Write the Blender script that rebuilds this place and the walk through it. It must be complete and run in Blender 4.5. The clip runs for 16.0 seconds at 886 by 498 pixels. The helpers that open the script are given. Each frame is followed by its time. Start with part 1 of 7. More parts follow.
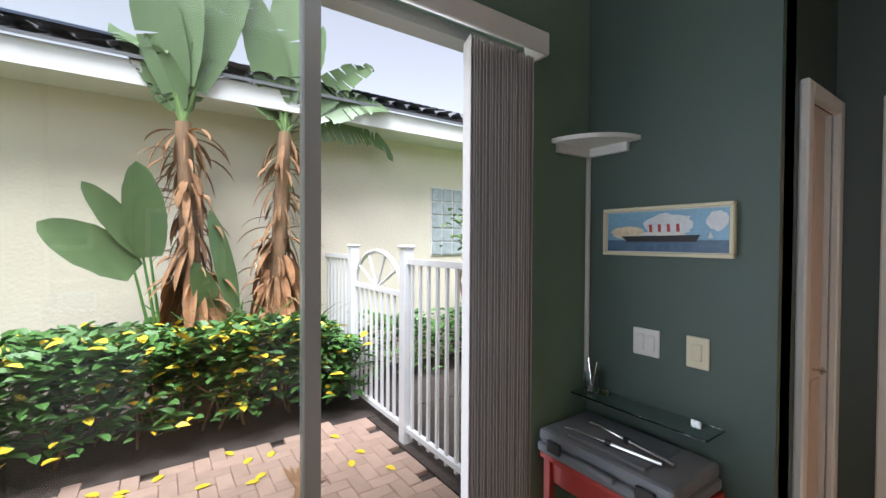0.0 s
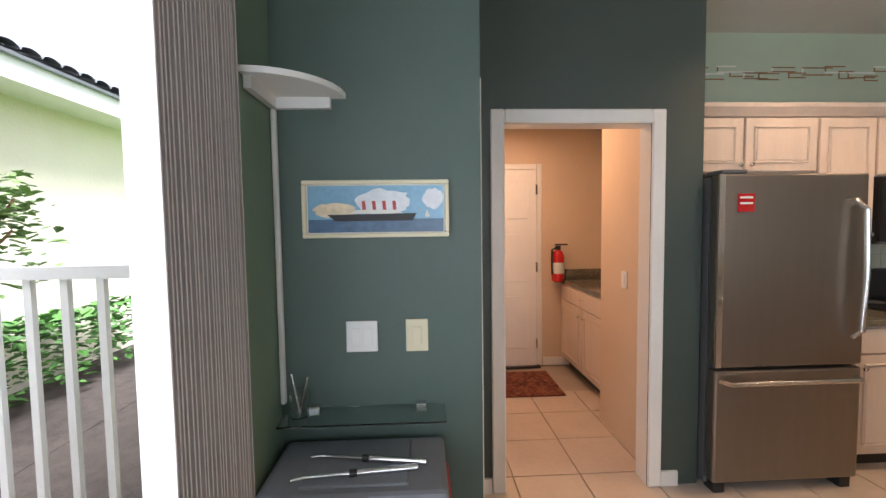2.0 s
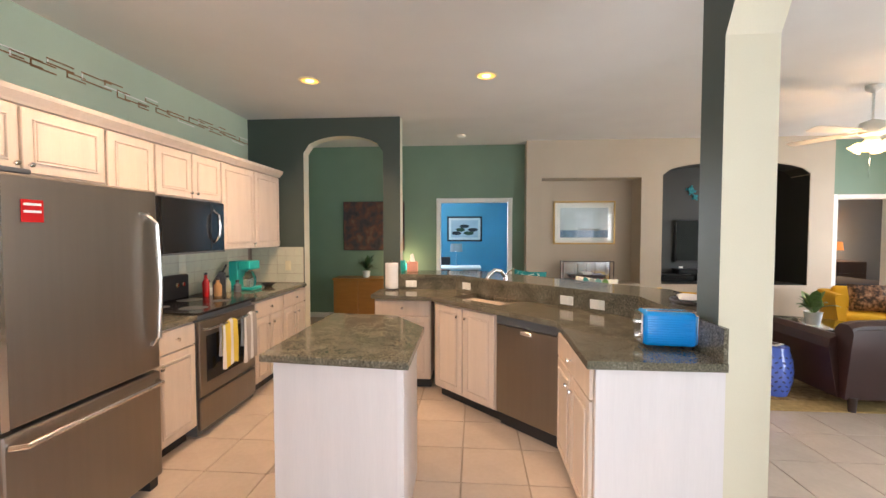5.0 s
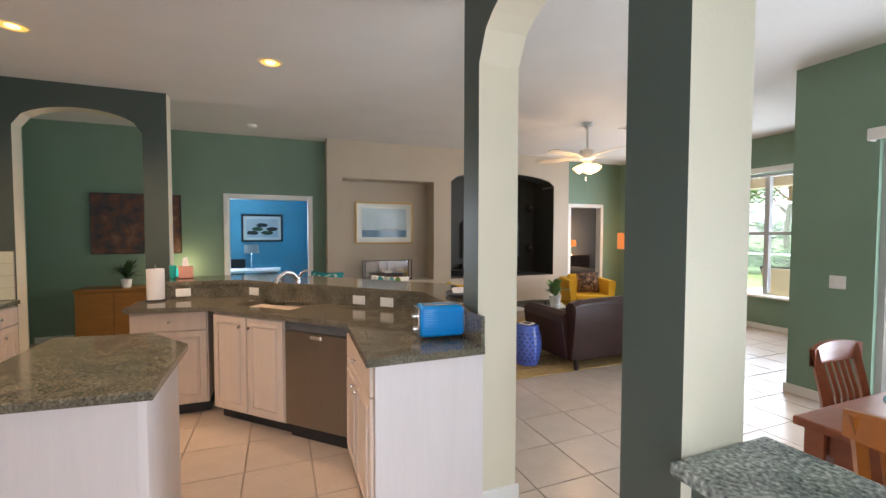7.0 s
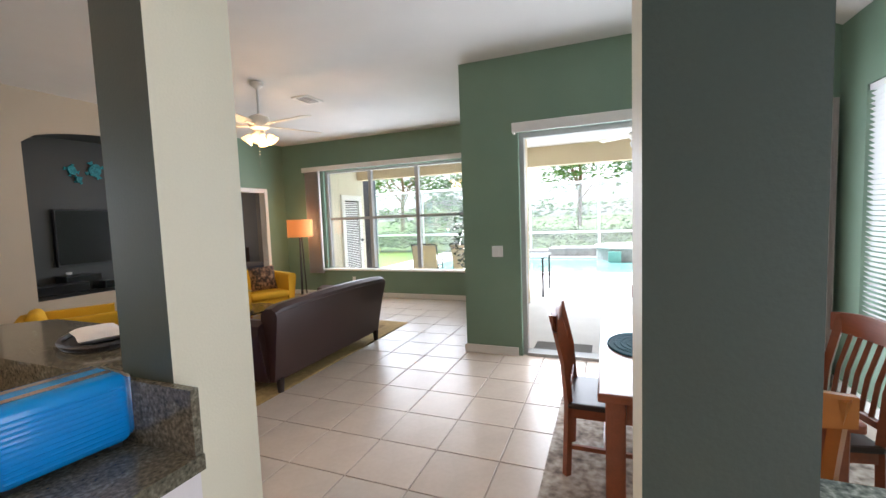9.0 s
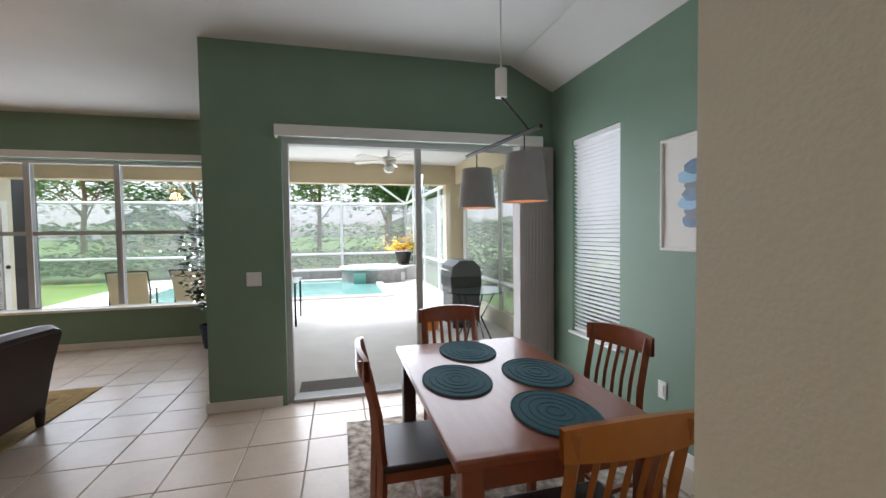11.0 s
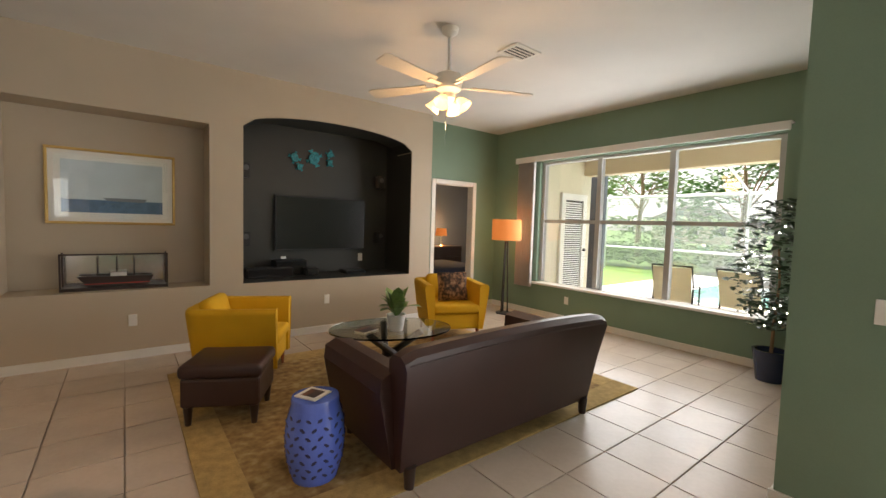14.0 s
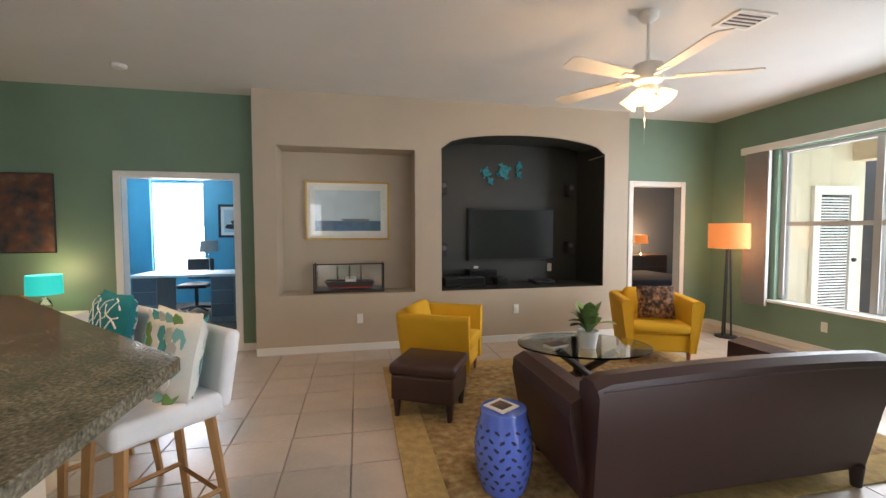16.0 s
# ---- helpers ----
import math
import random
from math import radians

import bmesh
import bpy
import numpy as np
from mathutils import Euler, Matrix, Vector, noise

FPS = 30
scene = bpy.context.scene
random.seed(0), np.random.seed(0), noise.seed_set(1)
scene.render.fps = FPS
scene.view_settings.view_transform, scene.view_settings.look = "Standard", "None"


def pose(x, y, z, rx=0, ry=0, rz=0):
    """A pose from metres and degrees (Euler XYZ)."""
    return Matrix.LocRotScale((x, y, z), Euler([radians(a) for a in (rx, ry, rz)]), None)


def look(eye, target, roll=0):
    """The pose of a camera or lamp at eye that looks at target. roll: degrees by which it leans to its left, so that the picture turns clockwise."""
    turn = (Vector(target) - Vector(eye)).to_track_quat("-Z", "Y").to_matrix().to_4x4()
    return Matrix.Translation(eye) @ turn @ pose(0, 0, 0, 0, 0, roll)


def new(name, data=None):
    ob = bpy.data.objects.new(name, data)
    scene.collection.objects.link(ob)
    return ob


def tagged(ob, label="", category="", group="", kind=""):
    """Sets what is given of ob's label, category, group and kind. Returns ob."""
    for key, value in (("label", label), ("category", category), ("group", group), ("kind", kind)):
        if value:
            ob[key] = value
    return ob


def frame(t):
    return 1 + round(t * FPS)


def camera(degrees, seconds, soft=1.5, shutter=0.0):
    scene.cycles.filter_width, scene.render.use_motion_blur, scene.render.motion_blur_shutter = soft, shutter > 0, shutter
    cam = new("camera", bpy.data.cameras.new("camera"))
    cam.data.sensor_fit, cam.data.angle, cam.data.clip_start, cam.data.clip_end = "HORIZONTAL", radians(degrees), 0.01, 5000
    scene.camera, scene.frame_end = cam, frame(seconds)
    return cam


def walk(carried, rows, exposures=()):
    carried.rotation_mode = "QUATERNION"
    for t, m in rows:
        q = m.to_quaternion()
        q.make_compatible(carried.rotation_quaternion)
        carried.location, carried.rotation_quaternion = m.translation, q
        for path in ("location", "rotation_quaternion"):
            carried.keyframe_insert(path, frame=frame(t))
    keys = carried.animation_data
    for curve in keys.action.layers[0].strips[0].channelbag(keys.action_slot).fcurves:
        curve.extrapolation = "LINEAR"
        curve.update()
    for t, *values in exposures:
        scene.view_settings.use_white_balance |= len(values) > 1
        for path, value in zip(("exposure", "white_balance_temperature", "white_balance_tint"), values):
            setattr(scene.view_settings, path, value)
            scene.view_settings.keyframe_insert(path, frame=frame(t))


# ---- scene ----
cam = camera(94.1, 16.0)
PATH = [
    (0, (0.514, 0.966, 1.509), (1.646, 2.615, 1.476), 0.3),
    (0.5, (0.511, 1.099, 1.53), (1.953, 2.483, 1.442), -0.3),
    (1, (0.589, 1.301, 1.489), (2.318, 2.298, 1.371), -0.0),
    (1.5, (0.658, 1.511, 1.496), (2.581, 2.044, 1.372), 0.2),
    (2, (0.699, 1.703, 1.495), (2.693, 1.606, 1.381), -0.8),
    (2.5, (0.791, 1.761, 1.487), (2.659, 1.054, 1.38), -0.1),
    (3, (0.889, 1.717, 1.501), (2.511, 0.551, 1.404), -0.2),
    (3.5, (0.961, 1.681, 1.503), (2.17, 0.09, 1.412), -0.4),
    (4, (1.003, 1.635, 1.498), (1.744, -0.221, 1.404), 0.2),
    (4.5, (0.992, 1.603, 1.508), (1.380, -0.357, 1.420), 0.4),
    (4.7, (0.976, 1.60, 1.498), (1.265, -0.377, 1.420), 0.3),
    (6.8, (0.796, 1.618, 1.499), (0.157, -0.276, 1.446), -0.5),
    (7, (0.792, 1.58, 1.503), (0.060, -0.28, 1.427), 0.1),
    (7.5, (0.752, 1.368, 1.455), (-0.279, -0.342, 1.342), 1.3),
    (8, (0.612, 1.045, 1.428), (-0.688, -0.469, 1.315), -0.1),
    (8.5, (0.587, 0.788, 1.394), (-1.036, -0.377, 1.296), -1.7),
    (9, (0.469, 0.58, 1.448), (-1.383, -0.161, 1.299), -2.1),
    (9.5, (0.249, 0.39, 1.453), (-1.718, 0.076, 1.273), -3.2),
    (10, (0.126, 0.263, 1.441), (-1.858, 0.502, 1.366), -1.5),
    (10.2, (0.084, 0.256, 1.454), (-1.855, 0.739, 1.379), -1.1),
    (12.3, (-0.347, 0.114, 1.412), (-2.304, 0.516, 1.339), 1.8),
    (12.5, (-0.466, 0.098, 1.423), (-2.462, 0.216, 1.348), 3.1),
    (13, (-0.728, -0.033, 1.384), (-2.634, -0.632, 1.305), 1.9),
    (13.5, (-0.91, -0.169, 1.428), (-2.504, -1.373, 1.353), 1.2),
    (14, (-1.018, -0.273, 1.422), (-2.239, -1.852, 1.3), 1.7),
    (14.5, (-1.087, -0.292, 1.444), (-1.996, -2.07, 1.336), 1.8),
    (15, (-1.098, -0.294, 1.445), (-1.795, -2.165, 1.33), 1.2),
    (15.5, (-1.081, -0.3, 1.45), (-1.612, -2.225, 1.345), 0.4),
    (16, (-1.053, -0.307, 1.45), (-1.458, -2.263, 1.354), -0.1),
]
EXPO = [(t, e, k, 14) for t, e, k in ((0, 0.75, 5900), (1.0, 0.85, 5900), (1.5, 0.95, 5900), (2.5, 1.9, 6000), (3.0, 2.0, 5950), (4.5, 2.2, 6200), (7.0, 1.8, 5950), (8.5, 1.5, 5950), (9.0, 1.55, 5950), (10.0, 0.7, 6000), (12.5, 0.7, 6050), (13.5, 1.05, 6300), (14.0, 1.35, 6900), (15.0, 1.5, 6200), (16, 1.75, 6150))]
walk(cam, [(t, look(eye, target, roll)) for t, eye, target, roll in PATH], EXPO)

# ---- world and large lights ----

world = bpy.data.worlds.new("overcast_sky")
scene.world = world
world.use_nodes = True
wn = world.node_tree
sky = wn.nodes.new("ShaderNodeTexSky")
sky.sky_type, sky.sun_disc = "NISHITA", False
sky.sun_elevation, sky.sun_rotation = radians(62), radians(219)
sky.air_density, sky.dust_density = 1.0, 1.5
soft_sky = wn.nodes.new("ShaderNodeHueSaturation")
soft_sky.inputs["Saturation"].default_value = 0.2
wn.links.new(sky.outputs[0], soft_sky.inputs["Color"])
wn.links.new(soft_sky.outputs[0], wn.nodes["Background"].inputs[0])
wn.nodes["Background"].inputs[1].default_value = 0.15


def lamp(name, kind, m, energy, color=(1, 1, 1), size=(0.1, 0.1), spot=120):
    d = bpy.data.lights.new(name, kind)
    d.energy, d.color = energy, color
    if kind == "AREA":
        d.shape, d.size, d.size_y = "RECTANGLE", size[0], size[1]
    elif kind == "SUN":
        d.angle = radians(35)
    else:
        d.shadow_soft_size = size[0]
        if kind == "SPOT":
            d.spot_size, d.spot_blend = radians(spot), 0.6
    ob = new(name, d)
    ob.matrix_world = m
    return ob


DAY = (0.93, 0.97, 1.0)
WARM = (1.0, 0.62, 0.30)
lamp("sun", "SUN", look((0, 0, 20), (4, 5, 8)), 5.0, (1, 0.98, 0.96))
lamp("sky_light_north_slider", "AREA", look((0.92, 2.33, 1.15), (0.92, 0, 1.15)), 14, DAY, (1.75, 2.15))
lamp("sky_light_west_slider", "AREA", look((-3.755, 0.95, 1.15), (0, 0.95, 1.15)), 27, DAY, (2.2, 2.1))
lamp("sky_light_lanai", "AREA", look((-8.25, 0.1, 1.9), (-5.2, 0.1, 0.0)), 28, DAY, (3.4, 1.6))
lamp("sky_light_living_window", "AREA", look((-6.35, -3.1, 1.5), (0, -3.1, 1.5)), 27, DAY, (2.9, 1.8))
lamp("sky_light_dining_window", "AREA", look((-3.0, 2.385, 1.4), (-3.0, 0, 1.4)), 2.5, DAY, (0.6, 1.6))
lamp("sky_light_blue_room", "AREA", look((2.35, -9.345, 1.5), (2.35, -5, 1.5)), 48, DAY, (0.85, 1.7))
for k, (x, y) in enumerate(((2.44, -0.60), (2.39, -1.97), (0.85, -1.97))):
    lamp("recessed_lamp", "SPOT", look((x, y, 2.81), (x, y, 0)), 25, (1.0, 0.64, 0.35), (0.06, 0.06), 140)
lamp("fan_lamp", "POINT", pose(-3.15, -3.02, 2.25), 7, (1.0, 0.62, 0.32), (0.12, 0.12))
lamp("laundry_lamp", "AREA", look((4.0, 0.95, 2.47), (4.0, 0.95, 0)), 8, (1.0, 0.58, 0.32), (0.4, 0.4))
lamp("floor_lamp_bulb", "POINT", pose(-5.88, -4.90, 1.36), 3, WARM, (0.05, 0.05))
lamp("bedroom_lamp_bulb", "POINT", pose(-7.4, -8.6, 1.25), 14, WARM, (0.05, 0.05))
lamp("hall_lamp_bulb", "POINT", pose(2.12, -5.3, 1.0), 2, WARM, (0.05, 0.05))

# ---- materials ----


def mat(name, col, rough=0.6, metal=0.0, vary=0.06, scale=3.0, fine=60.0, bump=0.05, per=0.0, emit=None, strength=0, trans=0.0, stretch=(1, 1, 1), spec=0.5, coat=0.0):
    m = bpy.data.materials.new(name)
    m.use_nodes = True
    n, l = m.node_tree.nodes, m.node_tree.links
    p = n["Principled BSDF"]
    p.inputs["Roughness"].default_value, p.inputs["Metallic"].default_value = rough, metal
    p.inputs["Transmission Weight"].default_value = trans
    p.inputs["Specular IOR Level"].default_value = spec
    p.inputs["Coat Weight"].default_value = coat
    p.inputs["Base Color"].default_value = (*col, 1)
    if emit:
        p.inputs["Emission Color"].default_value = (*emit, 1)
        p.inputs["Emission Strength"].default_value = strength
    if vary or bump:
        tc = n.new("ShaderNodeTexCoord")
        mp = n.new("ShaderNodeMapping")
        mp.inputs["Scale"].default_value = stretch
        l.new(tc.outputs["Object"], mp.inputs[0])
        a, b = n.new("ShaderNodeTexNoise"), n.new("ShaderNodeTexNoise")
        a.inputs["Scale"].default_value, b.inputs["Scale"].default_value = scale, fine
        a.inputs["Detail"].default_value, b.inputs["Detail"].default_value = 5, 4
        l.new(mp.outputs[0], a.inputs["Vector"])
        l.new(mp.outputs[0], b.inputs["Vector"])
        add = n.new("ShaderNodeMath")
        add.operation = "MULTIPLY_ADD"
        add.inputs[1].default_value = 0.6
        l.new(b.outputs[0], add.inputs[0])
        l.new(a.outputs[0], add.inputs[2])
        src = add.outputs[0]
        if per:
            oi = n.new("ShaderNodeObjectInfo")
            ad = n.new("ShaderNodeMath")
            ad.operation = "MULTIPLY_ADD"
            ad.inputs[1].default_value = per
            l.new(oi.outputs["Random"], ad.inputs[0])
            l.new(src, ad.inputs[2])
            src = ad.outputs[0]
        rng = n.new("ShaderNodeMapRange")
        rng.inputs[1].default_value, rng.inputs[2].default_value = 0.35, 1.25 + per
        rng.inputs[3].default_value, rng.inputs[4].default_value = 1 - vary * 2, 1 + vary * 2
        l.new(src, rng.inputs[0])
        mul = n.new("ShaderNodeVectorMath")
        mul.operation = "SCALE"
        mul.inputs[0].default_value = col
        l.new(rng.outputs[0], mul.inputs["Scale"])
        l.new(mul.outputs[0], p.inputs["Base Color"])
        if bump:
            bp = n.new("ShaderNodeBump")
            bp.inputs["Strength"].default_value, bp.inputs["Distance"].default_value = bump, 0.01
            l.new(b.outputs[0], bp.inputs["Height"])
            l.new(bp.outputs[0], p.inputs["Normal"])
    return m


def speckle(name, cols, scale=90, rough=0.15, big=6):
    """Stone or woven pattern: a ramp over two noises."""
    m = bpy.data.materials.new(name)
    m.use_nodes = True
    n, l = m.node_tree.nodes, m.node_tree.links
    p = n["Principled BSDF"]
    p.inputs["Roughness"].default_value = rough
    tc, a, b = n.new("ShaderNodeTexCoord"), n.new("ShaderNodeTexNoise"), n.new("ShaderNodeTexNoise")
    a.inputs["Scale"].default_value, b.inputs["Scale"].default_value = scale, big
    a.inputs["Detail"].default_value, b.inputs["Detail"].default_value = 3, 4
    l.new(tc.outputs["Object"], a.inputs["Vector"])
    l.new(tc.outputs["Object"], b.inputs["Vector"])
    mx = n.new("ShaderNodeMath")
    mx.operation = "MULTIPLY_ADD"
    mx.inputs[1].default_value = 0.45
    l.new(b.outputs[0], mx.inputs[0])
    l.new(a.outputs[0], mx.inputs[2])
    r = n.new("ShaderNodeValToRGB")
    while len(r.color_ramp.elements) < len(cols):
        r.color_ramp.elements.new(0.5)
    for i, c in enumerate(cols):
        e = r.color_ramp.elements[i]
        e.position, e.color = 0.48 + 0.48 * i / (len(cols) - 1), (*c, 1)
    l.new(mx.outputs[0], r.inputs[0])
    l.new(r.outputs[0], p.inputs["Base Color"])
    return m


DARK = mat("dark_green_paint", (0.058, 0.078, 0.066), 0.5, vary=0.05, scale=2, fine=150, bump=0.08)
GREEN = mat("sage_green_paint", (0.18, 0.27, 0.195), 0.55, vary=0.05, scale=2, fine=150, bump=0.08)
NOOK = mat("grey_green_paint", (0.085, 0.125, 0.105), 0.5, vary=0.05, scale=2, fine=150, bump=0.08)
TAUPE = mat("taupe_paint", (0.49, 0.415, 0.315), 0.55, vary=0.04, scale=2, fine=150, bump=0.08)
CREAM = mat("cream_paint", (0.68, 0.63, 0.49), 0.55, vary=0.03, scale=2, fine=150, bump=0.08)
PALE = mat("pale_green_paint", (0.46, 0.55, 0.42), 0.6, vary=0.04, scale=2, fine=150, bump=0.08)
CHAR = mat("charcoal_niche_paint", (0.032, 0.034, 0.03), 0.45, vary=0.06, scale=2, fine=150, bump=0.06)
BLUE = mat("sky_blue_paint", (0.10, 0.36, 0.52), 0.55, vary=0.04, scale=2, fine=150, bump=0.06)
GREYBLUE = mat("slate_paint", (0.13, 0.145, 0.17), 0.55, vary=0.04, scale=2, fine=150, bump=0.06)
PEACH = mat("beige_laundry_paint", (0.66, 0.52, 0.38), 0.55, vary=0.03, scale=2, fine=150, bump=0.06)
CEIL = mat("ceiling_white", (0.70, 0.69, 0.66), 0.8, vary=0.03, scale=2, fine=220, bump=0.25)
TRIM = mat("white_trim", (0.78, 0.77, 0.73), 0.4, vary=0.03, scale=4, bump=0.02)
WHITE = mat("white_plastic", (0.8, 0.8, 0.77), 0.4, vary=0.02, bump=0)
IVORY = mat("ivory_plastic", (0.76, 0.70, 0.5), 0.4, vary=0.02, bump=0)
BLACK = mat("black_gloss", (0.012, 0.012, 0.013), 0.18, vary=0.05, bump=0)
SOOT = mat("black_plastic", (0.02, 0.02, 0.021), 0.5, vary=0.1, bump=0.05)
STEEL = mat("brushed_steel", (0.27, 0.235, 0.20), 0.32, 0.9, vary=0.05, scale=2, fine=30, bump=0.02, stretch=(1, 1, 0.05))
CHROME = mat("chrome", (0.75, 0.74, 0.72), 0.15, 1.0, vary=0.02, bump=0)
DGREY = mat("grey_appliance_side", (0.10, 0.105, 0.11), 0.45, vary=0.05, bump=0.03)
CAB = mat("whitewashed_maple", (0.66, 0.55, 0.46), 0.42, vary=0.05, scale=3, fine=26, bump=0.03, stretch=(6, 6, 0.5))
PANEL = mat("pale_side_panel", (0.72, 0.68, 0.68), 0.45, vary=0.03, scale=3, fine=26, bump=0.02, stretch=(6, 6, 0.4))
GRANITE = speckle("green_granite", [(0.04, 0.04, 0.03), (0.105, 0.097, 0.07), (0.16, 0.145, 0.105), (0.26, 0.245, 0.19)], 105, 0.1, 9)
GRANITE_B = speckle("blue_green_granite", [(0.03, 0.035, 0.032), (0.13, 0.15, 0.14), (0.25, 0.28, 0.25), (0.5, 0.52, 0.48)], 80, 0.15, 7)
TILE = mat("beige_floor_tile", (0.55, 0.46, 0.38), 0.27, vary=0.07, scale=5, fine=30, bump=0.03, per=0.35)
GROUT = mat("grout", (0.36, 0.295, 0.24), 0.85, vary=0.12)
GLASS = mat("clear_glass", (0.97, 0.99, 0.98), 0.0, vary=0, bump=0, trans=1.0)
SMOKE = mat("smoked_glass", (0.75, 0.85, 0.82), 0.02, vary=0, bump=0, trans=1.0)
LEATHER = mat("dark_brown_leather", (0.040, 0.016, 0.013), 0.42, vary=0.12, scale=4, fine=140, bump=0.10)
YELLOW = mat("mustard_fabric", (0.70, 0.40, 0.012), 0.85, vary=0.05, scale=5, fine=250, bump=0.15)
CHERRY = mat("cherry_wood", (0.27, 0.075, 0.03), 0.28, vary=0.12, scale=4, fine=20, bump=0.03, stretch=(1, 8, 8), coat=0.3)
ESPRESSO = mat("espresso_wood", (0.035, 0.02, 0.015), 0.4, vary=0.15, scale=4, fine=20, bump=0.03)
OAK = mat("light_oak", (0.42, 0.23, 0.09), 0.45, vary=0.1, scale=4, fine=20, bump=0.03, stretch=(8, 8, 1))
AMBER = mat("amber_wood", (0.30, 0.13, 0.025), 0.4, vary=0.1, scale=4, fine=20, bump=0.03, stretch=(1, 8, 8))
TEAL = mat("teal_woven", (0.03, 0.11, 0.14), 0.85, vary=0.12, scale=30, fine=200, bump=0.4)
TURQ = mat("turquoise_plastic", (0.02, 0.42, 0.38), 0.35, vary=0.03, bump=0)
CERAMIC = mat("blue_glazed_ceramic", (0.10, 0.17, 0.62), 0.12, vary=0.06, bump=0, coat=0.4)
TOASTB = mat("bright_blue_enamel", (0.005, 0.30, 0.80), 0.25, vary=0.02, bump=0, coat=0.4)
GREYFAB = mat("grey_linen_shade", (0.36, 0.36, 0.35), 0.9, vary=0.06, scale=10, fine=250, bump=0.15)
WHITEFAB = mat("white_fabric", (0.75, 0.75, 0.76), 0.9, vary=0.04, scale=8, fine=220, bump=0.12)
VANE = mat("vertical_blind_vane", (0.52, 0.49, 0.46), 0.7, vary=0.05, bump=0.05)
SLAT = mat("white_blind_slat", (0.8, 0.8, 0.8), 0.5, vary=0.02, bump=0)
RED = mat("red_paint", (0.42, 0.035, 0.025), 0.4, vary=0.08, scale=6, bump=0.03)
REDP = mat("extinguisher_red", (0.5, 0.012, 0.012), 0.25, vary=0.03, bump=0)
GREYP = mat("grey_case_plastic", (0.17, 0.18, 0.20), 0.5, vary=0.05, bump=0.1)
RUG = speckle("golden_brown_rug", [(0.15, 0.09, 0.035), (0.26, 0.16, 0.06), (0.34, 0.23, 0.09), (0.45, 0.34, 0.17)], 16, 0.95, 3)
RUGB = speckle("faded_grey_rug", [(0.10, 0.08, 0.07), (0.25, 0.2, 0.16), (0.42, 0.36, 0.3), (0.55, 0.5, 0.42)], 18, 0.95, 4)
RUGE = mat("rug_border", (0.42, 0.29, 0.11), 0.95, vary=0.2, scale=20, fine=90, bump=0.2)
MAT_R = speckle("dark_red_doormat", [(0.05, 0.015, 0.01), (0.16, 0.04, 0.025), (0.25, 0.12, 0.05)], 25, 0.95, 6)
LEAF = mat("leaf_green", (0.085, 0.20, 0.045), 0.45, vary=0.2, scale=8, bump=0.05, per=0.3)
LEAF2 = mat("variegated_leaf", (0.16, 0.26, 0.08), 0.45, vary=0.3, scale=20, bump=0.05)
LEAFD = mat("dark_leaf", (0.025, 0.06, 0.02), 0.45, vary=0.25, scale=8, bump=0.05)
BANANA = mat("broad_leaf", (0.13, 0.20, 0.085), 0.36, vary=0.15, scale=3, fine=40, bump=0.1, stretch=(1, 10, 1))
YLEAF = mat("yellow_leaf", (0.75, 0.55, 0.03), 0.5, vary=0.1, bump=0.05)
DEADLEAF = mat("dead_leaf", (0.28, 0.15, 0.07), 0.85, vary=0.25, scale=10, bump=0.3)
BARK = mat("shaggy_trunk", (0.26, 0.16, 0.09), 0.9, vary=0.3, scale=9, fine=50, bump=0.6, stretch=(2, 2, 0.5))
STUCCO = mat("cream_stucco", (0.76, 0.70, 0.56), 0.85, vary=0.04, scale=2, fine=35, bump=0.5)
LSTUCCO = mat("lanai_stucco", (0.60, 0.50, 0.34), 0.85, vary=0.04, scale=2, fine=60, bump=0.2)
PAVER = mat("brick_paver", (0.42, 0.29, 0.22), 0.85, vary=0.12, scale=8, fine=60, bump=0.3, per=0.7)
SOIL = mat("dark_soil", (0.055, 0.042, 0.034), 0.95, vary=0.3, scale=10, fine=70, bump=0.8)
LAWN = mat("lawn", (0.12, 0.22, 0.05), 0.9, vary=0.25, scale=1.5, fine=60, bump=0.5)
DECK = mat("pool_deck", (0.74, 0.72, 0.69), 0.6, vary=0.05, scale=3, fine=60, bump=0.1)
POOL = mat("pool_water", (0.20, 0.42, 0.38), 0.06, vary=0.1, scale=2, fine=12, bump=0.12)
STONE = mat("grey_stone", (0.32, 0.31, 0.30), 0.8, vary=0.2, scale=6, bump=0.4)
ROOF = mat("grey_roof_tile", (0.13, 0.135, 0.14), 0.6, vary=0.2, scale=4, fine=40, bump=0.2, per=0.5)
SOLAR = mat("solar_mat", (0.03, 0.045, 0.08), 0.35, vary=0.08, bump=0.05)
ALU = mat("white_aluminium", (0.78, 0.79, 0.8), 0.4, vary=0.03, bump=0)
BRONZE = mat("grey_window_frame", (0.42, 0.42, 0.41), 0.4, vary=0.03, bump=0)
GLOWW = mat("warm_bulb", (1, 0.8, 0.5), 0.5, vary=0, bump=0, emit=(1.0, 0.55, 0.17), strength=1.1)
GLOWC = mat("can_reflector", (0.9, 0.55, 0.15), 0.35, vary=0, bump=0, emit=(1.0, 0.50, 0.08), strength=0.35)
ORANGE = mat("orange_lit_shade", (0.75, 0.30, 0.10), 0.9, vary=0.05, bump=0.1, emit=(1.0, 0.28, 0.06), strength=0.17)
TEALLIT = mat("teal_lit_shade", (0.05, 0.5, 0.42), 0.9, vary=0.05, bump=0.1, emit=(0.03, 0.6, 0.5), strength=0.25)
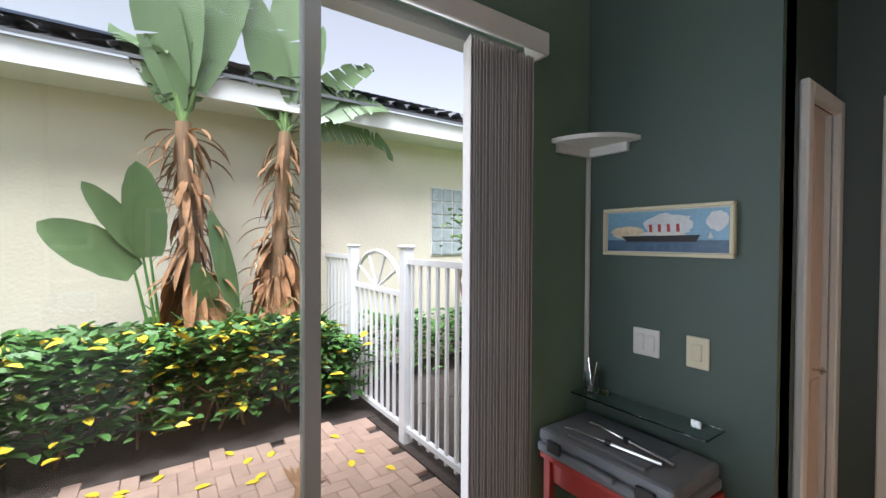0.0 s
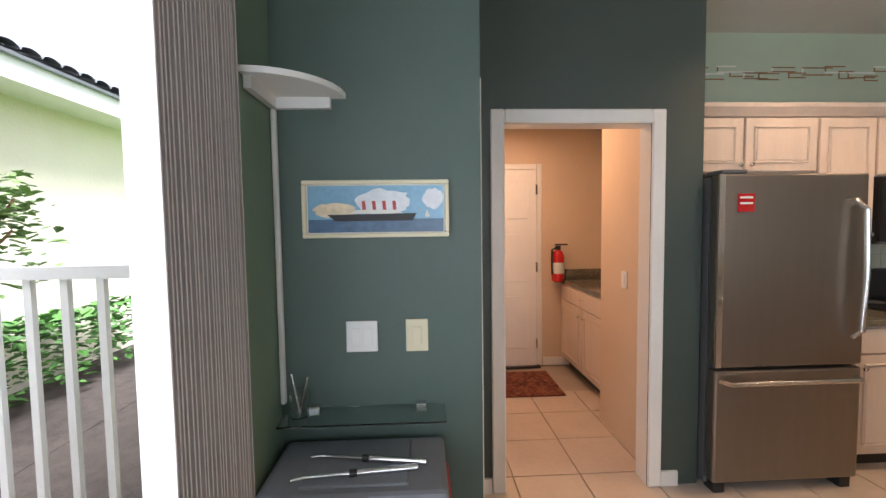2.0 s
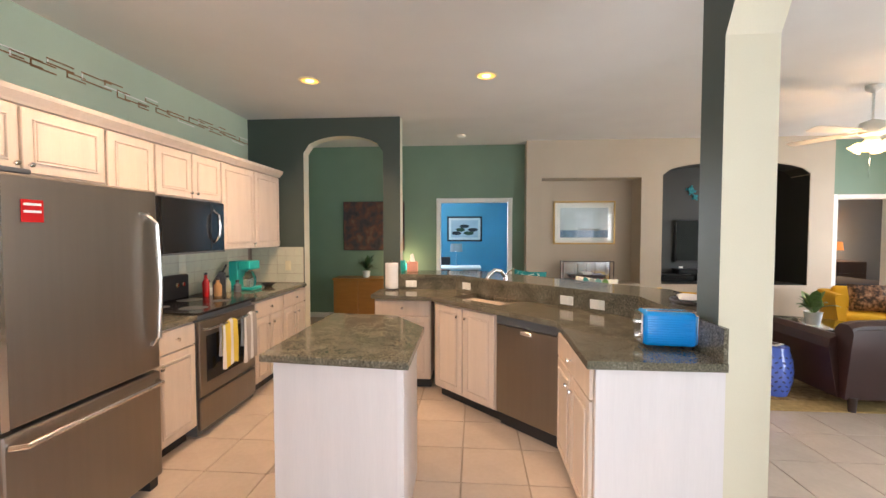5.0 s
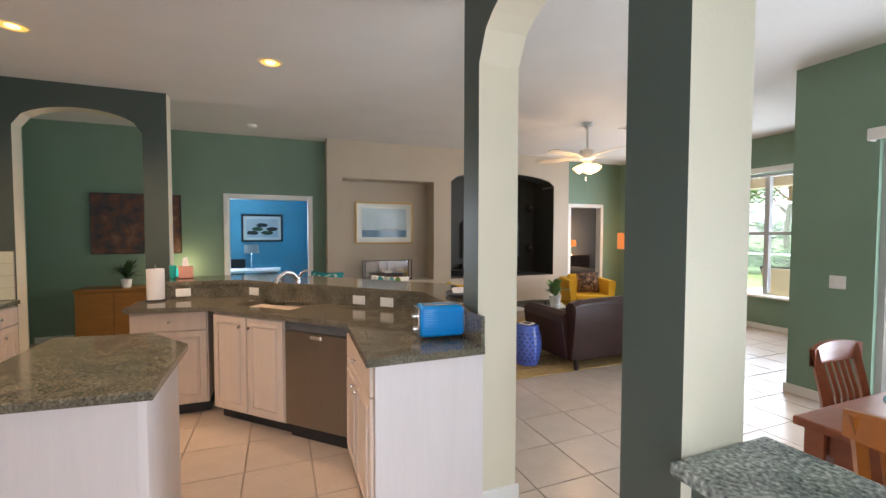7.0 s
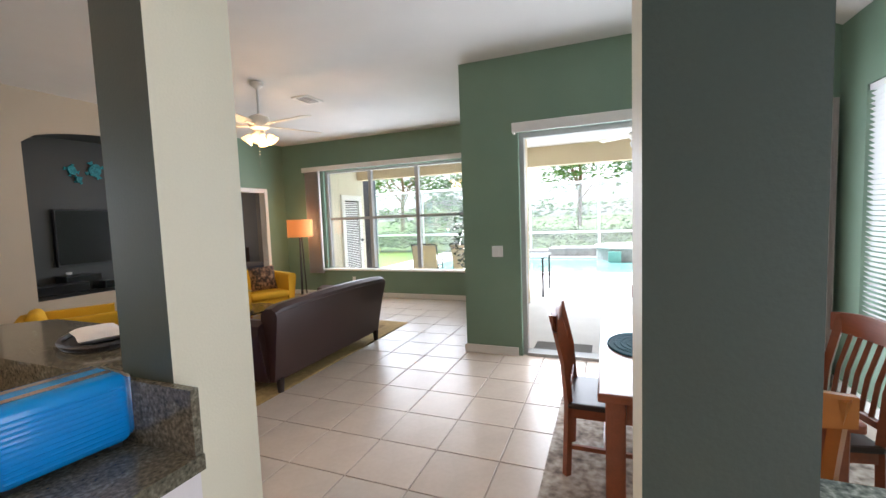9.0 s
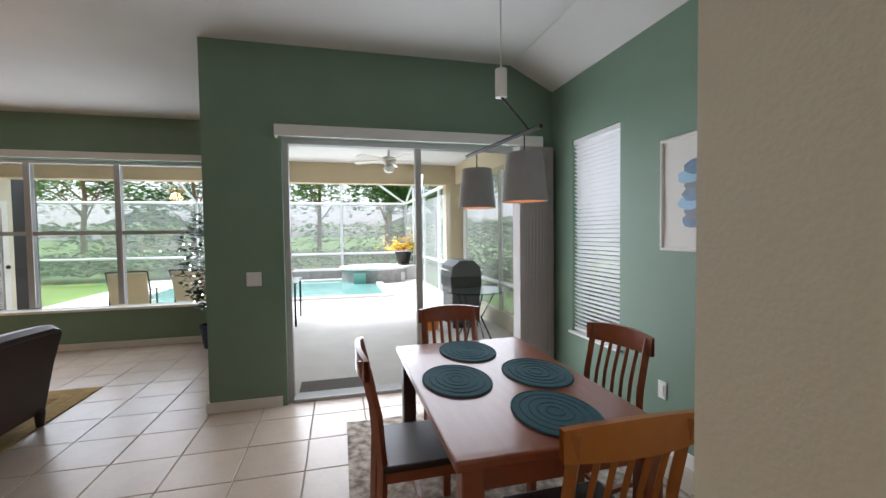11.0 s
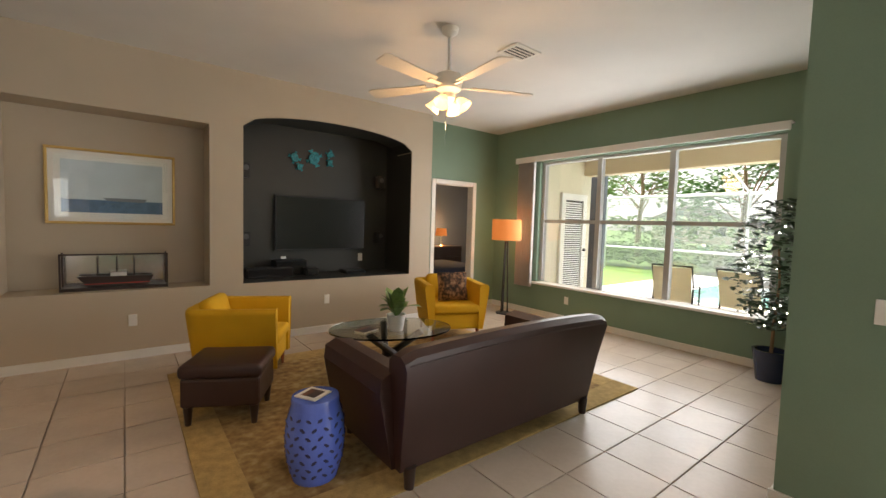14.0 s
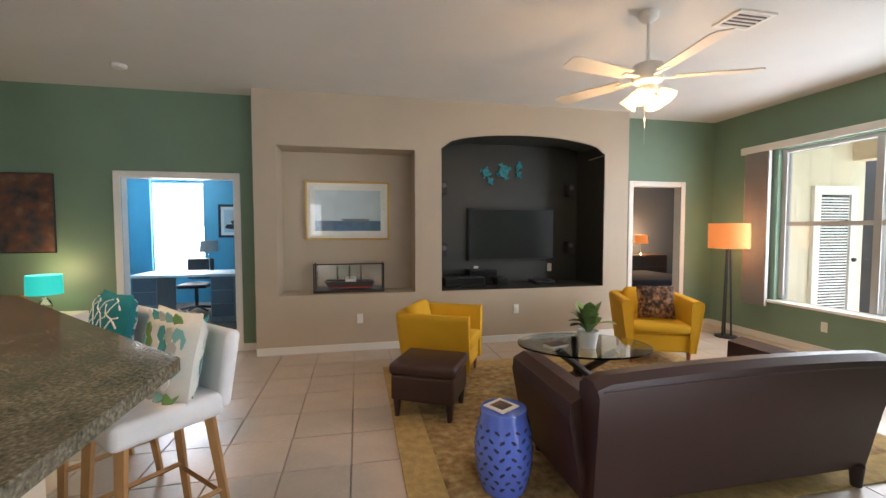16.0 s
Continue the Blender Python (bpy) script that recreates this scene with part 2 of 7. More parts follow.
BLADE = mat("white_fan_blade", (0.72, 0.66, 0.56), 0.5, vary=0.04, bump=0.02)
GOLD = mat("gold_frame", (0.55, 0.36, 0.12), 0.35, 0.6, vary=0.1, bump=0.05)
PAPER = mat("mat_board", (0.78, 0.76, 0.70), 0.8, vary=0.02, bump=0)
ARTSKY = mat("print_sky", (0.22, 0.42, 0.58), 0.3, vary=0.15, scale=6, bump=0)
ARTSEA = mat("print_sea", (0.07, 0.14, 0.24), 0.3, vary=0.25, scale=14, bump=0)
ARTPALE = mat("print_haze", (0.50, 0.56, 0.58), 0.3, vary=0.1, scale=5, bump=0)
ARTDARK = speckle("dark_seascape", [(0.02, 0.018, 0.02), (0.06, 0.05, 0.055), (0.14, 0.06, 0.04), (0.2, 0.12, 0.08)], 7, 0.6, 2)
CLOUD = mat("print_cloud", (0.75, 0.62, 0.42), 0.3, vary=0.2, scale=20, bump=0)
CLOUDW = mat("print_white_cloud", (0.74, 0.76, 0.78), 0.3, vary=0.1, scale=20, bump=0)
CARPET = mat("brown_carpet", (0.13, 0.095, 0.075), 0.95, vary=0.1, scale=20, fine=200, bump=0.4)
PATTERN = speckle("brown_chain_print", [(0.03, 0.018, 0.015), (0.05, 0.03, 0.02), (0.25, 0.13, 0.07), (0.4, 0.25, 0.15)], 26, 0.9, 9)
FLEECE = mat("teal_cushion", (0.01, 0.20, 0.24), 0.9, vary=0.1, scale=8, fine=150, bump=0.2)

# ---- building helpers ----


def bm_box(bm, x0, x1, y0, y1, z0, z1, bevel=0.0, seg=2):
    r = bmesh.ops.create_cube(bm, size=1.0)
    vs = r["verts"]
    for v in vs:
        v.co = Vector((x0 + (v.co.x + 0.5) * (x1 - x0), y0 + (v.co.y + 0.5) * (y1 - y0), z0 + (v.co.z + 0.5) * (z1 - z0)))
    if bevel:
        es = list({e for v in vs for e in v.link_edges})
        bmesh.ops.bevel(bm, geom=es, offset=bevel, segments=seg, profile=0.5, affect="EDGES")
    return bm


def box(x0, x1, y0, y1, z0, z1, bevel=0.0, seg=2):
    return bm_box(bmesh.new(), min(x0, x1), max(x0, x1), min(y0, y1), max(y0, y1), min(z0, z1), max(z0, z1), bevel, seg)


def lathe(profile, cx=0, cy=0, n=24, bm=None):
    bm = bm or bmesh.new()
    rings = [[bm.verts.new((cx + r * math.cos(2 * math.pi * i / n), cy + r * math.sin(2 * math.pi * i / n), z)) for i in range(n)] for r, z in profile]
    for a, b in zip(rings, rings[1:]):
        for i in range(n):
            bm.faces.new((a[i], a[(i + 1) % n], b[(i + 1) % n], b[i]))
    if len(profile) > 3 and abs(profile[0][1] - profile[-1][1]) < 0.0055:
        for i in range(n):
            bm.faces.new((rings[-1][i], rings[-1][(i + 1) % n], rings[0][(i + 1) % n], rings[0][i]))
        return bm
    for ring, flip in ((rings[0], True), (rings[-1], False)):
        f = bm.faces.new(ring[::-1] if flip else ring)
    return bm


def tube(points, r, n=8, bm=None, r1=None):
    """A round bar along points, tapering from r to r1."""
    bm = bm or bmesh.new()
    pts = [Vector(p) for p in points]
    rings = []
    for i, p in enumerate(pts):
        d = (pts[min(i + 1, len(pts) - 1)] - pts[max(i - 1, 0)]).normalized()
        up = Vector((0, 0, 1)) if abs(d.z) < 0.9 else Vector((1, 0, 0))
        a = d.cross(up).normalized()
        b = d.cross(a)
        rr = r if r1 is None else r + (r1 - r) * i / (len(pts) - 1)
        rings.append([bm.verts.new(p + rr * (math.cos(2 * math.pi * k / n) * a + math.sin(2 * math.pi * k / n) * b)) for k in range(n)])
    for a, b in zip(rings, rings[1:]):
        for i in range(n):
            bm.faces.new((a[i], a[(i + 1) % n], b[(i + 1) % n], b[i]))
    bm.faces.new(rings[0][::-1])
    bm.faces.new(rings[-1])
    return bm


def prism(poly, axis, a0, a1, bm=None):
    """A flat outline drawn in the two other axes, given depth from a0 to a1."""
    bm = bm or bmesh.new()

    def at(u, v, a):
        return {"x": (a, u, v), "y": (u, a, v), "z": (u, v, a)}[axis]
    lo = [bm.verts.new(at(u, v, a0)) for u, v in poly]
    hi = [bm.verts.new(at(u, v, a1)) for u, v in poly]
    bm.faces.new(lo[::-1])
    bm.faces.new(hi)
    for i in range(len(poly)):
        j = (i + 1) % len(poly)
        bm.faces.new((lo[i], lo[j], hi[j], hi[i]))
    bmesh.ops.recalc_face_normals(bm, faces=bm.faces[:])
    return bm


def part(name, bm, material, parent=None, label="", smooth=False):
    me = bpy.data.meshes.new(name)
    bmesh.ops.recalc_face_normals(bm, faces=bm.faces[:])
    bm.to_mesh(me)
    bm.free()
    for m in (material if isinstance(material, (list, tuple)) else [material]):
        me.materials.append(m)
    if smooth:
        for f in me.polygons:
            f.use_smooth = True
        me.set_sharp_from_angle(angle=radians(40))
    ob = new(name, me)
    if parent:
        ob.parent = parent
    if label:
        ob["label"] = label
    return ob


def thing(name, label, category, loc=(0, 0, 0), rz=0, group="", kind=""):
    ob = new(name)
    ob.empty_display_size = 0.1
    ob.matrix_basis = pose(*loc, 0, 0, rz)
    return tagged(ob, label, category, group, kind)


def setting(name, bm, material, label, category, smooth=False):
    return tagged(part(name, bm, material, None, "", smooth), label, category, "", "structure")


def wall(name, axis, a0, a1, u0, u1, z0, z1, holes, faces, label):
    """A wall whose thickness runs along axis from a0 to a1, with rectangular holes (u0, u1, z0, z1). faces: materials on the low side, the high side, and in the reveals."""
    bm = bmesh.new()
    us = sorted({u0, u1, *[h[0] for h in holes], *[h[1] for h in holes]})
    us = [u for u in us if u0 <= u <= u1]
    zs = sorted({z0, z1, *[h[2] for h in holes], *[h[3] for h in holes]})
    zs = [z for z in zs if z0 <= z <= z1]
    for ua, ub in zip(us, us[1:]):
        run = []
        for za, zb in zip(zs, zs[1:]):
            um, zm = (ua + ub) / 2, (za + zb) / 2
            if not any(h[0] < um < h[1] and h[2] < zm < h[3] for h in holes):
                if run and abs(run[-1][1] - za) < 1e-6:
                    run[-1][1] = zb
                else:
                    run.append([za, zb])
        for za, zb in run:
            if axis == "x":
                bm_box(bm, a0, a1, ua, ub, za, zb)
            else:
                bm_box(bm, ua, ub, a0, a1, za, zb)
    k = 0 if axis == "x" else 1
    bm.normal_update()
    for f in bm.faces:
        f.material_index = 0 if f.normal[k] < -0.5 else 1 if f.normal[k] > 0.5 else 2
    return setting(name, bm, list(faces), label, "wall")


def arch_head(bm, axis, a0, a1, u0, u1, zs, zt, ztop, n=14):
    """Fills above an arched opening, from the curve up to ztop."""
    for i in range(n):
        ua, ub = u0 + (u1 - u0) * i / n, u0 + (u1 - u0) * (i + 1) / n

        def h(u):
            q = (2 * (u - u0) / (u1 - u0) - 1)
            return zs + (zt - zs) * math.sqrt(max(0, 1 - q * q)) ** 1.0 if abs(q) < 1 else zs
        prism([(ua, h(ua)), (ub, h(ub)), (ub, ztop), (ua, ztop)], axis, a0, a1, bm)
    return bm


def sided(bm, axis):
    k = 0 if axis == "x" else 1
    bm.normal_update()
    for f in bm.faces:
        f.material_index = 0 if f.normal[k] < -0.5 else 1 if f.normal[k] > 0.5 else 2
    return bm


def casing(name, axis, a, face, u0, u1, z1, label, w=0.075, d=0.02):
    """Door casing round an opening on one face of a wall; face is +1 or -1."""
    t = thing(name, label, "door casing", kind="structure")
    lo, hi = sorted((a, a + face * d))
    for nm, ua, ub, za, zb in (("jamb", u0 - w, u0, 0, z1 + w), ("jamb", u1, u1 + w, 0, z1 + w), ("head", u0, u1, z1, z1 + w)):
        bm = box(lo, hi, ua, ub, za, zb, 0.006, 1) if axis == "x" else box(ua, ub, lo, hi, za, zb, 0.006, 1)
        part(nm, bm, TRIM, t)
    return t


def skirting(name, runs):
    """Baseboards: (x0, x1, y0, y1) strips."""
    bm = bmesh.new()
    for x0, x1, y0, y1 in runs:
        bm_box(bm, min(x0, x1), max(x0, x1), min(y0, y1), max(y0, y1), 0, 0.085)
    setting(name, bm, TRIM, "white painted baseboard along the wall foot", "baseboard")

# ---- structure ----
ZC, ZK = 3.02, 2.84
setting("ground", box(-400, 400, -400, 400, -0.4, -0.09), LAWN, "green lawn reaching away round the house", "ground")
setting("floor_slab", bm_box(box(-6.48, 5.1, -9.6, -0.64, -0.085, -0.012), -3.89, 5.1, -0.64, 2.45, -0.085, -0.012), GROUT, "grout bed under the floor tiles", "floor")
# ceilings
setting("ceiling", box(-6.48, 5.1, -5.70, 2.45, ZC, ZC + 0.15), CEIL, "white textured living room ceiling", "ceiling")
soffit = prism([(5.1, 2.45), (-0.52, 2.45), (-0.52, -1.85), (0.82, -3.25), (1.80, -3.28), (5.1, -3.28)], "z", ZK, ZC - 0.004)
setting("ceiling_kitchen", soffit, CEIL, "lower flat white kitchen ceiling", "ceiling")
setting("ceiling_slope", prism([(1.82, ZC - 0.004), (2.25, 2.80), (2.25, ZC - 0.004)], "x", -3.69, -0.53), CEIL, "sloped edge of the dining ceiling", "ceiling")
# north wall with patio slider and dining window
wall("wall_north", "y", 2.25, 2.45, -3.89, 2.40, 0, ZC, [(-0.04, 1.86, 0, 2.38), (-3.33, -2.68, 0.55, 2.26)], (GREEN, STUCCO, GREEN), "sage green north wall with slider and window openings")
# west wall of the dining area
wall("wall_dining_west", "x", -3.89, -3.69, -0.84, 2.25, 0, ZC, [(-0.24, 2.12, 0, 2.27)], (LSTUCCO, GREEN, GREEN), "sage green wall with sliding door opening")
wall("wall_return", "y", -0.84, -0.64, -6.48, -3.89, 0, ZC, [], (GREEN, LSTUCCO, GREEN), "sage green return wall beside the window")
wall("wall_living_west", "x", -6.48, -6.28, -5.70, -0.84, 0, ZC, [(-4.60, -1.50, 0.53, 2.44)], (LSTUCCO, GREEN, GREEN), "sage green living room wall with wide window")
# south walls
wall("wall_south_east", "y", -5.70, -5.58, 0.09, 3.95, 0, ZC, [(0.37, 1.53, 0, 2.035)], (BLUE, GREEN, TRIM), "green wall with the study doorway")
wall("wall_south_west", "y", -5.70, -5.58, -6.28, -4.65, 0, ZC, [(-5.72, -4.93, 0, 2.06)], (GREYBLUE, GREEN, TRIM), "green wall with the bedroom doorway")
bm = bmesh.new()
for x0, x1, z0, z1 in ((-4.65, -4.295, 0, ZC), (-2.07, -1.74, 0, ZC), (-0.155, 0.09, 0, ZC), (-4.295, -2.07, 0, 0.68), (-1.74, -0.155, 0, 0.68), (-1.74, -0.155, 2.405, ZC)):
    bm_box(bm, x0, x1, -5.70, -5.30, z0, z1)
arch_head(bm, "y", -5.70, -5.30, -4.295, -2.07, 2.44, 2.64, ZC, 18)
setting("wall_taupe", bm, TAUPE, "taupe feature wall with two recessed niches", "wall")
setting("niche_back", box(-1.9, 0.0, -5.84, -5.70, 0.5, 2.6), TAUPE, "taupe back of the picture niche", "wall")
bm = box(-4.45, -1.95, -6.15, -6.02, 0.4, 2.9)
bm_box(bm, -4.45, -4.298, -6.02, -5.702, 0.4, 2.9)
bm_box(bm, -2.067, -1.95, -6.02, -5.702, 0.4, 2.9)
bm_box(bm, -4.298, -2.067, -6.02, -5.702, 0.5, 0.676)
bm_box(bm, -4.298, -2.067, -6.02, -5.702, 2.66, 2.8)
setting("niche_media_back", bm, CHAR, "charcoal painted media niche", "wall")
for x in (-4.293, -2.072):
    setting("niche_media_side", box(x - 0.001, x + 0.001, -5.70, -5.315, 0.684, 2.42), CHAR, "charcoal painted niche side", "wall")
bm = bmesh.new()
for i in range(18):
    ua, ub = -4.293 + 2.221 * i / 18, -4.293 + 2.221 * (i + 1) / 18
    ha, hb = [2.436 + 0.2 * math.sqrt(max(0, 1 - (2 * (u + 4.293) / 2.221 - 1) ** 2)) for u in (ua, ub)]
    prism([(ua, ha - 0.002), (ub, hb - 0.002), (ub, hb), (ua, ha)], "y", -5.70, -5.315, bm)
setting("niche_media_head", bm, CHAR, "charcoal painted arched niche head", "wall")
setting("niche_media_shelf", box(-4.29, -2.075, -5.72, -5.31, 0.681, 0.685), CHAR, "charcoal niche floor", "wall")
# arched kitchen partition with hall arch
bm = bmesh.new()
bm_box(bm, 1.80, 2.0, -3.28, -3.13, 0, ZC)
bm_box(bm, 2.945, 3.75, -3.28, -3.13, 0, ZC)
arch_head(bm, "y", -3.28, -3.13, 2.0, 2.945, 2.44, 2.63, ZC)
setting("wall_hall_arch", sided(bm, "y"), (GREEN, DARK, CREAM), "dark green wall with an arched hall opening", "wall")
# kitchen east wall and laundry partition
wall("wall_kitchen_east", "x", 3.62, 3.75, -3.13, 0.16, 0, ZC, [], (PALE, PALE, PALE), "pale green kitchen wall")
wall("wall_hall_east", "x", 3.95, 4.1, -5.7, -3.13, 0, ZC, [], (GREEN, GREEN, GREEN), "green hall end wall")
setting("wall_fridge_side", sided(box(2.91, 3.75, 0.16, 0.28, 0, ZC), "y"), (PALE, PEACH, DARK), "wall beside the refrigerator", "wall")
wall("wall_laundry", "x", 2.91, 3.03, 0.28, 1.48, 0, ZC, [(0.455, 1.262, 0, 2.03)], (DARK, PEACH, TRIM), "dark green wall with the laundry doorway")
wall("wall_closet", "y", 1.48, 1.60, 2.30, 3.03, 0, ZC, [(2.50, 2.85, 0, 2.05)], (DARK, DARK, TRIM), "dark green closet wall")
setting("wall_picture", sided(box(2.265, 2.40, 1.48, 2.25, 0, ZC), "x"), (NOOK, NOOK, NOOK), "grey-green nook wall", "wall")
setting("closet_back", box(2.40, 3.1, 2.1, 2.2, 0, ZC), DARK, "closet back wall", "wall")
# laundry room shell
wall("wall_laundry_far", "x", 4.95, 5.08, -0.5, 1.75, 0, 2.5, [], (PEACH, PEACH, PEACH), "beige laundry room wall")
wall("wall_laundry_north", "y", 1.62, 1.75, 3.03, 4.95, 0, 2.5, [], (PEACH, PEACH, PEACH), "beige laundry room side wall")
setting("wall_laundry_inner", box(3.03, 3.72, 0.28, 0.37, 0, 2.5), PEACH, "beige laundry closet wall", "wall")
wall("wall_laundry_south", "y", -0.5, -0.38, 3.75, 4.95, 0, 2.5, [], (PEACH, PEACH, PEACH), "beige laundry room wall")
setting("ceiling_laundry_south", box(3.75, 5.08, -0.5, 0.17, 2.5, 2.6), CEIL, "white laundry ceiling", "ceiling")
setting("ceiling_laundry", box(3.03, 5.08, 0.17, 1.75, 2.5, 2.6), CEIL, "white laundry ceiling", "ceiling")
# opening wall between kitchen and dining: two piers with arches
bm = bmesh.new()
bm_box(bm, -0.43, -0.19, -0.59, -0.40, 0, ZC)
bm_box(bm, -0.41, -0.17, 0.625, 0.83, 0, ZC)
arch_head(bm, "x", -0.43, -0.19, -0.40, 0.625, 2.40, 2.68, ZC)
arch_head(bm, "x", -0.43, -0.19, 0.83, 2.25, 2.40, 2.68, ZC)
bm_box(bm, -0.41, -0.21, 0.83, 2.25, 0, 0.885)
bm.normal_update()
for f in bm.faces:
    f.material_index = 1 if f.normal.x > 0.5 else 0 if f.normal.x < -0.5 else 2
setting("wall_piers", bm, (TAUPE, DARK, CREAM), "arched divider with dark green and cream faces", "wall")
tagged(part("pass_through_ledge", box(-0.50, -0.12, 0.834, 2.245, 0.888, 0.925, 0.008), GRANITE_B), "speckled blue-green granite ledge on the half wall", "counter ledge")
# study and bedroom shells
wall("wall_study_far", "y", -9.42, -9.30, -0.5, 4.0, 0, 2.6, [(1.93, 2.82, 0.62, 2.35)], (BLUE, BLUE, TRIM), "sky blue study wall with a window")
wall("wall_study_east", "x", 3.4, 3.52, -9.3, -5.7, 0, 2.6, [], (BLUE, BLUE, BLUE), "sky blue study side wall")
wall("wall_study_west", "x", -0.3, -0.18, -9.3, -5.84, 0, 2.6, [], (BLUE, BLUE, BLUE), "sky blue study side wall")
setting("ceiling_study", box(-0.3, 3.5, -9.42, -5.7, 2.6, 2.7), CEIL, "white study ceiling", "ceiling")
setting("floor_study", box(-0.3, 3.5, -9.4, -5.62, -0.01, 0.004), CARPET, "brown study carpet", "floor")
wall("wall_bedroom_far", "y", -9.2, -9.08, -9.0, -4.4, 0, 2.6, [], (GREYBLUE, GREYBLUE, GREYBLUE), "slate grey bedroom wall")
wall("wall_bedroom_east", "x", -4.5, -4.4, -9.1, -6.16, 0, 2.6, [], (GREYBLUE, GREYBLUE, GREYBLUE), "slate grey bedroom wall")
wall("wall_bedroom_west", "x", -9.0, -8.9, -9.1, -5.05, 0, 2.6, [], (GREYBLUE, GREYBLUE, GREYBLUE), "slate grey bedroom wall")
setting("ceiling_bedroom", box(-9.0, -4.4, -9.2, -5.7, 2.6, 2.7), CEIL, "white bedroom ceiling", "ceiling")
setting("floor_bedroom", box(-9.0, -4.4, -9.2, -5.62, -0.01, 0.004), CARPET, "brown bedroom carpet", "floor")

casing("door_casing_study", "y", -5.58, 1, 0.37, 1.53, 2.035, "white painted casing round the study doorway")
casing("door_casing_bedroom", "y", -5.58, 1, -5.72, -4.93, 2.06, "white painted casing round the bedroom doorway")
casing("door_casing_laundry", "x", 2.91, -1, 0.455, 1.262, 2.03, "white painted casing round the laundry doorway")
casing("door_casing_closet", "y", 1.48, -1, 2.50, 2.85, 2.05, "white painted casing round the closet door", 0.06, 0.03)
skirting("baseboard", [(-4.65, 0.09, -5.30, -5.285), (0.09, 0.297, -5.58, -5.565), (1.605, 3.9, -5.58, -5.565), (-6.28, -5.8, -5.58, -5.565), (-6.28, -6.265, -5.56, -0.84), (-6.26, -3.68, -0.84, -0.855), (-3.69, -3.675, -0.86, -0.28), (-3.69, -3.675, 2.13, 2.25), (-3.67, -0.5, 2.25, 2.235), (2.91, 2.895, 0.28, 0.378), (2.91, 2.895, 1.34, 1.45), (-0.41, -0.425, 0.625, 2.23), (-0.445, -0.175, -0.385, -0.40), (-0.425, -0.16, 0.61, 0.625), (2.265, 2.25, 1.48, 2.25), (4.95, 4.935, -0.3, 0.45)])

# ---- shared kinds of things ----


def framed(name, label, loc, rz, w, h, frame_m, fw, board, bw, art, depth=0.03):
    """A framed picture, facing local -y, centred on loc; art(parent, w, h) adds the printed parts."""
    t = thing(name, label, "picture", loc, rz)
    for nm, x0, x1, z0, z1 in (("frame_rail", -w / 2, w / 2, h / 2 - fw, h / 2), ("frame_rail", -w / 2, w / 2, -h / 2, -h / 2 + fw), ("frame_stile", -w / 2, -w / 2 + fw, -h / 2 + fw, h / 2 - fw), ("frame_stile", w / 2 - fw, w / 2, -h / 2 + fw, h / 2 - fw)):
        part(nm, box(x0, x1, -depth, 0, z0, z1, 0.004, 1), frame_m, t)
    part("mat_board", box(-w / 2 + fw, w / 2 - fw, -depth * 0.5, -0.002, -h / 2 + fw, h / 2 - fw), board, t)
    art(t, w - 2 * fw - 2 * bw, h - 2 * fw - 2 * bw, -depth * 0.5)
    return t


def flat(name, x0, x1, z0, z1, y, m, t, lift=0.002):
    return part(name, box(x0, x1, y - lift, y, z0, z1), m, t)


def blob_poly(cx, cz, rx, rz, n=18, seed=1):
    r = random.Random(seed)
    return [(cx + rx * math.cos(2 * math.pi * i / n) * r.uniform(0.8, 1.05), cz + rz * math.sin(2 * math.pi * i / n) * r.uniform(0.8, 1.05)) for i in range(n)]


def cab_door(parent, x0, x1, z0, z1, y=0.0, knob=None, m=None):
    """A raised-panel door or drawer front on the plane y, facing -y, with a knob."""
    m = m or CAB
    g, w = 0.004, 0.055
    bm = box(x0 + g, x1 - g, y - 0.02, y, z0 + g, z1 - g, 0.004, 1)
    d = part("door", bm, m, parent)
    if z1 - z0 > 0.25:
        bm = bmesh.new()
        bm_box(bm, x0 + w + 0.015, x1 - w - 0.015, y - 0.026, y - 0.018, z0 + w + 0.015, z1 - w - 0.015, 0.006, 1)
        part("raised_panel", bm, m, d)
        for a, b, c, e in ((x0 + w, x1 - w, z0 + w, z0 + w + 0.012), (x0 + w, x1 - w, z1 - w - 0.012, z1 - w), (x0 + w, x0 + w + 0.012, z0 + w + 0.012, z1 - w - 0.012), (x1 - w - 0.012, x1 - w, z0 + w + 0.012, z1 - w - 0.012)):
            part("moulding", box(a, b, y - 0.03, y - 0.018, c, e, 0.004, 1), m, d)
    if knob:
        part("knob", lathe([(0.005, 0), (0.005, 0.014), (0.014, 0.02), (0.012, 0.028), (0.001, 0.03)], n=12), CHROME, d, "brushed nickel knob", True).matrix_basis = pose(knob[0], y - 0.02, knob[1], 90)
    return d


def base_cabinet(label, loc, rz, w, depth=0.6, drawer=True, doors=2, toe=True, top=0.875):
    t = thing("base_cabinet", label, "cabinet", loc, rz)
    part("body", box(0, w, 0.001, depth, 0.1, top), CAB, t)
    part("toe_kick", box(0.0, w, 0.07, depth, 0, 0.1), SOOT, t)
    zd = top - 0.165 if drawer else top - 0.01
    if drawer:
        cab_door(t, 0.005, w - 0.005, zd, top - 0.01, knob=(w / 2, zd + 0.08))
    dw = w / doors
    for i in range(doors):
        kx = (i + 1) * dw - 0.05 if (i == 0 and doors == 2) else i * dw + 0.05
        cab_door(t, i * dw + 0.005, (i + 1) * dw - 0.005, 0.11, zd, knob=(kx, zd - 0.08))
    return t


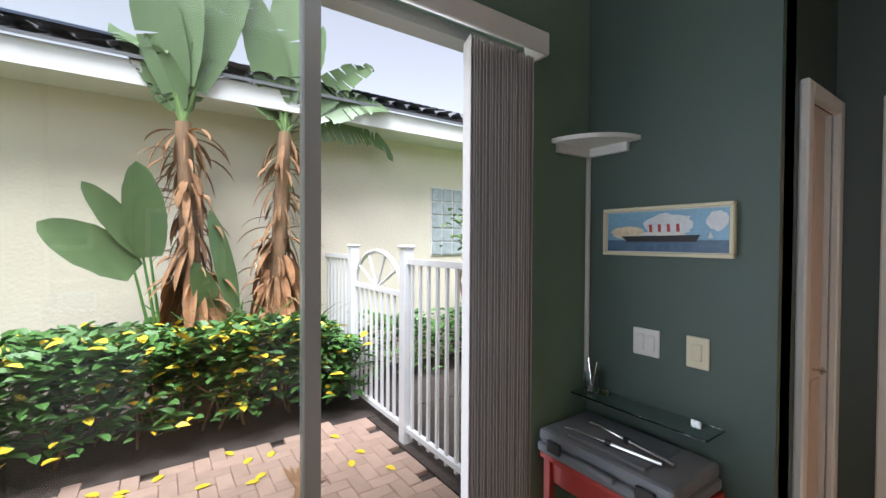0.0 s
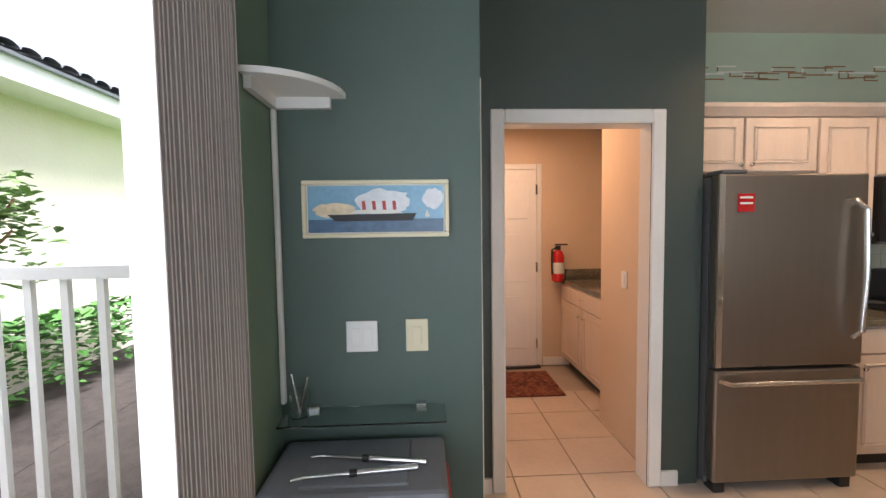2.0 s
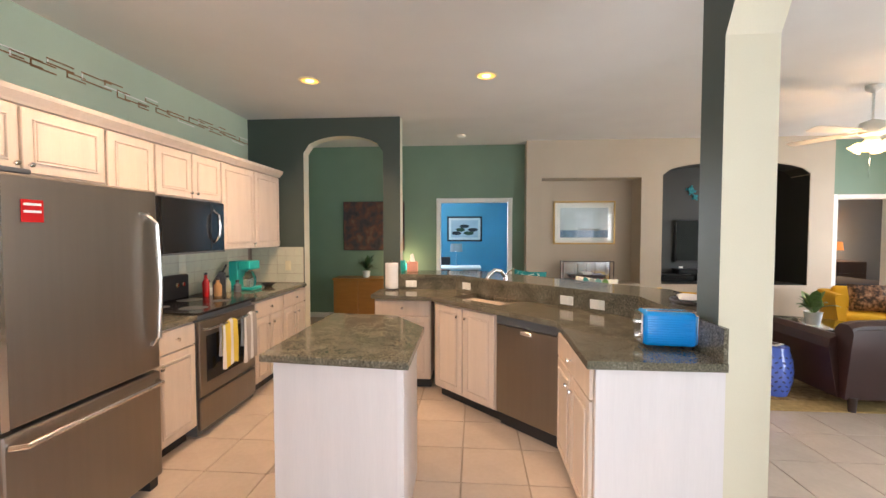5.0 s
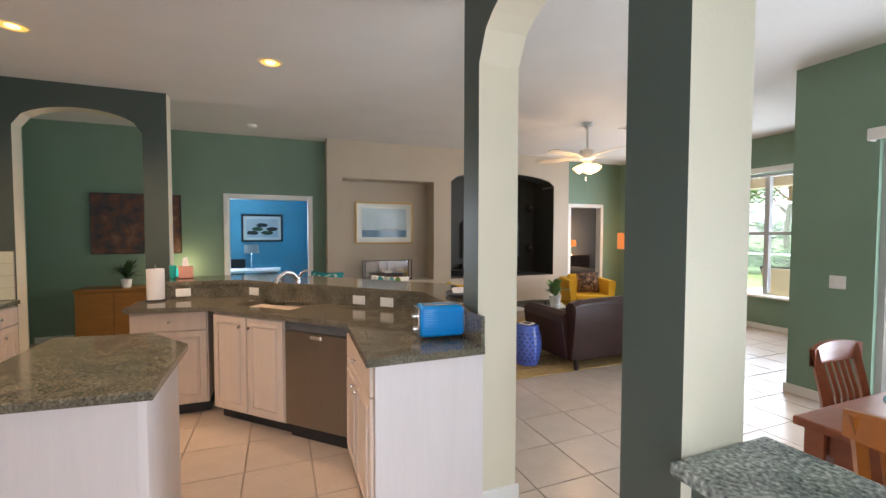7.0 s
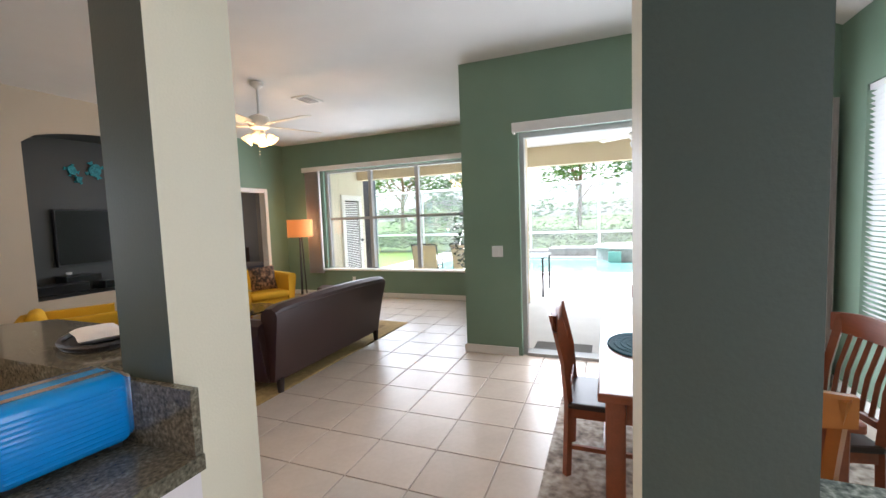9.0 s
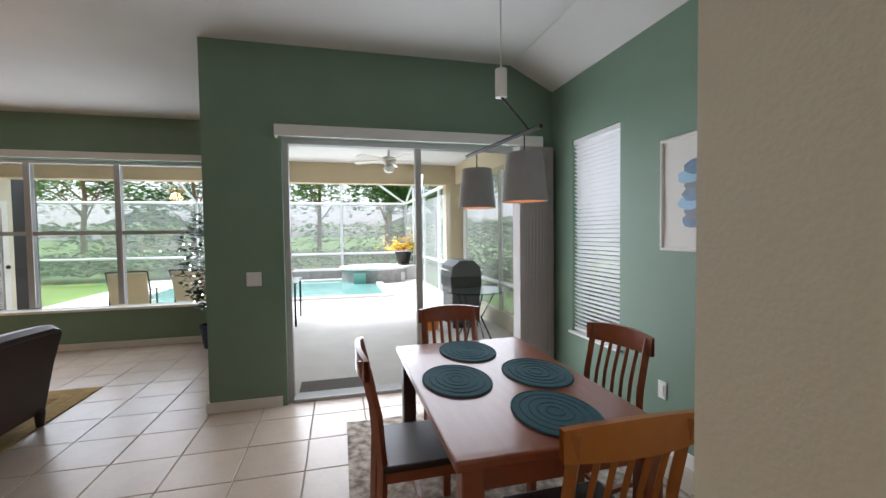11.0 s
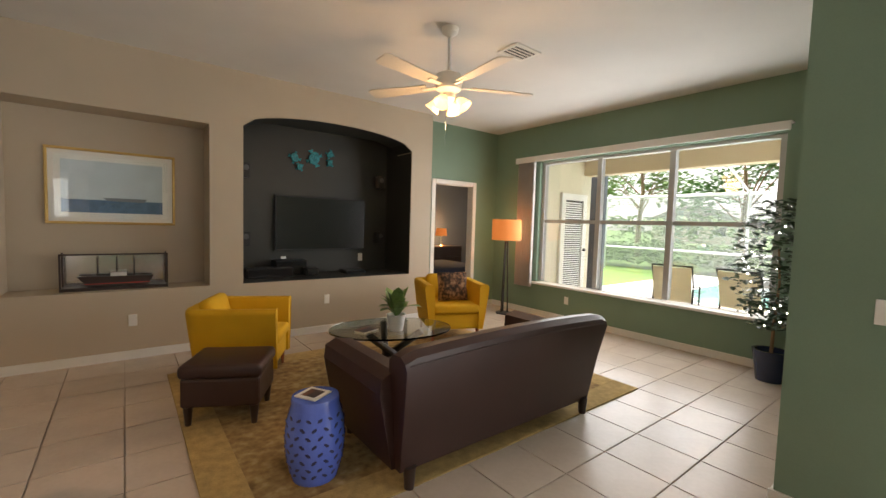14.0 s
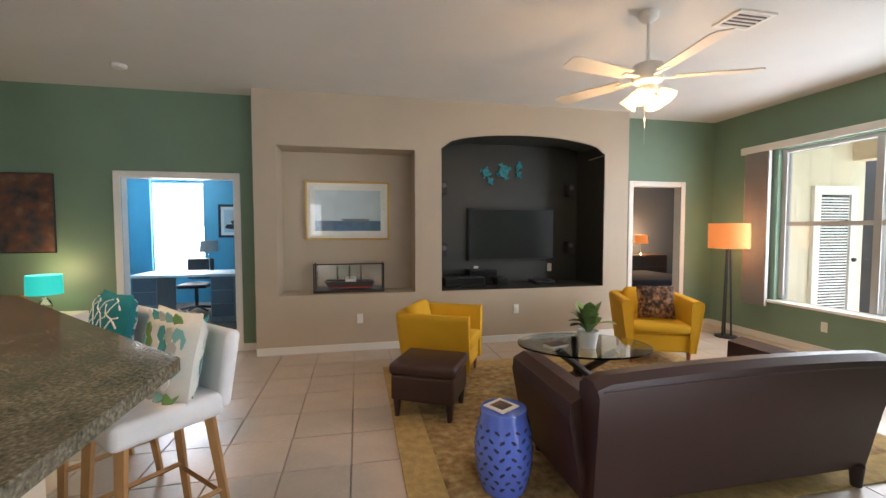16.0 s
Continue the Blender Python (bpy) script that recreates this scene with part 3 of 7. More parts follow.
def upper_cabinet(label, loc, rz, w, z0, z1, doors=2, depth=0.37):
    t = thing("wall_cabinet", label, "cabinet", loc, rz)
    part("body", box(0, w, 0.001, depth, z0, z1), CAB, t)
    dw = w / doors
    for i in range(doors):
        kx = (i + 1) * dw - 0.035 if i % 2 == 0 else i * dw + 0.035
        cab_door(t, i * dw + 0.004, (i + 1) * dw - 0.004, z0 + 0.004, z1 - 0.004, knob=(kx, z0 + 0.05))
    return t


def outlet(label, loc, rz, w=0.07, h=0.115, m=None, rockers=1):
    t = thing("wall_plate", label, "wall plate", loc, rz)
    part("plate", box(-w / 2, w / 2, -0.008, 0, -h / 2, h / 2, 0.003, 1), m or WHITE, t)
    for i in range(rockers):
        cx = (i - (rockers - 1) / 2) * 0.046
        part("rocker", box(cx - 0.017, cx + 0.017, -0.013, -0.008, -0.034, 0.034, 0.002, 1), m or WHITE, t)
    return t


def cushion(name, label, loc, rz, w, h, d, m, tilt=0):
    bm = bmesh.new()
    n = 10
    vs = {}
    for s in (1, -1):
        for i in range(n + 1):
            for j in range(n + 1):
                u, v = i / n * 2 - 1, j / n * 2 - 1
                e = (max(0, 1 - u ** 4) * max(0, 1 - v ** 4)) ** 0.5
                pinch = 1 - 0.07 * (1 - abs(u)) * abs(v) - 0.07 * (1 - abs(v)) * abs(u)
                if e == 0 and s == -1:
                    vs[s, i, j] = vs[1, i, j]
                    continue
                vs[s, i, j] = bm.verts.new((u * w / 2 * pinch, s * d / 2 * e, v * h / 2 * pinch))
        for i in range(n):
            for j in range(n):
                q = [vs[s, i, j], vs[s, i + 1, j], vs[s, i + 1, j + 1], vs[s, i, j + 1]]
                if len(set(q)) == 4:
                    bm.faces.new(q if s == -1 else q[::-1])
    ob = part(name, bm, m, None, "", True)
    ob.matrix_basis = pose(*loc, tilt, 0, rz)
    return tagged(ob, label, "cushion")


def leaf_mesh(bm, base, direction, length, width, droop=0.4, seg=6, fold=0.15, up=(0, 0, 1), mi=0):
    """A blade with a midrib fold, curving down along its length."""
    p, d = Vector(base), Vector(direction).normalized()
    side = d.cross(Vector(up))
    if side.length < 1e-3:
        side = Vector((1, 0, 0))
    side.normalize()
    prev = None
    for i in range(seg + 1):
        f = i / seg
        w = width * math.sin(math.pi * min(1, 0.08 + f * 0.92)) ** 0.6 * 0.5
        nrm = side.cross(d).normalized()
        row = [bm.verts.new(p - side * w + nrm * w * fold), bm.verts.new(p), bm.verts.new(p + side * w + nrm * w * fold)]
        if prev:
            for a in (0, 1):
                fc = bm.faces.new((prev[a], prev[a + 1], row[a + 1], row[a]))
                fc.material_index = mi
        prev = row
        p = p + d * length / seg
        d = (d + Vector((0, 0, -droop / seg * (0.5 + f)))).normalized()


def leaf_cloud(rng, spots, size, mats_n=1, flat_up=0.4):
    """Many small pointed leaves at the given spots, as vertex and face lists."""
    vs, fs, ms = [], [], []
    for c in spots:
        a, b = rng.uniform(0, 6.283), rng.uniform(-0.6, 1.0)
        d = Vector((math.cos(a) * math.cos(b), math.sin(a) * math.cos(b), math.sin(b) * flat_up)).normalized()
        s = d.cross(Vector((rng.uniform(-0.4, 0.4), rng.uniform(-0.4, 0.4), 1))).normalized()
        L = size * rng.uniform(0.6, 1.3)
        n = s.cross(d) * L * 0.12
        c = Vector(c)
        k = len(vs)
        vs += [c, c + d * L * 0.35 + s * L * 0.28 + n, c + d * L * 0.75 + s * L * 0.2 + n, c + d * L, c + d * L * 0.75 - s * L * 0.2 + n, c + d * L * 0.35 - s * L * 0.28 + n, c + d * L * 0.5]
        fs += [(k, k + 1, k + 6), (k + 1, k + 2, k + 6), (k + 2, k + 3, k + 6), (k + 3, k + 4, k + 6), (k + 4, k + 5, k + 6), (k + 5, k, k + 6)]
        mi = 0 if mats_n == 1 else (1 if rng.random() < 0.12 else 0)
        ms += [mi] * 6
    return vs, fs, ms


def cloud_object(name, data, mats, parent=None):
    vs, fs, ms = data
    me = bpy.data.meshes.new(name)
    me.from_pydata([tuple(v) for v in vs], [], fs)
    for m in mats:
        me.materials.append(m)
    me.polygons.foreach_set("material_index", ms)
    ob = new(name, me)
    if parent:
        ob.parent = parent
    return ob


# ---- nook beside the slider ----
def ship_art(t, w, h, y):
    flat("print_sky", -w / 2, w / 2, -h * 0.22, h / 2, y, ARTSKY, t)
    flat("print_sea", -w / 2, w / 2, -h / 2, -h * 0.22, y, ARTSEA, t)
    part("print_clouds", prism(blob_poly(-w * 0.3, -h * 0.02, w * 0.17, h * 0.17, 22, 3), "y", y - 0.003, y), CLOUD, t)
    part("print_clouds", prism(blob_poly(w * 0.06, h * 0.14, w * 0.22, h * 0.3, 26, 4), "y", y - 0.0035, y), CLOUDW, t)
    part("print_clouds", prism(blob_poly(w * 0.42, h * 0.22, w * 0.08, h * 0.24, 20, 5), "y", y - 0.003, y), CLOUDW, t)
    part("print_hull", prism([(-w * 0.36, -h * 0.12), (w * 0.3, -h * 0.1), (w * 0.27, -h * 0.26), (-w * 0.3, -h * 0.26)], "y", y - 0.005, y), SOOT, t)
    part("print_deck", prism([(-w * 0.2, -h * 0.1), (w * 0.2, -h * 0.1), (w * 0.16, -h * 0.02), (-w * 0.14, -h * 0.02)], "y", y - 0.0045, y), PAPER, t)
    for k in range(4):
        cx = -w * 0.1 + k * w * 0.075
        part("print_funnel", prism([(cx, -h * 0.02), (cx + w * 0.025, -h * 0.02), (cx + w * 0.02, h * 0.17), (cx - w * 0.005, h * 0.17)], "y", y - 0.005, y), RED, t)
    part("print_sail", prism([(w * 0.36, -h * 0.18), (w * 0.4, -h * 0.18), (w * 0.375, -h * 0.02)], "y", y - 0.005, y), PAPER, t)


framed("ship_picture", "long framed print of a four-funnel ocean liner on the nook wall", (2.264, 1.874, 1.56), -90, 0.54, 0.212, IVORY, 0.016, PAPER, 0.004, ship_art)
outlet("white double rocker switch plate on the nook wall", (2.264, 1.94, 1.078), -90, 0.118, 0.118, WHITE, 2)
outlet("ivory single rocker switch plate on the nook wall", (2.264, 1.731, 1.078), -90, 0.085, 0.125, IVORY, 1)
cs = thing("corner_shelf", "white quarter-round corner shelf high in the nook", "shelf")
q = [(2.262, 2.247)] + [(2.262 - 0.27 * math.cos(a), 2.247 - 0.27 * math.sin(a)) for a in [i * math.pi / 24 for i in range(13)]]
part("board", prism(q, "z", 1.965, 1.985), WHITE, cs)
part("bracket", box(2.02, 2.26, 2.222, 2.246, 1.925, 1.965), WHITE, cs)
part("bracket", box(2.238, 2.261, 2.03, 2.222, 1.925, 1.965), WHITE, cs)
tagged(part("cable_cover", box(2.24, 2.262, 2.228, 2.247, 0.83, 1.925, 0.004, 1), WHITE), "slim white cable cover in the nook corner", "cable cover")
gs = thing("glass_shelf", "green-edged glass shelf with chrome clips", "shelf")
part("pane", box(2.11, 2.262, 1.63, 2.22, 0.80, 0.808, 0.002, 1), SMOKE, gs)
for y in (1.72, 2.12):
    part("clip", box(2.225, 2.262, y - 0.02, y + 0.02, 0.785, 0.822, 0.003, 1), CHROME, gs)
cup = thing("glass_cup", "clear glass cup holding two pens on the glass shelf", "cup", (2.19, 2.16, 0.809))
part("cup", lathe([(0.032, 0), (0.036, 0.09), (0.033, 0.09), (0.029, 0.006)], n=20), GLASS, cup, "", True)
for a in (-0.3, 0.25):
    part("pen", tube([(0, 0, 0.008), (0.05 * a, 0.12 * a, 0.15)], 0.004), CHROME, cup)
rt = thing("side_table", "small red painted table with one drawer in the nook", "side table", (2.07, 1.92, 0))
for x in (-0.14, 0.14):
    for y in (-0.27, 0.27):
        part("leg", prism([(x - 0.016, y - 0.016), (x + 0.016, y - 0.016), (x + 0.016, y + 0.016), (x - 0.016, y + 0.016)], "z", 0, 0.56), RED, rt)
part("top", box(-0.17, 0.17, -0.30, 0.30, 0.56, 0.585, 0.006), RED, rt)
for a in ((-0.14, -0.125, -0.254, 0.254), (0.125, 0.14, -0.254, 0.254), (-0.124, 0.124, -0.28, -0.265), (-0.124, 0.124, 0.265, 0.28)):
    part("apron", box(*a, 0.46, 0.56), RED, rt)
dr = part("drawer", box(-0.152, -0.141, -0.2, 0.2, 0.465, 0.552, 0.003, 1), RED, rt)
part("knob", lathe([(0.006, 0), (0.006, 0.012), (0.014, 0.02), (0.001, 0.028)], n=12), SOOT, dr, "", True).matrix_basis = pose(-0.152, 0, 0.51, 0, -90)
tc = thing("tool_case", "grey moulded plastic tool case lying on the red table", "tool case", (2.07, 1.93, 0.586))
part("base", box(-0.18, 0.18, -0.30, 0.30, 0, 0.045, 0.015), GREYP, tc)
part("lid", box(-0.175, 0.175, -0.295, 0.295, 0.046, 0.105, 0.02), GREYP, tc)
part("rib", box(-0.13, 0.14, -0.17, 0.17, 0.100, 0.112, 0.008), GREYP, tc)
for y in (-0.2, 0.2):
    part("latch", box(-0.19, -0.174, y - 0.035, y + 0.035, 0.025, 0.075, 0.004, 1), SOOT, tc)
part("handle", box(-0.205, -0.178, -0.09, 0.09, 0.035, 0.06, 0.008), GREYP, tc)
for k, (y, x) in enumerate(((0.0, -0.08), (-0.03, 0.0))):
    bt = thing("grill_tool", "steel and black grill tool lying on the tool case", "grill tool", (2.07 + x, 1.93 + y, 0.586 + 0.122), 80 if k else 95)
    part("handle", tube([(-0.2, 0, 0), (0, 0, 0)], 0.011, 12), CHROME, bt, "", True)
    part("grip", tube([(-0.005, 0, 0), (0.02, 0, 0)], 0.0125, 12), SOOT, bt, "", True)
    part("shaft", tube([(0.02, 0, 0), (0.16, 0, 0), (0.2, 0.012, 0)], 0.006, 8), CHROME, bt)

# closet door and laundry
cd = thing("door_closet", "pale wooden two-panel closet door, shut", "door", kind="structure")
part("leaf", box(2.503, 2.847, 1.50, 1.535, 0.01, 2.045), CAB, cd)
for za, zb in ((0.15, 0.95), (1.1, 1.95)):
    for xa, xb in ((2.54, 2.66), (2.69, 2.81)):
        part("panel", box(xa, xb, 1.492, 1.502, za, zb, 0.004, 1), CAB, cd)
part("knob", lathe([(0.006, 0), (0.006, 0.02), (0.017, 0.03), (0.001, 0.045)], n=12), CHROME, cd, "", True).matrix_basis = pose(2.70, 1.492, 1.0, 90)
gd = thing("door_garage", "white six-panel door, shut, with metal hinges", "door", kind="structure")
part("leaf", box(4.905, 4.945, 0.53, 1.34, 0.015, 2.05), TRIM, gd)
for za, zb in ((0.2, 0.75), (0.9, 1.4), (1.55, 1.92)):
    for ya, yb in ((0.62, 0.89), (0.98, 1.25)):
        part("panel", box(4.897, 4.906, ya, yb, za, zb, 0.004, 1), TRIM, gd)
for z in (0.25, 1.05, 1.85):
    part("hinge", box(4.895, 4.91, 0.522, 0.54, z - 0.05, z + 0.05), CHROME, gd)
part("sill", box(4.86, 4.948, 0.5, 1.37, 0.0, 0.015), ESPRESSO, gd)
casing("door_casing_garage", "x", 4.95, -1, 0.525, 1.345, 2.055, "white casing round the garage door", 0.06)
fe = thing("fire_extinguisher", "red fire extinguisher with black hose hung on the laundry wall", "fire extinguisher", (4.86, 0.32, 0.9))
part("tank", lathe([(0.045, 0), (0.062, 0.015), (0.062, 0.27), (0.045, 0.31), (0.02, 0.33)], n=20), REDP, fe, "", True)
part("label_band", lathe([(0.0627, 0.09), (0.0627, 0.2)], n=20), WHITE, fe, "", True)
part("valve", box(-0.02, 0.02, -0.025, 0.025, 0.33, 0.37, 0.004, 1), SOOT, fe)
part("lever", box(-0.012, 0.012, -0.10, 0.03, 0.375, 0.39, 0.003, 1), SOOT, fe)
part("hose", tube([(0, 0.02, 0.35), (-0.03, 0.07, 0.33), (-0.04, 0.075, 0.2), (-0.03, 0.068, 0.08)], 0.011), SOOT, fe, "", True)
part("bracket", box(0.055, 0.089, -0.02, 0.02, 0.1, 0.25), SOOT, fe)
lc = base_cabinet("whitewashed laundry cabinet with two doors", (4.94, 0.24, 0), 180, 1.15, 0.55, True, 2)
tagged(part("laundry_worktop", box(3.75, 4.948, -0.37, 0.26, 0.876, 0.915, 0.006), GRANITE), "grey-brown stone worktop on the laundry cabinet", "worktop")
tagged(part("laundry_backsplash", box(4.90, 4.948, -0.37, 0.22, 0.917, 1.02), GRANITE), "short stone splash strip above the laundry worktop", "backsplash")
tagged(part("door_mat", box(4.15, 4.75, 0.48, 1.32, 0.001, 0.012, 0.003, 1), MAT_R), "dark red patterned mat before the garage door", "door mat")
outlet("white switch plate on the laundry wall", (3.35, 0.372, 1.12), 180, 0.07, 0.115)

# ---- sliders, windows, blinds ----


def vanes(label, x0, y0, x1, y1, n, z0, z1, turn):
    t = thing("vertical_blind", label, "blind", (0, 0, 0))
    for i in range(n):
        f = (i + 0.5) / n
        o = part("vane", box(-0.044, 0.044, -0.0015, 0.0015, z0, z1), VANE, t)
        o.matrix_basis = pose(x0 + (x1 - x0) * f, y0 + (y1 - y0) * f, 0, 0, 0, turn + random.uniform(-4, 4))
    return t


def slider(name, axis, a, u0, u1, z1, mids, glass_spans, frame_m, label):
    t = thing(name, label, "sliding door", kind="structure")

    def bx(u0, u1, z0, z1, d=0.045):
        return box(a - d, a + d, u0, u1, z0, z1) if axis == "x" else box(u0, u1, a - d, a + d, z0, z1)
    part("frame_side", bx(u0, u0 + 0.045, 0, z1), frame_m, t)
    part("frame_side", bx(u1 - 0.045, u1, 0, z1), frame_m, t)
    part("frame_head", bx(u0 + 0.045, u1 - 0.045, z1 - 0.05, z1), frame_m, t)
    part("track", bx(u0 + 0.045, u1 - 0.045, 0.0, 0.03, 0.08), frame_m, t)
    for m in mids:
        part("stile", bx(m - 0.027, m + 0.027, 0.03, z1 - 0.05, 0.03), frame_m, t)
    for ga, gb in glass_spans:
        p = part("pane", bx(ga, gb, 0.03, z1 - 0.05, 0.003), GLASS, t)
        p.visible_shadow = False
    return t


slider("window_slider_north", "y", 2.36, -0.04, 1.86, 2.38, [0.93], [(0.005, 0.9)], BRONZE, "grey framed patio slider to the garden")
t = thing("valance_north", "grey-white blind valance board above the slider", "valance")
part("board", box(-0.2, 1.83, 2.12, 2.135, 2.275, 2.365, 0.004, 1), TRIM, t)
part("return", box(1.815, 1.83, 2.136, 2.249, 2.275, 2.365), TRIM, t)
part("top", box(-0.2, 1.814, 2.136, 2.249, 2.35, 2.365), TRIM, t)
vanes("stacked beige vertical blind vanes beside the slider", 1.46, 2.20, 1.80, 2.20, 22, 0.02, 2.27, 68)
slider("window_slider_west", "x", -3.79, -0.24, 2.12, 2.27, [0.93], [(0.96, 2.07)], BRONZE, "grey framed sliding door to the lanai, partly open")
t = thing("valance_west", "grey-white blind valance board above the lanai slider", "valance")
part("board", box(-3.60, -3.585, -0.28, 2.10, 2.25, 2.345, 0.004, 1), TRIM, t)
part("return", box(-3.689, -3.601, -0.28, -0.265, 2.25, 2.345), TRIM, t)
part("top", box(-3.689, -3.601, -0.264, 2.10, 2.33, 2.345), TRIM, t)
vanes("stacked grey vertical blind vanes beside the lanai slider", -3.64, 1.84, -3.64, 2.2, 24, 0.02, 2.25, 20)
lw = thing("window_living", "wide white-framed living room window in three bays", "window", kind="structure")
for u in (-4.57, -3.59, -2.61, -1.53):
    part("mullion", box(-6.42, -6.34, u - 0.035, u + 0.035, 0.56, 2.44), BRONZE, lw)
part("frame_head", box(-6.43, -6.33, -4.6, -1.5, 2.40, 2.437), BRONZE, lw)
for a, b in ((-4.535, -3.625), (-3.555, -2.645), (-2.575, -1.565)):
    part("meeting_rail", box(-6.41, -6.35, a, b, 1.485, 1.535), BRONZE, lw)
    part("pane", box(-6.383, -6.377, a, b, 0.56, 2.40), GLASS, lw).visible_shadow = False
part("window_sill", box(-6.44, -6.22, -4.66, -1.44, 0.50, 0.535, 0.006, 1), TRIM, lw)
t = thing("valance_living", "white blind valance board above the living room window", "valance")
part("board", box(-6.17, -6.155, -5.02, -1.45, 2.44, 2.53, 0.004, 1), TRIM, t)
part("top", box(-6.279, -6.171, -5.02, -1.45, 2.515, 2.53), TRIM, t)
part("return", box(-6.279, -6.171, -5.02, -5.005, 2.44, 2.514), TRIM, t)
vanes("stacked grey vertical blind vanes beside the living room window", -6.21, -4.98, -6.21, -4.64, 22, 0.45, 2.45, 20)
dw = thing("window_dining", "dining window with lowered white slatted blind", "window", kind="structure")
part("pane", box(-3.33, -2.68, 2.40, 2.406, 0.55, 2.26), GLASS, dw).visible_shadow = False
part("window_sill", box(-3.36, -2.65, 2.22, 2.38, 0.53, 0.552, 0.005, 1), TRIM, dw)
bl = thing("slatted_blind", "white horizontal slatted blind lowered in the dining window", "blind")
part("head_rail", box(-3.325, -2.685, 2.262, 2.31, 2.215, 2.255), SLAT, bl)
slat_me = None
for i in range(46):
    o = part("slat", box(-0.318, 0.318, -0.023, 0.023, -0.0015, 0.0015), SLAT, bl) if slat_me is None else new("slat", slat_me)
    slat_me = o.data
    o.parent = bl
    o.matrix_basis = pose(-3.005, 2.285, 0.60 + i * 0.0352, -38)
part("bottom_rail", box(-3.323, -2.687, 2.265, 2.305, 0.565, 0.585), SLAT, bl)

# ---- kitchen ----
XB = 2.955
base_cabinet("whitewashed base cabinet between refrigerator and range", (XB, -0.79, 0), -90, 0.40, 0.65, True, 1)
base_cabinet("whitewashed base cabinet beside the range", (XB, -1.98, 0), -90, 0.57, 0.65, True, 2)
base_cabinet("whitewashed base cabinet by the hall arch", (XB, -2.555, 0), -90, 0.56, 0.65, True, 2)
for y0, y1 in ((-0.79, -1.192), (-1.978, -3.124)):
    tagged(part("countertop", box(2.92, 3.614, y1, y0, 0.877, 0.915, 0.008), GRANITE), "green speckled granite worktop along the kitchen wall", "worktop")
XU = 3.25
upper_cabinet("whitewashed wall cabinet above the refrigerator", (XU, 0.155, 0), -90, 0.97, 1.80, 2.15, 2)
upper_cabinet("whitewashed single-door wall cabinet", (XU, -0.82, 0), -90, 0.39, 1.35, 2.15, 1)
upper_cabinet("whitewashed wall cabinet above the microwave", (XU, -1.215, 0), -90, 0.77, 1.775, 2.15, 2)
upper_cabinet("whitewashed wall cabinet beside the microwave", (XU, -1.99, 0), -90, 0.56, 1.345, 2.15, 1)
upper_cabinet("whitewashed wall cabinet by the hall arch", (XU, -2.555, 0), -90, 0.55, 1.345, 2.15, 1)
cr = thing("cabinet_crown", "whitewashed crown moulding over the wall cabinets", "moulding")
part("moulding", prism([(XU - 0.022, 2.152), (XU - 0.03, 2.165), (XU - 0.06, 2.20), (XU - 0.065, 2.225), (XU + 0.02, 2.225), (XU + 0.02, 2.152)], "y", -3.118, 0.155), CAB, cr)
bd = thing("wall_border", "painted border of overlapping brown and white dashes above the cabinets", "wall border")
rb = random.Random(4)
y = 0.14
while y > -3.05:
    w = rb.uniform(0.10, 0.24)
    z = 2.555 + rb.uniform(-0.035, 0.035)
    hh = rb.uniform(0.018, 0.03)
    for za, zb, ya, yb in ((z - hh, z - hh + 0.009, y - w, y), (z + hh - 0.009, z + hh, y - w, y), (z - hh + 0.009, z + hh - 0.009, y - 0.01, y)):
        part("dash", box(3.617, 3.619, ya, yb, za, zb), DEADLEAF if rb.random() < 0.75 else TRIM, bd)
    y -= w * rb.uniform(0.55, 0.8)
# backsplash tiles
bsp = thing("backsplash", "small square cream tiles behind the worktop", "backsplash", kind="structure")
SPLASH = mat("cream_splash_tile", (0.60, 0.60, 0.48), 0.3, vary=0.05, scale=10, bump=0.02, per=0.3)
part("backing", box(3.612, 3.6185, -3.128, -0.75, 0.917, 1.35), GROUT, bsp)
part("backing", box(2.955, 3.61, -3.129, -3.122, 0.917, 1.34), GROUT, bsp)
tm = None
for side in (0, 1):
    for r in range(4):
        for c in range(22 if side == 0 else 6):
            if tm is None:
                o = part("tile", box(-0.0035, 0.0, -0.051, 0.051, -0.051, 0.051), SPLASH, bsp)
                tm = o.data
            else:
                o = new("tile", tm)
                o.parent = bsp
            z = 0.972 + r * 0.105
            o.matrix_basis = pose(3.612, -0.82 - c * 0.105, z) if side == 0 else pose(3.0 + c * 0.105 + 0.01, -3.122, z, 0, 0, 90) @ pose(0.0035, 0, 0)
# refrigerator
fr = thing("refrigerator", "stainless steel bottom-freezer refrigerator with grey sides", "refrigerator", (2.80, 0.145, 0), -90)
part("body", box(0.0, 0.83, 0.075, 0.80, 0.03, 1.735), DGREY, fr)
d = part("door", box(0.0, 0.83, 0.0, 0.07, 0.705, 1.745, 0.012), STEEL, fr)
part("handle", tube([(0.765, -0.002, 0.86), (0.765, -0.05, 0.90), (0.765, -0.065, 1.2), (0.765, -0.05, 1.55), (0.765, -0.002, 1.60)], 0.013, 10), CHROME, d, "curved bright steel handle", True)
part("edge_strip", box(-0.002, 0.03, -0.003, 0.002, 0.71, 1.74), CHROME, d)
part("badge", box(0.70, 0.775, -0.003, 0.0, 1.60, 1.615), CHROME, d)
d = part("freezer_drawer", box(0.0, 0.83, 0.0, 0.07, 0.065, 0.69, 0.012), STEEL, fr)
part("handle", tube([(0.03, -0.001, 0.635), (0.05, -0.05, 0.635), (0.78, -0.05, 0.635), (0.80, -0.001, 0.635)], 0.014, 10), CHROME, d, "bright steel bar handle", True)
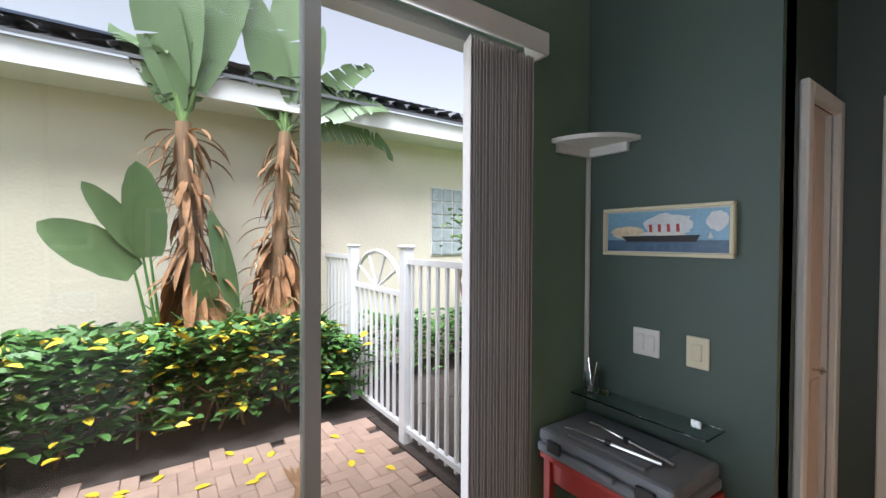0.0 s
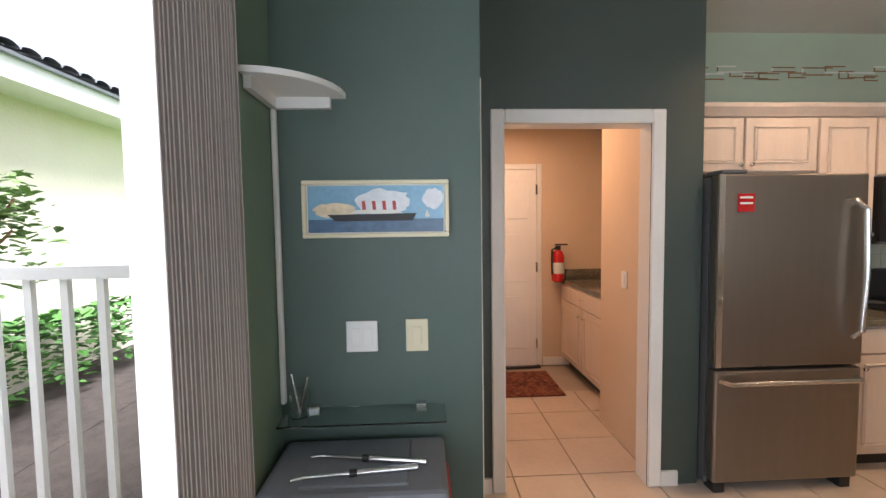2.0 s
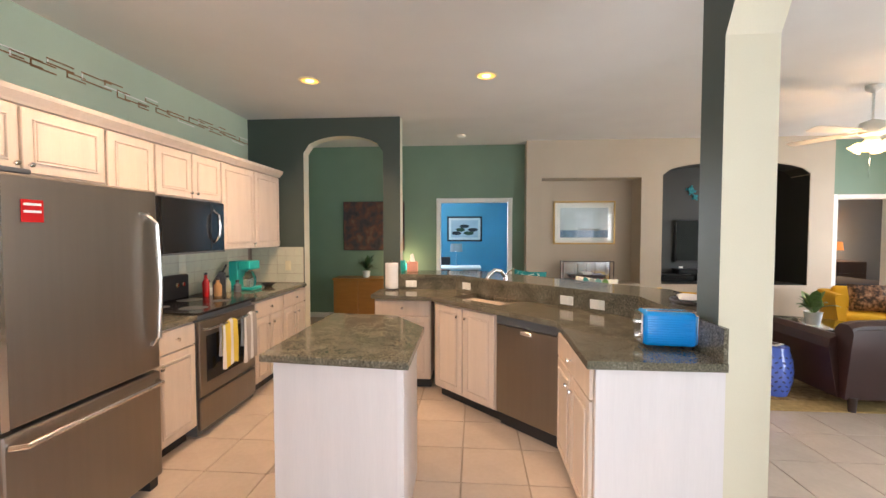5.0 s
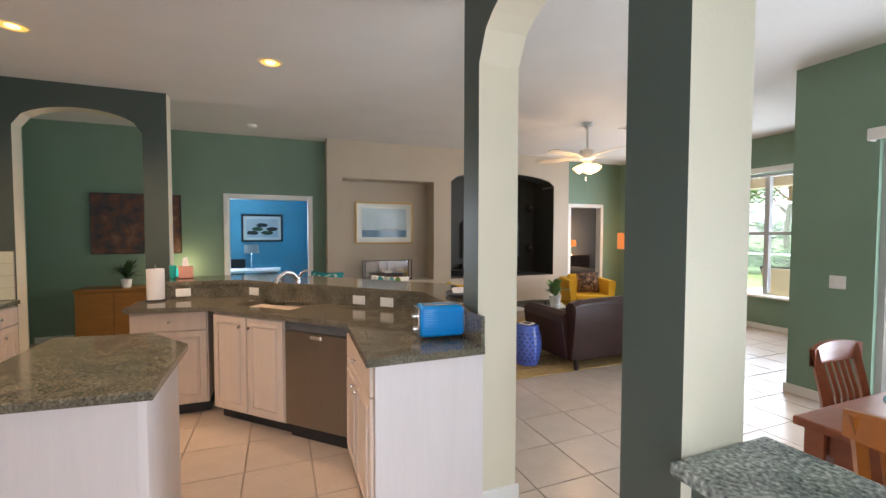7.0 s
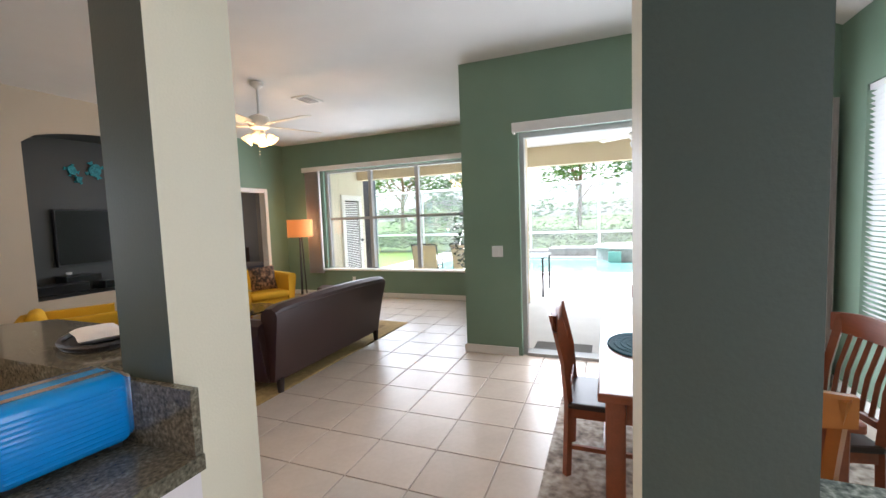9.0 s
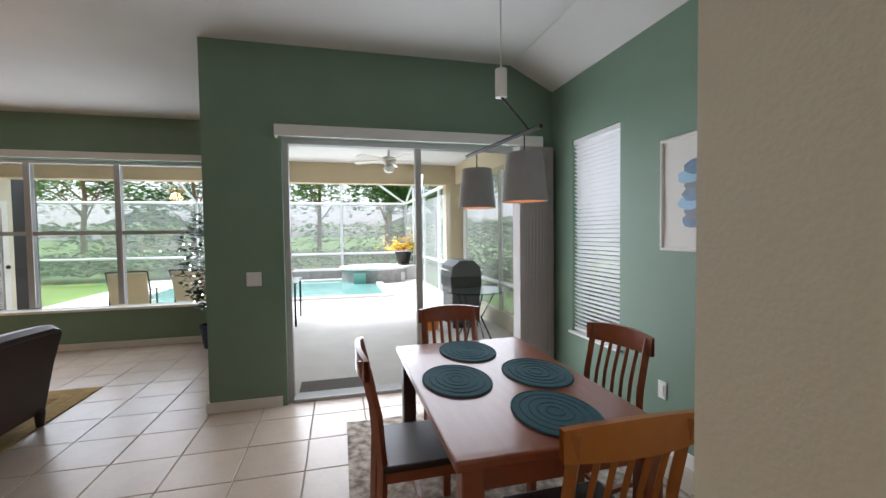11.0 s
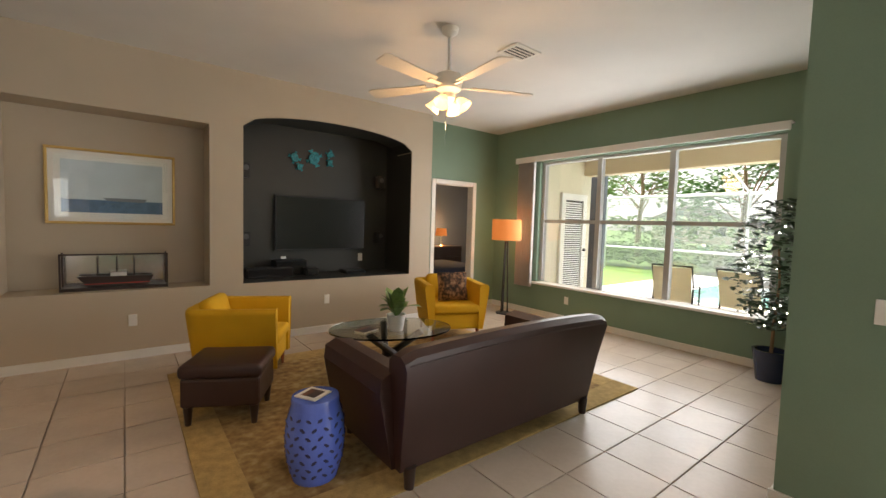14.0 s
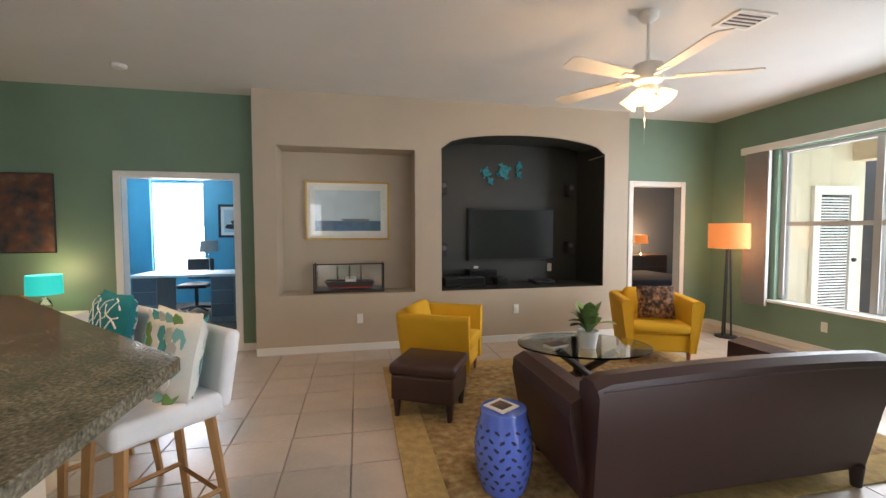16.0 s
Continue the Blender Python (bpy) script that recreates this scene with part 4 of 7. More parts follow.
part("hinge_cover", box(0.02, 0.16, 0.01, 0.14, 1.746, 1.768, 0.006), DGREY, fr)
part("foot", box(0.02, 0.08, 0.02, 0.1, 0, 0.065), SOOT, fr)
part("foot", box(0.75, 0.81, 0.02, 0.1, 0, 0.065), SOOT, fr)
mg = thing("fridge_magnet", "red and white magnet on the refrigerator door", "magnet", (2.798, 0.145, 0), -90)
part("card", box(0.10, 0.19, -0.002, 0.0, 1.545, 1.64), REDP, mg)
part("text_bar", box(0.11, 0.18, -0.0035, -0.002, 1.615, 1.625), WHITE, mg)
part("text_bar", box(0.11, 0.18, -0.0035, -0.002, 1.585, 1.595), WHITE, mg)
# range
rg = thing("range", "stainless steel electric range with black glass top", "range", (2.92, -1.20, 0), -90)
part("body", box(0.0, 0.76, 0.03, 0.68, 0.02, 0.905), DGREY, rg)
od = part("oven_door", box(0.005, 0.755, 0.0, 0.03, 0.30, 0.86, 0.006, 1), STEEL, rg)
part("window", box(0.08, 0.68, -0.003, 0.001, 0.40, 0.74), BLACK, od)
part("handle", tube([(0.04, -0.002, 0.80), (0.05, -0.045, 0.80), (0.71, -0.045, 0.80), (0.72, -0.002, 0.80)], 0.011, 10), CHROME, od, "", True)
part("storage_drawer", box(0.005, 0.755, 0.0, 0.03, 0.06, 0.29, 0.006, 1), STEEL, rg)
part("cooktop", box(-0.002, 0.762, -0.005, 0.68, 0.906, 0.925, 0.004, 1), BLACK, rg)
for cx, cy, r in ((0.2, 0.18, 0.1), (0.56, 0.18, 0.08), (0.2, 0.47, 0.08), (0.56, 0.47, 0.1)):
    part("burner_ring", lathe([(r, 0.9255), (r, 0.9262)], cx, cy, 28), DGREY, rg)
bgd = part("backguard", box(0.0, 0.76, 0.62, 0.69, 0.926, 1.13, 0.008), SOOT, rg)
for k in range(4):
    part("knob", lathe([(0.022, 0), (0.02, 0.02), (0.001, 0.022)], n=14), CHROME, bgd, "", True).matrix_basis = pose(0.09 + (k % 2) * 0.08 + (k // 2) * 0.5, 0.62, 1.05, 90)
for k, (x0, mm) in enumerate(((0.18, PAPER), (0.47, WHITEFAB))):
    tw = thing("dish_towel", "yellow and grey striped dish towel hung on the oven handle" if k == 0 else "grey and white striped dish towel hung on the oven handle", "towel", (2.92, -1.20, 0), -90)
    bm = bmesh.new()
    cols = 8
    prof = [(-0.03, 0.56), (-0.034, 0.70), (-0.03, 0.80), (-0.045, 0.815), (-0.06, 0.80), (-0.064, 0.65), (-0.062, 0.46 - 0.04 * k)]
    g = [[bm.verts.new((x0 + 0.2 * c / cols, py + 0.006 * math.sin(c * 1.7 + pz * 6), pz - 0.012 * math.sin(c * 0.8))) for c in range(cols + 1)] for py, pz in prof]
    for a, b in zip(g, g[1:]):
        for c in range(cols):
            bm.faces.new((a[c], a[c + 1], b[c + 1], b[c])).material_index = 1 if (c // 2) % 2 else 0
    stripe = mat("towel_yellow", (0.72, 0.55, 0.08), 0.9, bump=0.2, fine=200) if k == 0 else mat("towel_grey", (0.36, 0.33, 0.31), 0.9, bump=0.2, fine=200)
    part("cloth", bm, (WHITEFAB, stripe), tw, "", True)
# microwave
mw = thing("microwave", "black over-range microwave with a curved handle", "microwave", (3.20, -1.225, 0), -90)
part("body", box(0.0, 0.75, 0.02, 0.41, 1.335, 1.77), SOOT, mw)
md = part("door", box(0.002, 0.56, 0.0, 0.02, 1.35, 1.765, 0.004, 1), BLACK, mw)
part("control_panel", box(0.565, 0.748, 0.0, 0.02, 1.35, 1.765, 0.004, 1), BLACK, mw)
part("handle", tube([(0.60, 0.0, 1.42), (0.60, -0.045, 1.47), (0.60, -0.055, 1.56), (0.60, -0.045, 1.65), (0.60, 0.0, 1.70)], 0.012, 10), CHROME, mw, "", True)
part("vent_grille", box(0.0, 0.75, 0.0, 0.02, 1.335, 1.349), DGREY, mw)
# small things on the worktop
cm = thing("coffee_maker", "turquoise drip coffee maker on the worktop", "coffee maker", (3.33, -2.52, 0.916), -90)
part("base", box(-0.1, 0.1, -0.13, 0.12, 0, 0.03, 0.01), TURQ, cm)
part("tower", box(-0.1, 0.1, 0.02, 0.12, 0.031, 0.30, 0.012), TURQ, cm)
part("head", box(-0.1, 0.1, -0.11, 0.019, 0.21, 0.30, 0.012), TURQ, cm)
part("carafe", lathe([(0.05, 0.032), (0.065, 0.06), (0.065, 0.13), (0.045, 0.17), (0.042, 0.19)], 0, -0.05, 18), SMOKE, cm, "", True)
kb = thing("knife_block", "black knife block on the worktop", "knife block", (3.40, -2.20, 0.916), -60)
part("block", prism([(-0.05, 0), (0.06, 0), (0.06, 0.12), (0.0, 0.22), (-0.05, 0.20)], "x", -0.05, 0.05), SOOT, kb)
for k in range(4):
    part("knife_handle", tube([(-0.03 + k * 0.02, -0.02, 0.20), (-0.035 + k * 0.02, -0.06, 0.28)], 0.009), SOOT, kb)
for k, (x, yy, m, h, r) in enumerate(((3.42, -2.02, REDP, 0.2, 0.03), (3.33, -2.06, OAK, 0.15, 0.035), (3.45, -2.10, WHITE, 0.12, 0.035), (3.3, -2.33, GREYP, 0.1, 0.035), (3.42, -2.36, IVORY, 0.14, 0.03))):
    b = thing("condiment_bottle", ("red", "brown", "white", "grey", "ivory")[k] + " condiment bottle standing on the worktop", "bottle", (x, yy, 0.916))
    part("bottle", lathe([(r * 0.9, 0), (r, 0.01), (r, h * 0.65), (r * 0.45, h * 0.85), (r * 0.45, h)], n=16), m, b, "", True)
    part("cap", lathe([(r * 0.5, h), (r * 0.5, h + 0.02), (0.002, h + 0.022)], n=12), SOOT, b, "", True)
ds = thing("soap_dish", "small dark dish on the worktop", "dish", (3.2, -2.75, 0.916))
part("bowl", lathe([(0.03, 0), (0.05, 0.02), (0.075, 0.035), (0.07, 0.036), (0.04, 0.012)], n=20), SOOT, ds, "", True)
outlet("cream outlet plate on the splash tiles", (3.14, -3.1175, 1.12), 180, 0.07, 0.115, IVORY)

# island
isl = thing("kitchen_island", "five-sided island with whitewashed base and granite top", "kitchen island")
top = [(1.98, -0.29), (1.24, -0.215), (1.255, -0.93), (1.50, -1.28), (1.98, -1.34)]
base_p = [(1.93, -0.335), (1.285, -0.27), (1.30, -0.915), (1.525, -1.235), (1.93, -1.29)]
part("base", prism(base_p, "z", 0.0, 0.878), PANEL, isl)
bm = prism(top, "z", 0.880, 0.918)
bmesh.ops.bevel(bm, geom=bm.edges[:], offset=0.006, segments=2, profile=0.5, affect="EDGES")
part("countertop", bm, GRANITE, isl)
for a, b, z0, z1 in ((0.03, 0.62, 0.11, 0.70), (0.03, 0.62, 0.71, 0.86)):
    d = cab_door(isl, a, b, z0, z1, knob=((a + b) / 2, (z0 + z1) / 2 if z0 > 0.5 else z1 - 0.07))
    d.matrix_basis = pose(1.30, -0.91, 0, 0, 0, 90)
part("corner_trim", box(1.27, 1.30, -0.285, -0.255, 0, 0.877), PANEL, isl)

# peninsula
base_cabinet("whitewashed base cabinet at the end of the peninsula", (1.90, -2.29, 0), 180, 0.54, 0.55, True, 1)
s2 = math.sqrt(0.5)
base_cabinet("whitewashed sink cabinet with two doors", (1.33 - 0.03 * s2 - 0.02 * s2, -2.14 - 0.03 * s2 + 0.02 * s2, 0), 135, 0.74, 0.42, False, 2)
dwm = thing("dishwasher", "stainless steel dishwasher built into the peninsula", "dishwasher", (1.33 - 0.03 * s2 - 0.775 * s2, -2.14 - 0.03 * s2 + 0.775 * s2, 0), 135)
part("body", box(0.0, 0.58, 0.02, 0.42, 0.1, 0.872), DGREY, dwm)
d = part("door", box(0.003, 0.577, -0.022, 0.018, 0.115, 0.80, 0.006, 1), STEEL, dwm)
part("latch", box(0.24, 0.34, -0.03, -0.02, 0.755, 0.785, 0.006, 1), CHROME, d)
part("control_strip", box(0.003, 0.577, -0.02, 0.018, 0.805, 0.868, 0.004, 1), DGREY, dwm)
part("toe_kick", box(0.0, 0.58, 0.04, 0.42, 0.0, 0.1), SOOT, dwm)
base_cabinet("whitewashed base cabinet on the short peninsula leg", (0.385, -1.10, 0), 90, 0.75, 0.52, True, 2)
tagged(part("peninsula_side_board", box(-0.185, 0.385, -0.347, -0.325, 0.0, 0.877), PANEL), "pale side panel closing the peninsula", "panel")
ct = thing("peninsula_worktop", "green speckled granite worktop with undermount sink", "worktop")
ctp = [(1.93, -2.25), (1.33, -2.14), (0.40, -1.15), (0.43, -0.305), (-0.185, -0.305), (-0.185, -1.29), (1.12, -2.63), (1.80, -2.68), (1.93, -2.68)]
sk = Matrix.Translation((0.83, -2.09, 0)) @ pose(0, 0, 0, 0, 0, -45)


def sk_at(x, y):
    v = sk @ Vector((x, y, 0))
    return (v.x, v.y)


hole = [sk_at(x, y) for x, y in ((-0.30, -0.17), (0.30, -0.17), (0.30, 0.17), (-0.30, 0.17))]
# the worktop is laid in strips round the sink
pieces = [
    [(1.93, -2.25), (1.33, -2.14), hole[1], (1.12, -2.63), (1.80, -2.68), (1.93, -2.68)],
    [(1.33, -2.14), (0.40, -1.15), hole[3], hole[2]],
    [(1.33, -2.14), hole[2], hole[1]],
    [hole[0], hole[3], (0.40, -1.15), (-0.185, -1.29)],
    [hole[0], (-0.185, -1.29), (1.12, -2.63), hole[1]],
    [(0.40, -1.15), (0.43, -0.305), (-0.185, -0.305), (-0.185, -1.29)],
]
bm = bmesh.new()
for p in pieces:
    prism(p, "z", 0.878, 0.916, bm)
bmesh.ops.remove_doubles(bm, verts=bm.verts[:], dist=0.0005)
inner = [f for f in bm.faces if abs(f.normal.z) < 0.5 and any(g is not f and (g.calc_center_median() - f.calc_center_median()).length < 1e-4 for g in bm.faces)]
bmesh.ops.delete(bm, geom=inner, context="FACES_ONLY")
part("slab", bm, GRANITE, ct)
bm = bmesh.new()
for x0, x1, y0, y1 in ((-0.31, 0.31, -0.18, -0.17), (-0.31, 0.31, 0.17, 0.18), (-0.31, -0.30, -0.17, 0.17), (0.30, 0.31, -0.17, 0.17)):
    bm_box(bm, x0, x1, y0, y1, 0.70, 0.879)
bm_box(bm, -0.31, 0.31, -0.18, 0.18, 0.69, 0.70)
sb = part("sink_basin", bm, mat("shaded_basin_steel", (0.16, 0.14, 0.12), 0.3, 0.9), ct, "stainless undermount sink basin")
sb.matrix_basis = sk
fa = thing("faucet", "brushed nickel single-lever kitchen faucet", "faucet", (0.655, -2.265, 0.917), 45)
fa.scale = (1.25, 1.25, 1.25)
part("base", lathe([(0.03, 0), (0.028, 0.012), (0.018, 0.02), (0.018, 0.15), (0.001, 0.155)], n=16), CHROME, fa, "", True)
part("spout", tube([(0, 0, 0.14), (0.05, 0, 0.19), (0.12, 0, 0.20), (0.18, 0, 0.17), (0.2, 0, 0.14)], 0.014, 12), CHROME, fa, "", True)
part("lever", tube([(0, 0, 0.15), (-0.01, 0.03, 0.19), (-0.02, 0.07, 0.21)], 0.008, 8), CHROME, fa, "", True)
# raised bar
front = [(1.80, -2.68), (1.12, -2.63), (-0.185, -1.29), (-0.185, -0.60)]
back = [(-0.36, -0.60), (-0.36, -1.37), (1.04, -2.80), (1.80, -2.84)]
bm = bmesh.new()
for i in range(3):
    prism([front[i], front[i + 1], back[2 - i], back[3 - i]], "z", 0.0, 1.035, bm)
setting("wall_bar", bm, TAUPE, "taupe half wall carrying the raised bar", "wall")
bm = bmesh.new()
for i in range(3):
    (xa, ya), (xb, yb) = front[i], front[i + 1]
    nx, ny = (yb - ya), -(xb - xa)
    L = math.hypot(nx, ny)
    nx, ny = (nx / L * 0.018, ny / L * 0.018)
    prism([(xa, ya), (xb, yb), (xb + nx, yb + ny), (xa + nx, ya + ny)], "z", 0.917, 1.036, bm)
tagged(part("bar_backsplash", bm, GRANITE), "granite upstand behind the peninsula worktop", "backsplash")
lfront = [(1.80, -2.65), (1.13, -2.60), (-0.165, -1.27), (-0.165, -0.60)]
lback = [(-0.54, -0.60), (-0.54, -1.63), (0.84, -3.08), (1.795, -3.12)]
bm = bmesh.new()
for i in range(3):
    prism([lfront[i], lfront[i + 1], lback[2 - i], lback[3 - i]], "z", 1.038, 1.075, bm)
bmesh.ops.remove_doubles(bm, verts=bm.verts[:], dist=0.0005)
tagged(part("breakfast_bar", bm, GRANITE), "raised granite breakfast bar top, angled in plan", "bar top")
tagged(part("bar_end_cap", box(-0.185, -0.165, -0.60, -0.31, 0.917, 1.075), GRANITE), "granite upstand at the pier", "backsplash")
for x, yy, r in ((1.60, -2.645, 180), (1.02, -2.505, 135), (0.22, -1.683, 135), (0.04, -1.498, 135)):
    outlet("white outlet plate on the granite upstand", (x, yy, 0.975), r, 0.115, 0.07)
pt = thing("paper_towel", "white paper towel roll on a stand", "paper towel", (1.80, -2.62, 0.917))
part("stand_base", lathe([(0.075, 0), (0.075, 0.012), (0.002, 0.014)], n=24), SOOT, pt, "", True)
part("roll", lathe([(0.02, 0.015), (0.066, 0.015), (0.066, 0.275), (0.02, 0.275)], n=28), WHITEFAB, pt, "", True)
part("rod", tube([(0, 0, 0.012), (0, 0, 0.31)], 0.007), CHROME, pt)
to = thing("toaster", "bright blue ribbed two-slot toaster with chrome ends", "toaster", (-0.045, -0.605, 0.917), -6)
to.scale = (0.92, 0.95, 0.97)
part("shell", box(-0.135, 0.135, -0.085, 0.085, 0.012, 0.19, 0.025, 3), TOASTB, to, "", True)
for z in [0.03 + i * 0.0125 for i in range(11)]:
    part("rib", box(-0.12, 0.12, 0.0845, 0.0885, z, z + 0.006, 0.002, 1), TOASTB, to)
part("end_panel", box(0.134, 0.148, -0.075, 0.075, 0.015, 0.18, 0.006, 1), CHROME, to)
part("end_panel", box(-0.148, -0.134, -0.075, 0.075, 0.015, 0.18, 0.006, 1), CHROME, to)
for yy in (-0.035, 0.035):
    part("slot", box(-0.11, 0.11, yy - 0.012, yy + 0.012, 0.186, 0.1925), CHROME, to)
part("lever", box(0.148, 0.175, -0.02, 0.02, 0.12, 0.135, 0.003, 1), CHROME, to)
part("dial", lathe([(0.015, 0), (0.014, 0.018), (0.001, 0.02)], n=14), CHROME, to, "", True).matrix_basis = pose(0.148, 0, 0.05, 0, 90)
for x in (-0.1, 0.1):
    part("foot", box(x - 0.015, x + 0.015, -0.06, 0.06, 0, 0.012), SOOT, to)
tr = thing("serving_tray", "dark oval tray on the breakfast bar", "tray", (-0.36, -1.0, 1.077), 70)
q = [(0.15 * math.cos(2 * math.pi * i / 32), 0.10 * math.sin(2 * math.pi * i / 32)) for i in range(32)]
part("dish", prism(q, "z", 0, 0.012), SOOT, tr)
part("rim", tube([(x, y, 0.016) for x, y in q + q[:1]], 0.009, 6), SOOT, tr, "", True)
cushion("napkin", "rumpled white napkin lying on the dark tray", (-0.36, -1.0, 1.108), 70, 0.2, 0.13, 0.04, WHITEFAB, 90)["category"] = "napkin"
# recessed lamps and smoke detector
for x, y in ((2.44, -0.60), (2.39, -1.97), (0.85, -1.97)):
    t = thing("recessed_light", "recessed ceiling lamp with warm lit bulb", "ceiling light", (x, y, ZK), 0, "kitchen ceiling lamps")
    part("trim_ring", lathe([(0.095, -0.006), (0.075, -0.008), (0.075, -0.001), (0.095, -0.001)], n=28), IVORY, t, "", True)
    part("reflector", lathe([(0.074, -0.002), (0.074, -0.0015)], n=28), GLOWC, t)
    part("bulb", lathe([(0.04, -0.0025), (0.035, -0.010), (0.002, -0.014)], n=20), GLOWW, t, "", True)
sd = thing("smoke_detector", "white round smoke detector on the ceiling", "smoke detector", (1.15, -4.85, ZC))
part("case", lathe([(0.065, -0.002), (0.065, -0.02), (0.05, -0.035), (0.002, -0.036)], n=24), WHITE, sd, "", True)

# ---- living room ----
rugp = thing("area_rug", "golden brown patterned area rug under the sofa and table", "rug", (0, 0, 0))
part("field", box(-4.40, -1.52, -4.38, -2.26, 0.001, 0.010), RUG, rugp)
for a in ((-4.63, -1.30, -2.26, -2.035), (-4.63, -1.30, -4.60, -4.38), (-4.63, -4.40, -4.38, -2.26), (-1.52, -1.30, -4.38, -2.26)):
    part("border", box(*a, 0.001, 0.011, 0.002, 1), RUGE, rugp)
# sofa: back towards the camera's side, seat facing south
so = thing("sofa", "dark brown leather sofa with flared arms and back", "sofa", (-2.985, -1.975, 0.012), 180)
W = 0.885
part("base", box(-W + 0.06, W - 0.06, 0.06, 0.82, 0.12, 0.30, 0.02), LEATHER, so)
for s in (-1, 1):
    part("arm", prism([(0.02 + W - 0.16 - 0.0, 0.10), (W - 0.02, 0.10), (W + 0.06, 0.52), (W + 0.05, 0.60), (W - 0.02, 0.635), (W - 0.14, 0.61), (W - 0.15, 0.3)] if s == 1 else [(-W + 0.14, 0.10), (-W + 0.02, 0.10), (-W - 0.06, 0.52), (-W - 0.05, 0.60), (-W + 0.02, 0.635), (-W + 0.14, 0.61), (-W + 0.15, 0.3)], "y", 0.11, 0.86), LEATHER, so)
    c = part("seat_cushion", box(min(0.005 * s, s * (W - 0.17)), max(0.005 * s, s * (W - 0.17)), 0.22, 0.84, 0.30, 0.45, 0.04, 3), LEATHER, so, "", True)
bm = bmesh.new()
n = 24
prof = [(0.06, 0.10), (-0.0, 0.45), (-0.05, 0.68), (-0.04, 0.735), (0.0, 0.765), (0.07, 0.76), (0.12, 0.70), (0.20, 0.30), (0.20, 0.10)]
rows = []
for i in range(n + 1):
    u = i / n * 2 - 1
    rise = 0.025 * (1 - u * u)
    rows.append([bm.verts.new((u * (W - 0.04 + 0.10 * max(0, (z - 0.2)) ** 1.2), y, z + rise * (z > 0.5) - 0.02 * (abs(u) > 0.97) * (z > 0.7))) for y, z in prof])
for a, b in zip(rows, rows[1:]):
    for k in range(len(prof)):
        bm.faces.new((a[k], a[(k + 1) % len(prof)], b[(k + 1) % len(prof)], b[k]))
bm.faces.new(rows[0])
bm.faces.new(rows[-1][::-1])
bk = part("backrest", bm, LEATHER, so, "", True)
part("piping", tube([((i / 20 * 2 - 1) * (W - 0.02), -0.045, 0.705 + 0.02 * (1 - (i / 10 - 1) ** 2)) for i in range(21)], 0.005, 6), LEATHER, bk, "", True)
for x in (-W + 0.1, W - 0.1):
    for y in (0.06, 0.78):
        part("leg", lathe([(0.026, 0), (0.036, 0.12)], x, y, 14), ESPRESSO, so, "", True)


def armchair(label, loc, rz):
    t = thing("armchair", label, "armchair", loc, rz, "yellow armchairs")
    part("seat_base", box(-0.25, 0.25, -0.26, 0.345, 0.13, 0.315, 0.02), YELLOW, t)
    part("seat_cushion", box(-0.255, 0.255, -0.24, 0.375, 0.316, 0.415, 0.035, 3), YELLOW, t, "", True)
    # back and arms in one sweep, level along the top and flaring outwards
    hw, y0, y1, r = 0.335, -0.345, 0.365, 0.11
    path = [(hw, y1, 1, 0), (hw, 0.1, 1, 0), (hw, y0 + r, 1, 0)]
    for i in range(1, 6):
        a = math.pi / 2 * i / 6
        path.append((hw - r + r * math.cos(a), y0 + r - r * math.sin(a), math.cos(a), -math.sin(a)))
    path += [(hw - r, y0, 0, -1), (0, y0, 0, -1)]
    path += [(-x, y, -nx, ny) for x, y, nx, ny in path[-2::-1]]
    prof = [(-0.045, 0.13), (-0.02, 0.3), (0.018, 0.60), (0.016, 0.63), (0.0, 0.648), (-0.035, 0.652), (-0.07, 0.645), (-0.085, 0.62), (-0.09, 0.30), (-0.09, 0.13)]
    bm = bmesh.new()
    rows = [[bm.verts.new((x + nx * o, y + ny * o, z)) for o, z in prof] for x, y, nx, ny in path]
    m = len(prof)
    for a, b in zip(rows, rows[1:]):
        for q in range(m):
            bm.faces.new((a[q], a[(q + 1) % m], b[(q + 1) % m], b[q]))
    bm.faces.new(rows[0])
    bm.faces.new(rows[-1][::-1])
    shell = part("tub_shell", bm, YELLOW, t, "", True)
    for s in (-1, 1):
        part("welt", tube([(s * (hw + o), y1 + 0.002, z) for o, z in prof[:7]], 0.005, 6), YELLOW, shell, "", True)
    p = part("back_pillow", box(-0.22, 0.22, -0.06, 0.06, 0.0, 0.31, 0.05, 3), YELLOW, t, "", True)
    p.matrix_basis = pose(0, -0.165, 0.405, 14)
    for x in (-0.25, 0.25):
        for y in (-0.27, 0.31):
            part("leg", lathe([(0.013, 0), (0.021, 0.135)], x, y, 12), CHERRY, t, "", True)
    return t


armchair("mustard yellow tub armchair on the rug", (-1.84, -4.29, 0.012), 62.6)
armchair("mustard yellow tub armchair with a patterned cushion", (-4.32, -4.40, 0.012), -22).scale = (1.13, 1.08, 1.05)
cushion("throw_cushion", "brown chain-patterned cushion on the yellow armchair", (-4.31, -4.31, 0.635), -22, 0.40, 0.37, 0.12, PATTERN, 14)
ot = thing("ottoman", "dark brown leather ottoman with tapered legs", "ottoman", (-1.609, -3.508, 0.002), -27.6)
part("body", box(-0.25, 0.25, -0.22, 0.22, 0.14, 0.34, 0.02), LEATHER, ot)
part("cushion_top", box(-0.265, 0.265, -0.235, 0.235, 0.335, 0.43, 0.035, 3), LEATHER, ot, "", True)
for x in (-0.21, 0.21):
    for y in (-0.18, 0.18):
        part("leg", lathe([(0.018, 0), (0.032, 0.14)], x, y, 12), ESPRESSO, ot, "", True)
